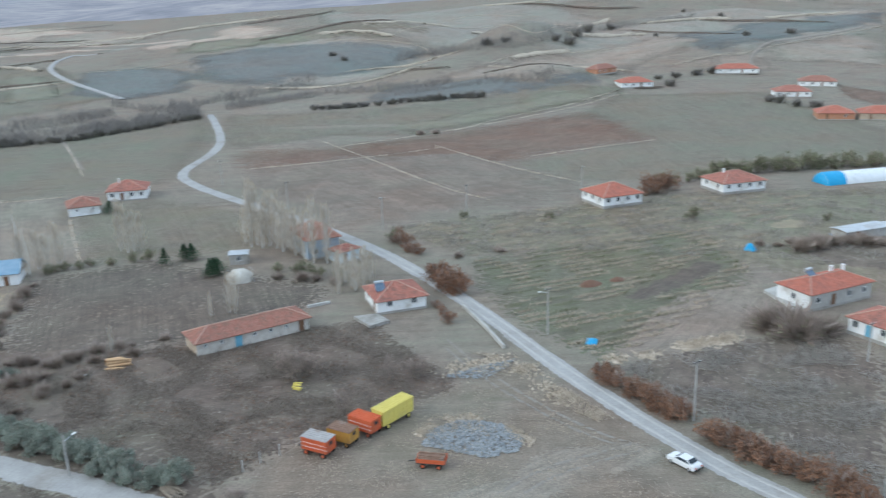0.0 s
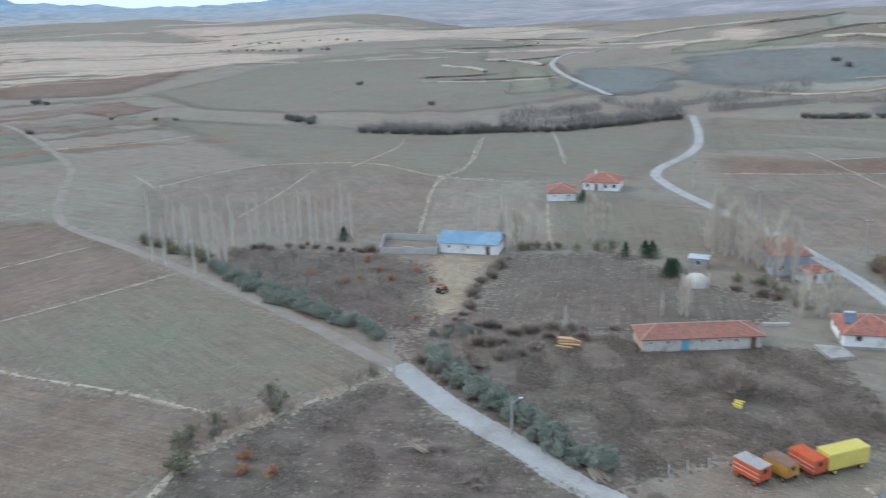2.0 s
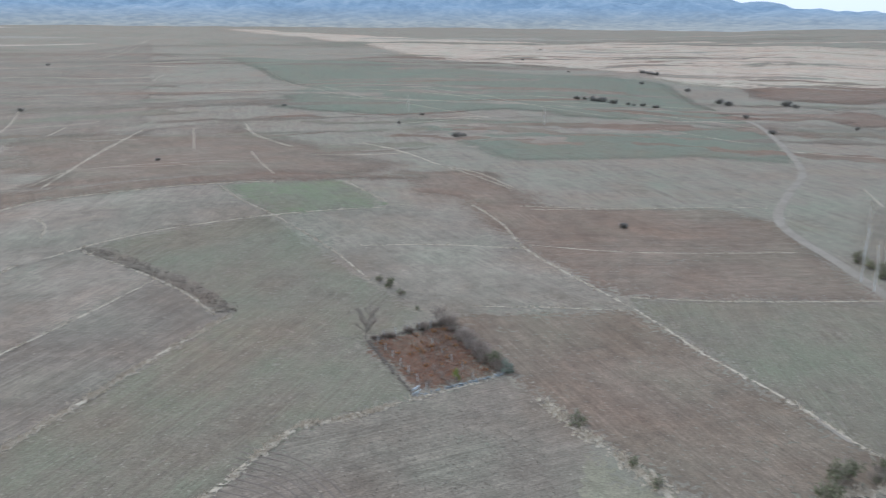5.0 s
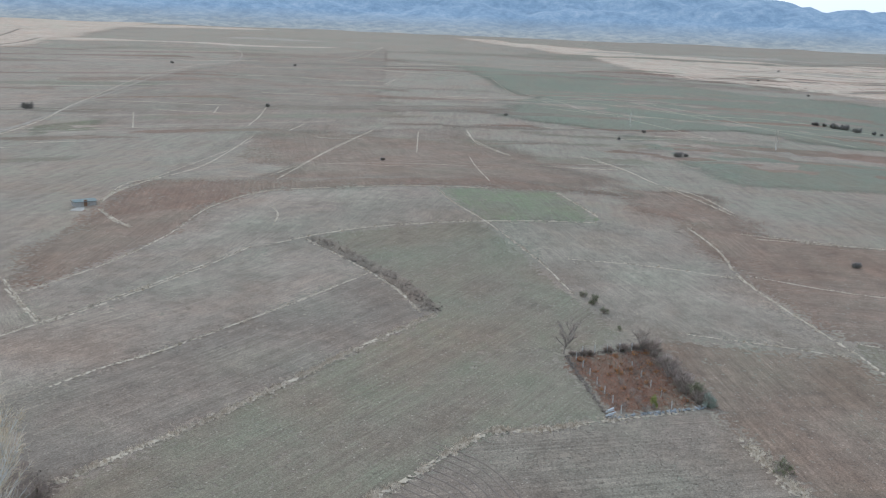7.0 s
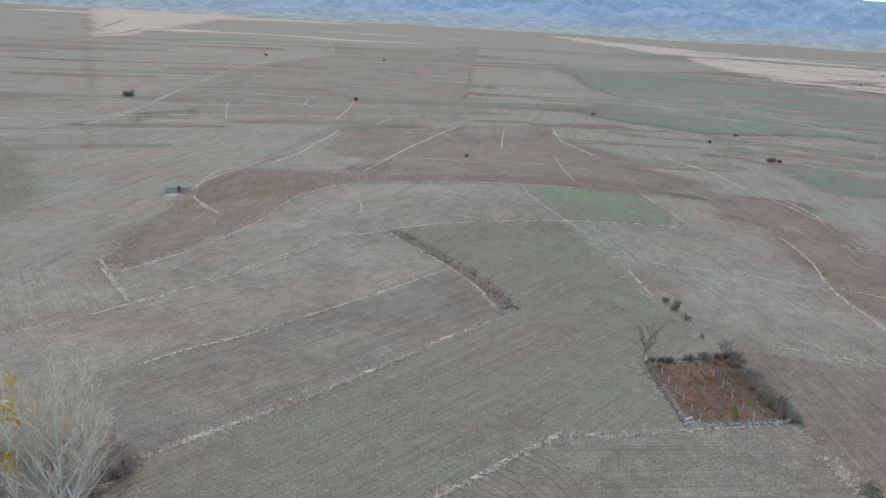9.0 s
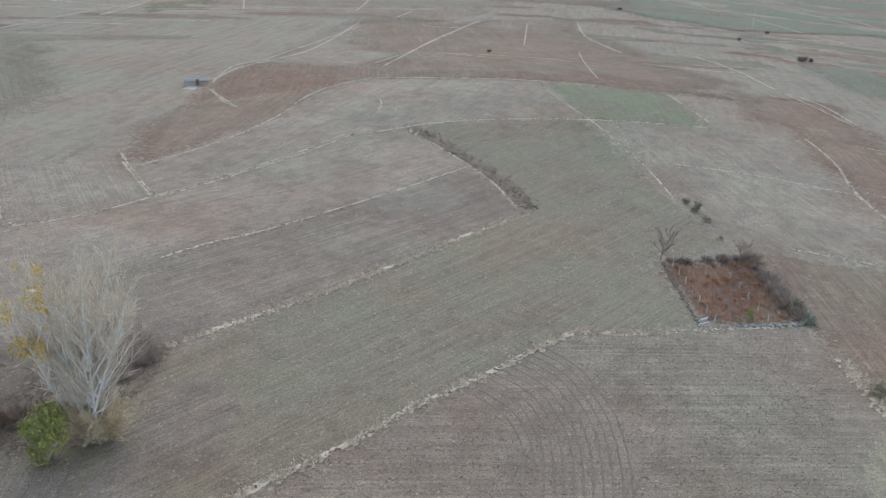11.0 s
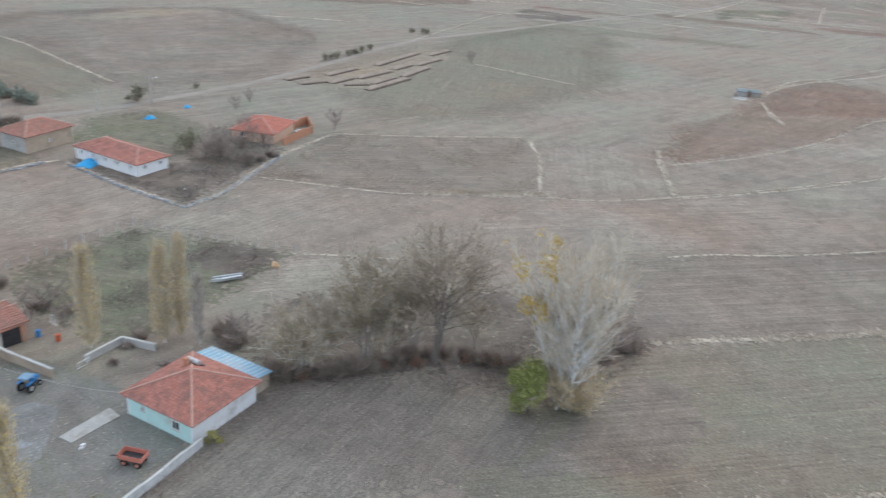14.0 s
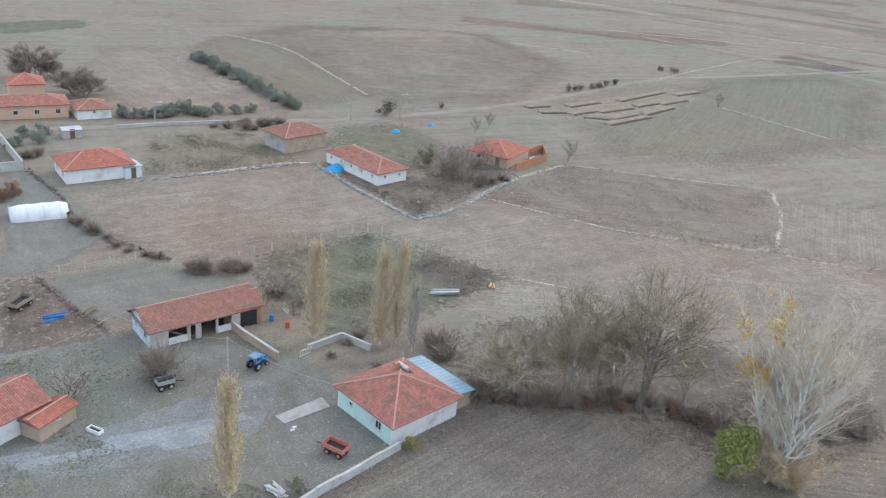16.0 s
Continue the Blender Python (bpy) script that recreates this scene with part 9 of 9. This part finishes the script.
timber_heap(*(-52.4, 124.7), 10, 3.6, 14, FRESH_WOOD, "stack of pale fresh timber in the weeds", thick=0.3)
timber_heap(*(-62.3, -99.4), 60, 1.8, 9, FRESH_WOOD, "small heap of orange firewood")
timber_heap(*(-54.4, -99.6), -12, 4.6, 9, TIN, "stack of pale metal pipes", "pipe_stack", 0.16)
timber_heap(*(-1.7, -106.8), 10, 3.0, 3, BLUE_PAINT, "blue metal farm bar on the ground", "harrow_bar", 0.2)
timber_heap(*(-56.0, 83.0), 20, 4.0, 18, OLD_WOOD, "heap of bleached branches", "branch_pile")
timber_heap(*(-33.1, 87.7), -40, 4.0, 24, OLD_WOOD, "heap of bleached branches by the lane", "branch_pile")
timber_heap(*(-55.9, 82.9), -20, 4.0, 16, OLD_WOOD, "heap of bleached branches in the plot", "branch_pile")
timber_heap(*(-19.2, -65.0), -60, 2.2, 14, BARK_PALE, "bleached dead branches heaped by the yard wall", "branch_pile")
timber_heap(*(-5.5, -107.4), 40, 3.0, 14, OLD_WOOD, "old poles by the pen", "branch_pile")
timber_heap(*(-22.4, 115.2), -15, 1.6, 4, YELLOW_PAINT, "yellow plough part abandoned among weeds", "plough", 0.2)
timber_heap(*(-119.6, 20.0), -50, 2.2, 4, TIN, "pale metal sheets at the plot corner", "sheet_stack", 0.2)
for q in ((-66.6, -135.7), (-56.6, 121.6), (-23.8, -73.9)):
    timber_heap(*q, 30, 0.5, 2, WHITE, "small heap of white rubbish", "rubbish_heap", 0.2)


def drum(x, y, mat, label):
    d = thing("drum", x, y)
    tagged(d, label, "drum")
    bm = rod((0, 0, 0), (0, 0, 0.9), 0.29, None, 16)
    part("shell", bm, mat, d)
    for z in (0.3, 0.6, 0.88):
        part("hoop", rod((0, 0, z), (0, 0, z + 0.03), 0.305, None, 16), mat, d)


drum(*(-28.0, -98.7), BLUE_PAINT, "blue metal drum by the garage")
drum(*(-29.5, -96.3), RED_PAINT, "red and white drum by the garage")
drum(*(-6.1, -142.2), RUBBER, "black drum beside the plastic tunnel")


def bed_frame(x, y, turn):
    b = thing("trellis_frame", x, y, turn)
    tagged(b, "white metal frame leaning in the yard", "frame")
    for k in range(5):
        part("bar", rod((k * 0.4, 0, 0.05), (k * 0.4, 0.3, 1.1), 0.03), FRAME, b)
    for z in (0.1, 1.05):
        part("rail", rod((-0.1, z * 0.28, z), (1.7, z * 0.28, z), 0.035), FRAME, b)


bed_frame(*(-30.3, -89.1), 20)
bed_frame(*(-30.3, -101.4), 100)

# a frame of poles in the red plot
arbour = thing("pole_trellis", *(-139.8, 22.9), 8)
tagged(arbour, "pale timber trellis of thin poles", "trellis")
for k in range(3):
    part("post", rod((k * 2.4, 0, -0.2), (k * 2.4, 0, 1.7), 0.05), OLD_WOOD, arbour)
part("beam", rod((-0.3, 0, 1.65), (5.2, 0, 1.7), 0.045), OLD_WOOD, arbour)


# heaps of red earth by the dug bed
def soil_mound(x, y, wide, label, seed):
    n, arc = 8, 18
    bm = bmesh.new()
    rings = []
    for k in range(n):
        f = k / (n - 1)
        rings.append([bm.verts.new((wide * (1 - f) * math.cos(a) * (1 + 0.2 * noise.noise((math.cos(a), math.sin(a), seed))), wide * 0.6 * (1 - f) * math.sin(a), wide * 0.4 * math.sin(f * 1.5) + 0.08 * noise.noise((a * 2, f * 4, seed)) - 0.02)) for a in [2 * math.pi * i / arc for i in range(arc)]])
    for p, q in zip(rings, rings[1:]):
        for i in range(arc):
            bm.faces.new((p[i], p[(i + 1) % arc], q[(i + 1) % arc], q[i]))
    bmesh.ops.remove_doubles(bm, verts=bm.verts[:], dist=0.001)
    ob = finish("soil_mound", bm, rough_surface("red_earth", (0.15, 0.085, 0.06), (0.22, 0.13, 0.095), 0.9, 0.95, 0.7))
    ob.matrix_world = pose(x, y, height(x, y), 0, 0, 20)
    tagged(ob, label, "heap")


soil_mound(*(29.0, 158.5), 2.6, "low heap of red-brown earth by the dug bed", 1.0)
soil_mound(*(34.8, 160.8), 1.8, "small heap of red-brown earth by the dug bed", 2.0)


# trenches with banks of thrown earth on the dry ground
def trench(a, b):
    a, b = Vector((*a, 0)), Vector((*b, 0))
    L = (b - a).length
    t = thing("trench", a.x, a.y, math.degrees(math.atan2(b.y - a.y, b.x - a.x)))
    tagged(t, "short dug trench with a bank of brown earth", "trench", "planting trenches")
    bm = bmesh.new()
    rows = []
    n = max(3, int(L))
    for k in range(n + 1):
        x = L * k / n
        e = 0.3 if k in (0, n) else 1.0
        rows.append([bm.verts.new((x, y, z * e + 0.16 + 0.12 * noise.noise((x, y, 4.0)))) for y, z in ((-0.2, 0.0), (0.1, 0.25), (0.4, 0.3), (0.8, 0.5), (1.2, 0.4), (1.8, 0.0))])
    for p, q in zip(rows, rows[1:]):
        for i in range(5):
            bm.faces.new((p[i], q[i], q[i + 1], p[i + 1]))
    part("earth_bank", bm, rough_surface("dug_earth", (0.24, 0.19, 0.15), (0.35, 0.29, 0.235), 0.8, 0.95, 0.6), t)
    # No hollow is cut: a solid block coloured dark for the ditch's shade.
    part("ditch", box(0.3, -1.3, -0.2, L - 0.3, -0.05, 0.16), rough_surface("trench_shade", (0.07, 0.05, 0.04), (0.11, 0.08, 0.065), 1.0, 0.95, 0.6), t, "ditch as a dark block, shade in its colour")


for a, b in (((-129.5, -199.5), (-137.8, -200.5)), ((-164.7, -203.1), (-190.0, -212.4)), ((-143.1, -198.7), (-156.9, -202.5)), ((-130.4, -193.9), (-139.2, -192.9)), ((-176.8, -197.8), (-190.6, -202.0)), ((-149.1, -191.7), (-163.9, -195.2)), ((-140.6, -187.9), (-147.9, -184.7)), ((-143.2, -179.6), (-162.4, -185.3)), ((-162.3, -187.7), (-177.8, -193.7)), ((-165.9, -196.3), (-175.8, -199.3)), ((-138.6, -190.5), (-148.1, -193.1)), ((-190.9, -207.8), (-203.5, -211.3)), ((-148.8, -184.6), (-159.5, -188.1))):
    trench(a, b)

# ---- loose dry stuff ----
ROW_A, ROW_B = (7.9, 172.9), (60.0, 193.5)
ROW_TURN = math.degrees(math.atan2(ROW_B[1] - ROW_A[1], ROW_B[0] - ROW_A[0]))
scatter("dry_stalks", "dry grey stalks lying over the field", "weeds", STALKS, 10000, [(26.1, 119.5), (47.7, 129.2), (66.0, 128.3), (67.7, 119.3), (49.7, 84.0), (44.2, 93.7), (34.8, 104.7), (28.7, 115.4)], 1.1, 0.06, 0.35, 1, 0.3)
scatter("dry_weeds", "dead weeds on the dark plot", "weeds", WEEDS, 26000, [(-70.3, 118.2), (-46.8, 133.9), (-13.7, 142.8), (1.5, 115.1), (-22.0, 98.0), (-28.1, 89.5), (-36.0, 95.7), (-59.3, 105.7)], 0.7, 0.05, 0.6, 2, 0.08)
scatter("dry_weeds", "dead weeds in the corner plot", "weeds", WEEDS, 14000, [(-70.5, 99.2), (-46.9, 88.6), (-29.9, 82.8), (-25.7, 70.9), (-75.3, 52.3), (-81.9, 69.8), (-78.0, 82.3), (-74.1, 95.5)], 0.7, 0.05, 0.6, 3, 0.08)
scatter("dry_weeds", "dry weeds on the rough grassland", "weeds", STALKS, 14000, [(-13.3, 206.3), (38.4, 225.6), (73.8, 235.0), (126.2, 234.3), (89.3, 161.8), (64.4, 171.7), (27.6, 183.6), (5.7, 179.2)], 1.1, 0.09, 0.6, 4, 0.35)
scatter("garden_weeds", "rows of dry and green weeds in the garden", "weeds", STRAW, 14000, [(6.2, 176.2), (60.1, 198.6), (64.2, 170.9), (60.5, 157.2), (25.8, 122.1), (22.1, 126.7), (14.1, 138.4), (7.2, 158.3)], 0.8, 0.07, 0.7, 5, 0.15, rows=(ROW_TURN, 2.4), bare=DUG_BED)
scatter("rubble", "spread of broken grey roof slates", "rubble", RUBBLE, 2400, [(-3.6, 97.7), (-2.5, 101.8), (2.1, 104.7), (7.4, 102.8), (10.0, 98.4), (8.7, 95.6), (4.7, 94.2), (-0.3, 96.4)], 0.3, 0.1, seed=6, solid=True)
scatter("rubble", "loose grey stones beside the track", "rubble", RUBBLE, 260, [(-0.9, 118.1), (6.2, 122.3), (11.2, 123.1), (5.9, 116.8)], 0.3, 0.1, seed=7, solid=True)
scatter("clods", "clods of ploughed earth", "clods", CLODS, 5000, [(-111.6, 2.4), (-123.4, 34.8), (-81.6, 33.9), (-66.5, 17.0), (-53.4, -28.8), (-62.2, -30.7), (-85.1, -16.6)], 0.12, 0.1, seed=8, solid=True)
scatter("straw_litter", "thin straw litter in the drill rows of the field", "straw", STALKS, 7000, [(-19.9, -58.1), (-22.2, -62.8), (-33.2, -66.6), (-46.3, -71.5), (-62.1, -63.9), (-64.5, -55.7), (-65.5, -47.2), (-58.9, -43.6)], 0.24, 0.05, 0.2, 9, rows=(18, 0.9))
scatter("russet_weeds", "brown dead weeds along the wall and the thicket", "weeds", TWIG_BROWN, 3200, [(-22.0, -62.9), (-33.1, -66.6), (-38.3, -70.0), (-46.1, -71.6), (-55.3, -70.1), (-65.9, -67.1), (-63.7, -64.0), (-53.7, -67.4), (-46.0, -68.8), (-38.5, -67.2), (-35.0, -65.0), (-23.7, -61.2)], 0.45, 0.06, 0.6, 41)
scatter("leaf_litter", "brown leaf litter under the trees", "litter", WEEDS, 7000, [(-46.4, -71.9), (-46.2, -82.0), (-60.4, -90.5), (-84.8, -76.3), (-98.1, -56.8), (-88.9, -49.7), (-65.7, -47.4), (-64.6, -55.8), (-62.3, -64.1)], 0.7, 0.06, 0.6, 10, 0.2)
scatter("russet_weeds", "russet dry weeds filling the plot", "weeds", RUST_WEEDS, 2800, [(-120.5, 20.8), (-125.8, 35.0), (-147.5, 30.3), (-141.8, 15.9)], 0.7, 0.06, 0.9, 11)
scatter("stubble_rows", "old stubble standing in the brown field", "stubble", STRAW, 6000, [(-82.5, -135.4), (-109.7, -150.0), (-147.1, -125.8), (-122.4, -99.5), (-98.1, -115.5)], 0.6, 0.07, 0.8, 12, 0.2)
scatter("yard_litter", "straw and rubbish trodden into the yard", "litter", STRAW, 900, [(4.9, -72.8), (4.6, -98.0), (-8.1, -99.7), (-26.3, -92.6), (-29.7, -80.5), (-32.3, -67.6), (-21.7, -63.0)], 0.35, 0.05, 0.3, 13)
scatter("orchard_weeds", "dry weeds under the orchard trees", "weeds", WEEDS, 3500, [(-59.2, -146.2), (-63.2, -129.3), (-93.1, -145.8), (-99.7, -169.1), (-73.6, -151.0)], 0.7, 0.06, 0.8, 14, 0.2)
scatter("orchard_weeds", "dry weeds in the dark orchard", "weeds", WEEDS, 4500, [(-151.0, 144.9), (-113.5, 157.6), (-96.8, 152.9), (-80.0, 121.0), (-84.7, 117.2), (-139.7, 131.6)], 0.9, 0.07, 0.8, 15, 0.2)
tufts([(-62.0, -31.8), (-68.9, -27.5), (-76.0, -22.3), (-85.7, -16.8), (-97.0, -8.7), (-111.7, 1.6), (-112.8, 8.0), (-118.4, 21.1)], 900, 0.6, 0.45)
tufts([(-90.7, -51.2), (-99.0, -46.1), (-108.7, -39.5), (-123.2, -31.2), (-142.8, -20.5), (-159.6, -9.3)], 800, 0.6, 0.4, seed=4)
tufts([(-73.4, 100.6), (-77.4, 89.6), (-80.2, 79.6), (-81.5, 69.1), (-79.0, 59.4), (-75.4, 50.7)], 800, 0.8, 0.6, seed=5)
tufts([(-122.2, -98.3), (-115.1, -102.2), (-109.8, -106.8), (-102.8, -111.3)], 500, 0.8, 0.5, seed=6)
tufts([(-161.7, -9.4), (-173.9, -15.9), (-184.2, -23.4), (-195.8, -33.3), (-206.3, -43.2)], 700, 0.6, 0.9, WEEDS, 7, "dark turf and dead grass on the bank")
tufts([(-113.5, 39.0), (-103.4, 40.9), (-95.2, 43.9), (-85.8, 45.6), (-78.8, 46.4)], 500, 0.6, 0.8, seed=8)
tufts([(0.9, 119.6), (6.2, 122.3), (10.9, 123.1), (14.2, 114.8), (21.5, 100.7)], 500, 0.6, 1.2, seed=9)
tufts([(-4.0, 100.6), (0.6, 104.7), (6.7, 102.8), (10.7, 97.6)], 260, 0.7, 0.5, seed=10)
tufts([(25.8, 122.1), (35.5, 125.4), (48.0, 130.1)], 500, 0.9, 0.9, seed=11)
scatter("green_weeds", "green weeds between the garden rows", "weeds", LEAF_OLIVE, 6000, [(6.2, 176.2), (60.1, 198.6), (64.2, 170.9), (60.5, 157.2), (25.8, 122.1), (22.1, 126.7), (14.1, 138.4), (7.2, 158.3)], 0.5, 0.12, 0.7, 25, 0.2, rows=(ROW_TURN, 3.1), bare=DUG_BED)
scatter("brown_weeds", "brown dead weeds on the dark plot", "weeds", LEAF_RED, 2600, [(-70.3, 118.2), (-46.8, 133.9), (-13.7, 142.8), (1.5, 115.1), (-22.0, 98.0), (-28.1, 89.5), (-36.0, 95.7), (-59.3, 105.7)], 0.5, 0.08, 0.7, 26, 0.5)
scatter("yard_grass", "thin dry grass round the yard", "grass", STRAW, 5000, [(-24.6, 88.3), (-20.2, 98.5), (-0.1, 113.4), (10.8, 123.1), (23.5, 99.1), (27.3, 92.6), (32.0, 84.6), (25.0, 80.3), (-22.0, 82.5)], 0.45, 0.05, 0.6, 27, 0.5)
scatter("verge_grass", "dry grass and weeds on the verges", "grass", STRAW, 4000, [(2.9, 128.1), (12.5, 123.0), (22.8, 102.9), (23.3, 98.3), (9.4, 117.0), (0.9, 121.6)], 0.6, 0.06, 0.8, 28, 0.2)
scatter("yard_weeds", "low dull weeds in the farmyard", "weeds", LEAF_OLIVE, 3500, [(4.9, -72.8), (4.6, -98.0), (-8.1, -99.7), (-16.0, -94.3), (-1.6, -81.8), (-10.2, -71.9), (-21.7, -63.0)], 0.3, 0.1, 0.5, 31, 0.6)
scatter("paddock_weeds", "patchy weeds and litter in the paddock", "weeds", WEEDS, 5000, [(-32.5, -118.3), (-51.6, -123.7), (-66.7, -102.3), (-53.2, -96.2), (-35.5, -90.5), (-30.4, -104.6)], 0.6, 0.06, 0.6, 32, 0.35)
scatter("garden_litter", "grey dry stalks in the kitchen garden", "weeds", WEEDS, 3500, [(-20.8, -161.8), (-26.2, -186.0), (-46.9, -185.7), (-51.5, -164.0), (-36.3, -161.6)], 0.6, 0.06, 0.6, 33, 0.3)
scatter("grass_clumps", "brown clumps of dead grass in the plots", "grass", WEEDS, 7000, [(-70.3, 118.2), (-46.8, 133.9), (-13.7, 142.8), (1.5, 115.1), (-22.0, 98.0), (-28.1, 89.5), (-36.0, 95.7), (-59.3, 105.7)], 0.6, 0.08, 0.9, 34, 0.3)
scatter("pale_stalks", "pale dead stalks in lines over the rough grass", "weeds", STRAW, 7000, [(-13.3, 206.3), (38.4, 225.6), (73.8, 235.0), (104.4, 227.7), (67.3, 179.8), (27.6, 183.6), (5.7, 179.2)], 0.9, 0.08, 0.8, 35, 0.15, rows=(ROW_TURN, 5.0))
scatter("plot_weeds", "grey dead weeds in the red plot", "weeds", WEEDS, 1600, [(-120.5, 20.8), (-125.8, 35.0), (-147.5, 30.3), (-141.8, 15.9)], 0.6, 0.06, 0.8, 36, 0.5)
scatter("yard_tufts", "tan grass tufts among the rubble", "grass", STRAW, 700, [(-4.4, 99.9), (0.6, 104.2), (8.0, 100.7), (10.3, 97.6), (5.4, 94.1), (-1.0, 95.0)], 0.5, 0.07, 1.0, 37, 0.3)

# tussocks along the strips between the fields
for k, (width, points) in enumerate(STRIPS):
    long = sum(math.dist(a, b) for a, b in zip(points, points[1:]))
    reach = min(math.hypot(*p) for p in points)
    tufts(points, int(long * (2.0 if reach < 200 else 1.2)), 0.3 + 0.1 * width + reach / 900, 0.16 * width + 0.08, seed=40 + k, label="tussocks of bleached grass along a field edge")

# plants that found no place
for kind in (POPLARS, THIN_POPLARS, YELLOW_POPLARS, WILLOWS, ROUND_TREES, SMALL_TREES, SILVER, RUSSET, DARK_BUSH, FAR_BUSH, OLIVE, ORANGE, GREENS, CONIFERS):
    for ob in kind:
        if ob.name not in USED:
            for child in list(ob.children):
                bpy.data.objects.remove(child)
            bpy.data.objects.remove(ob)
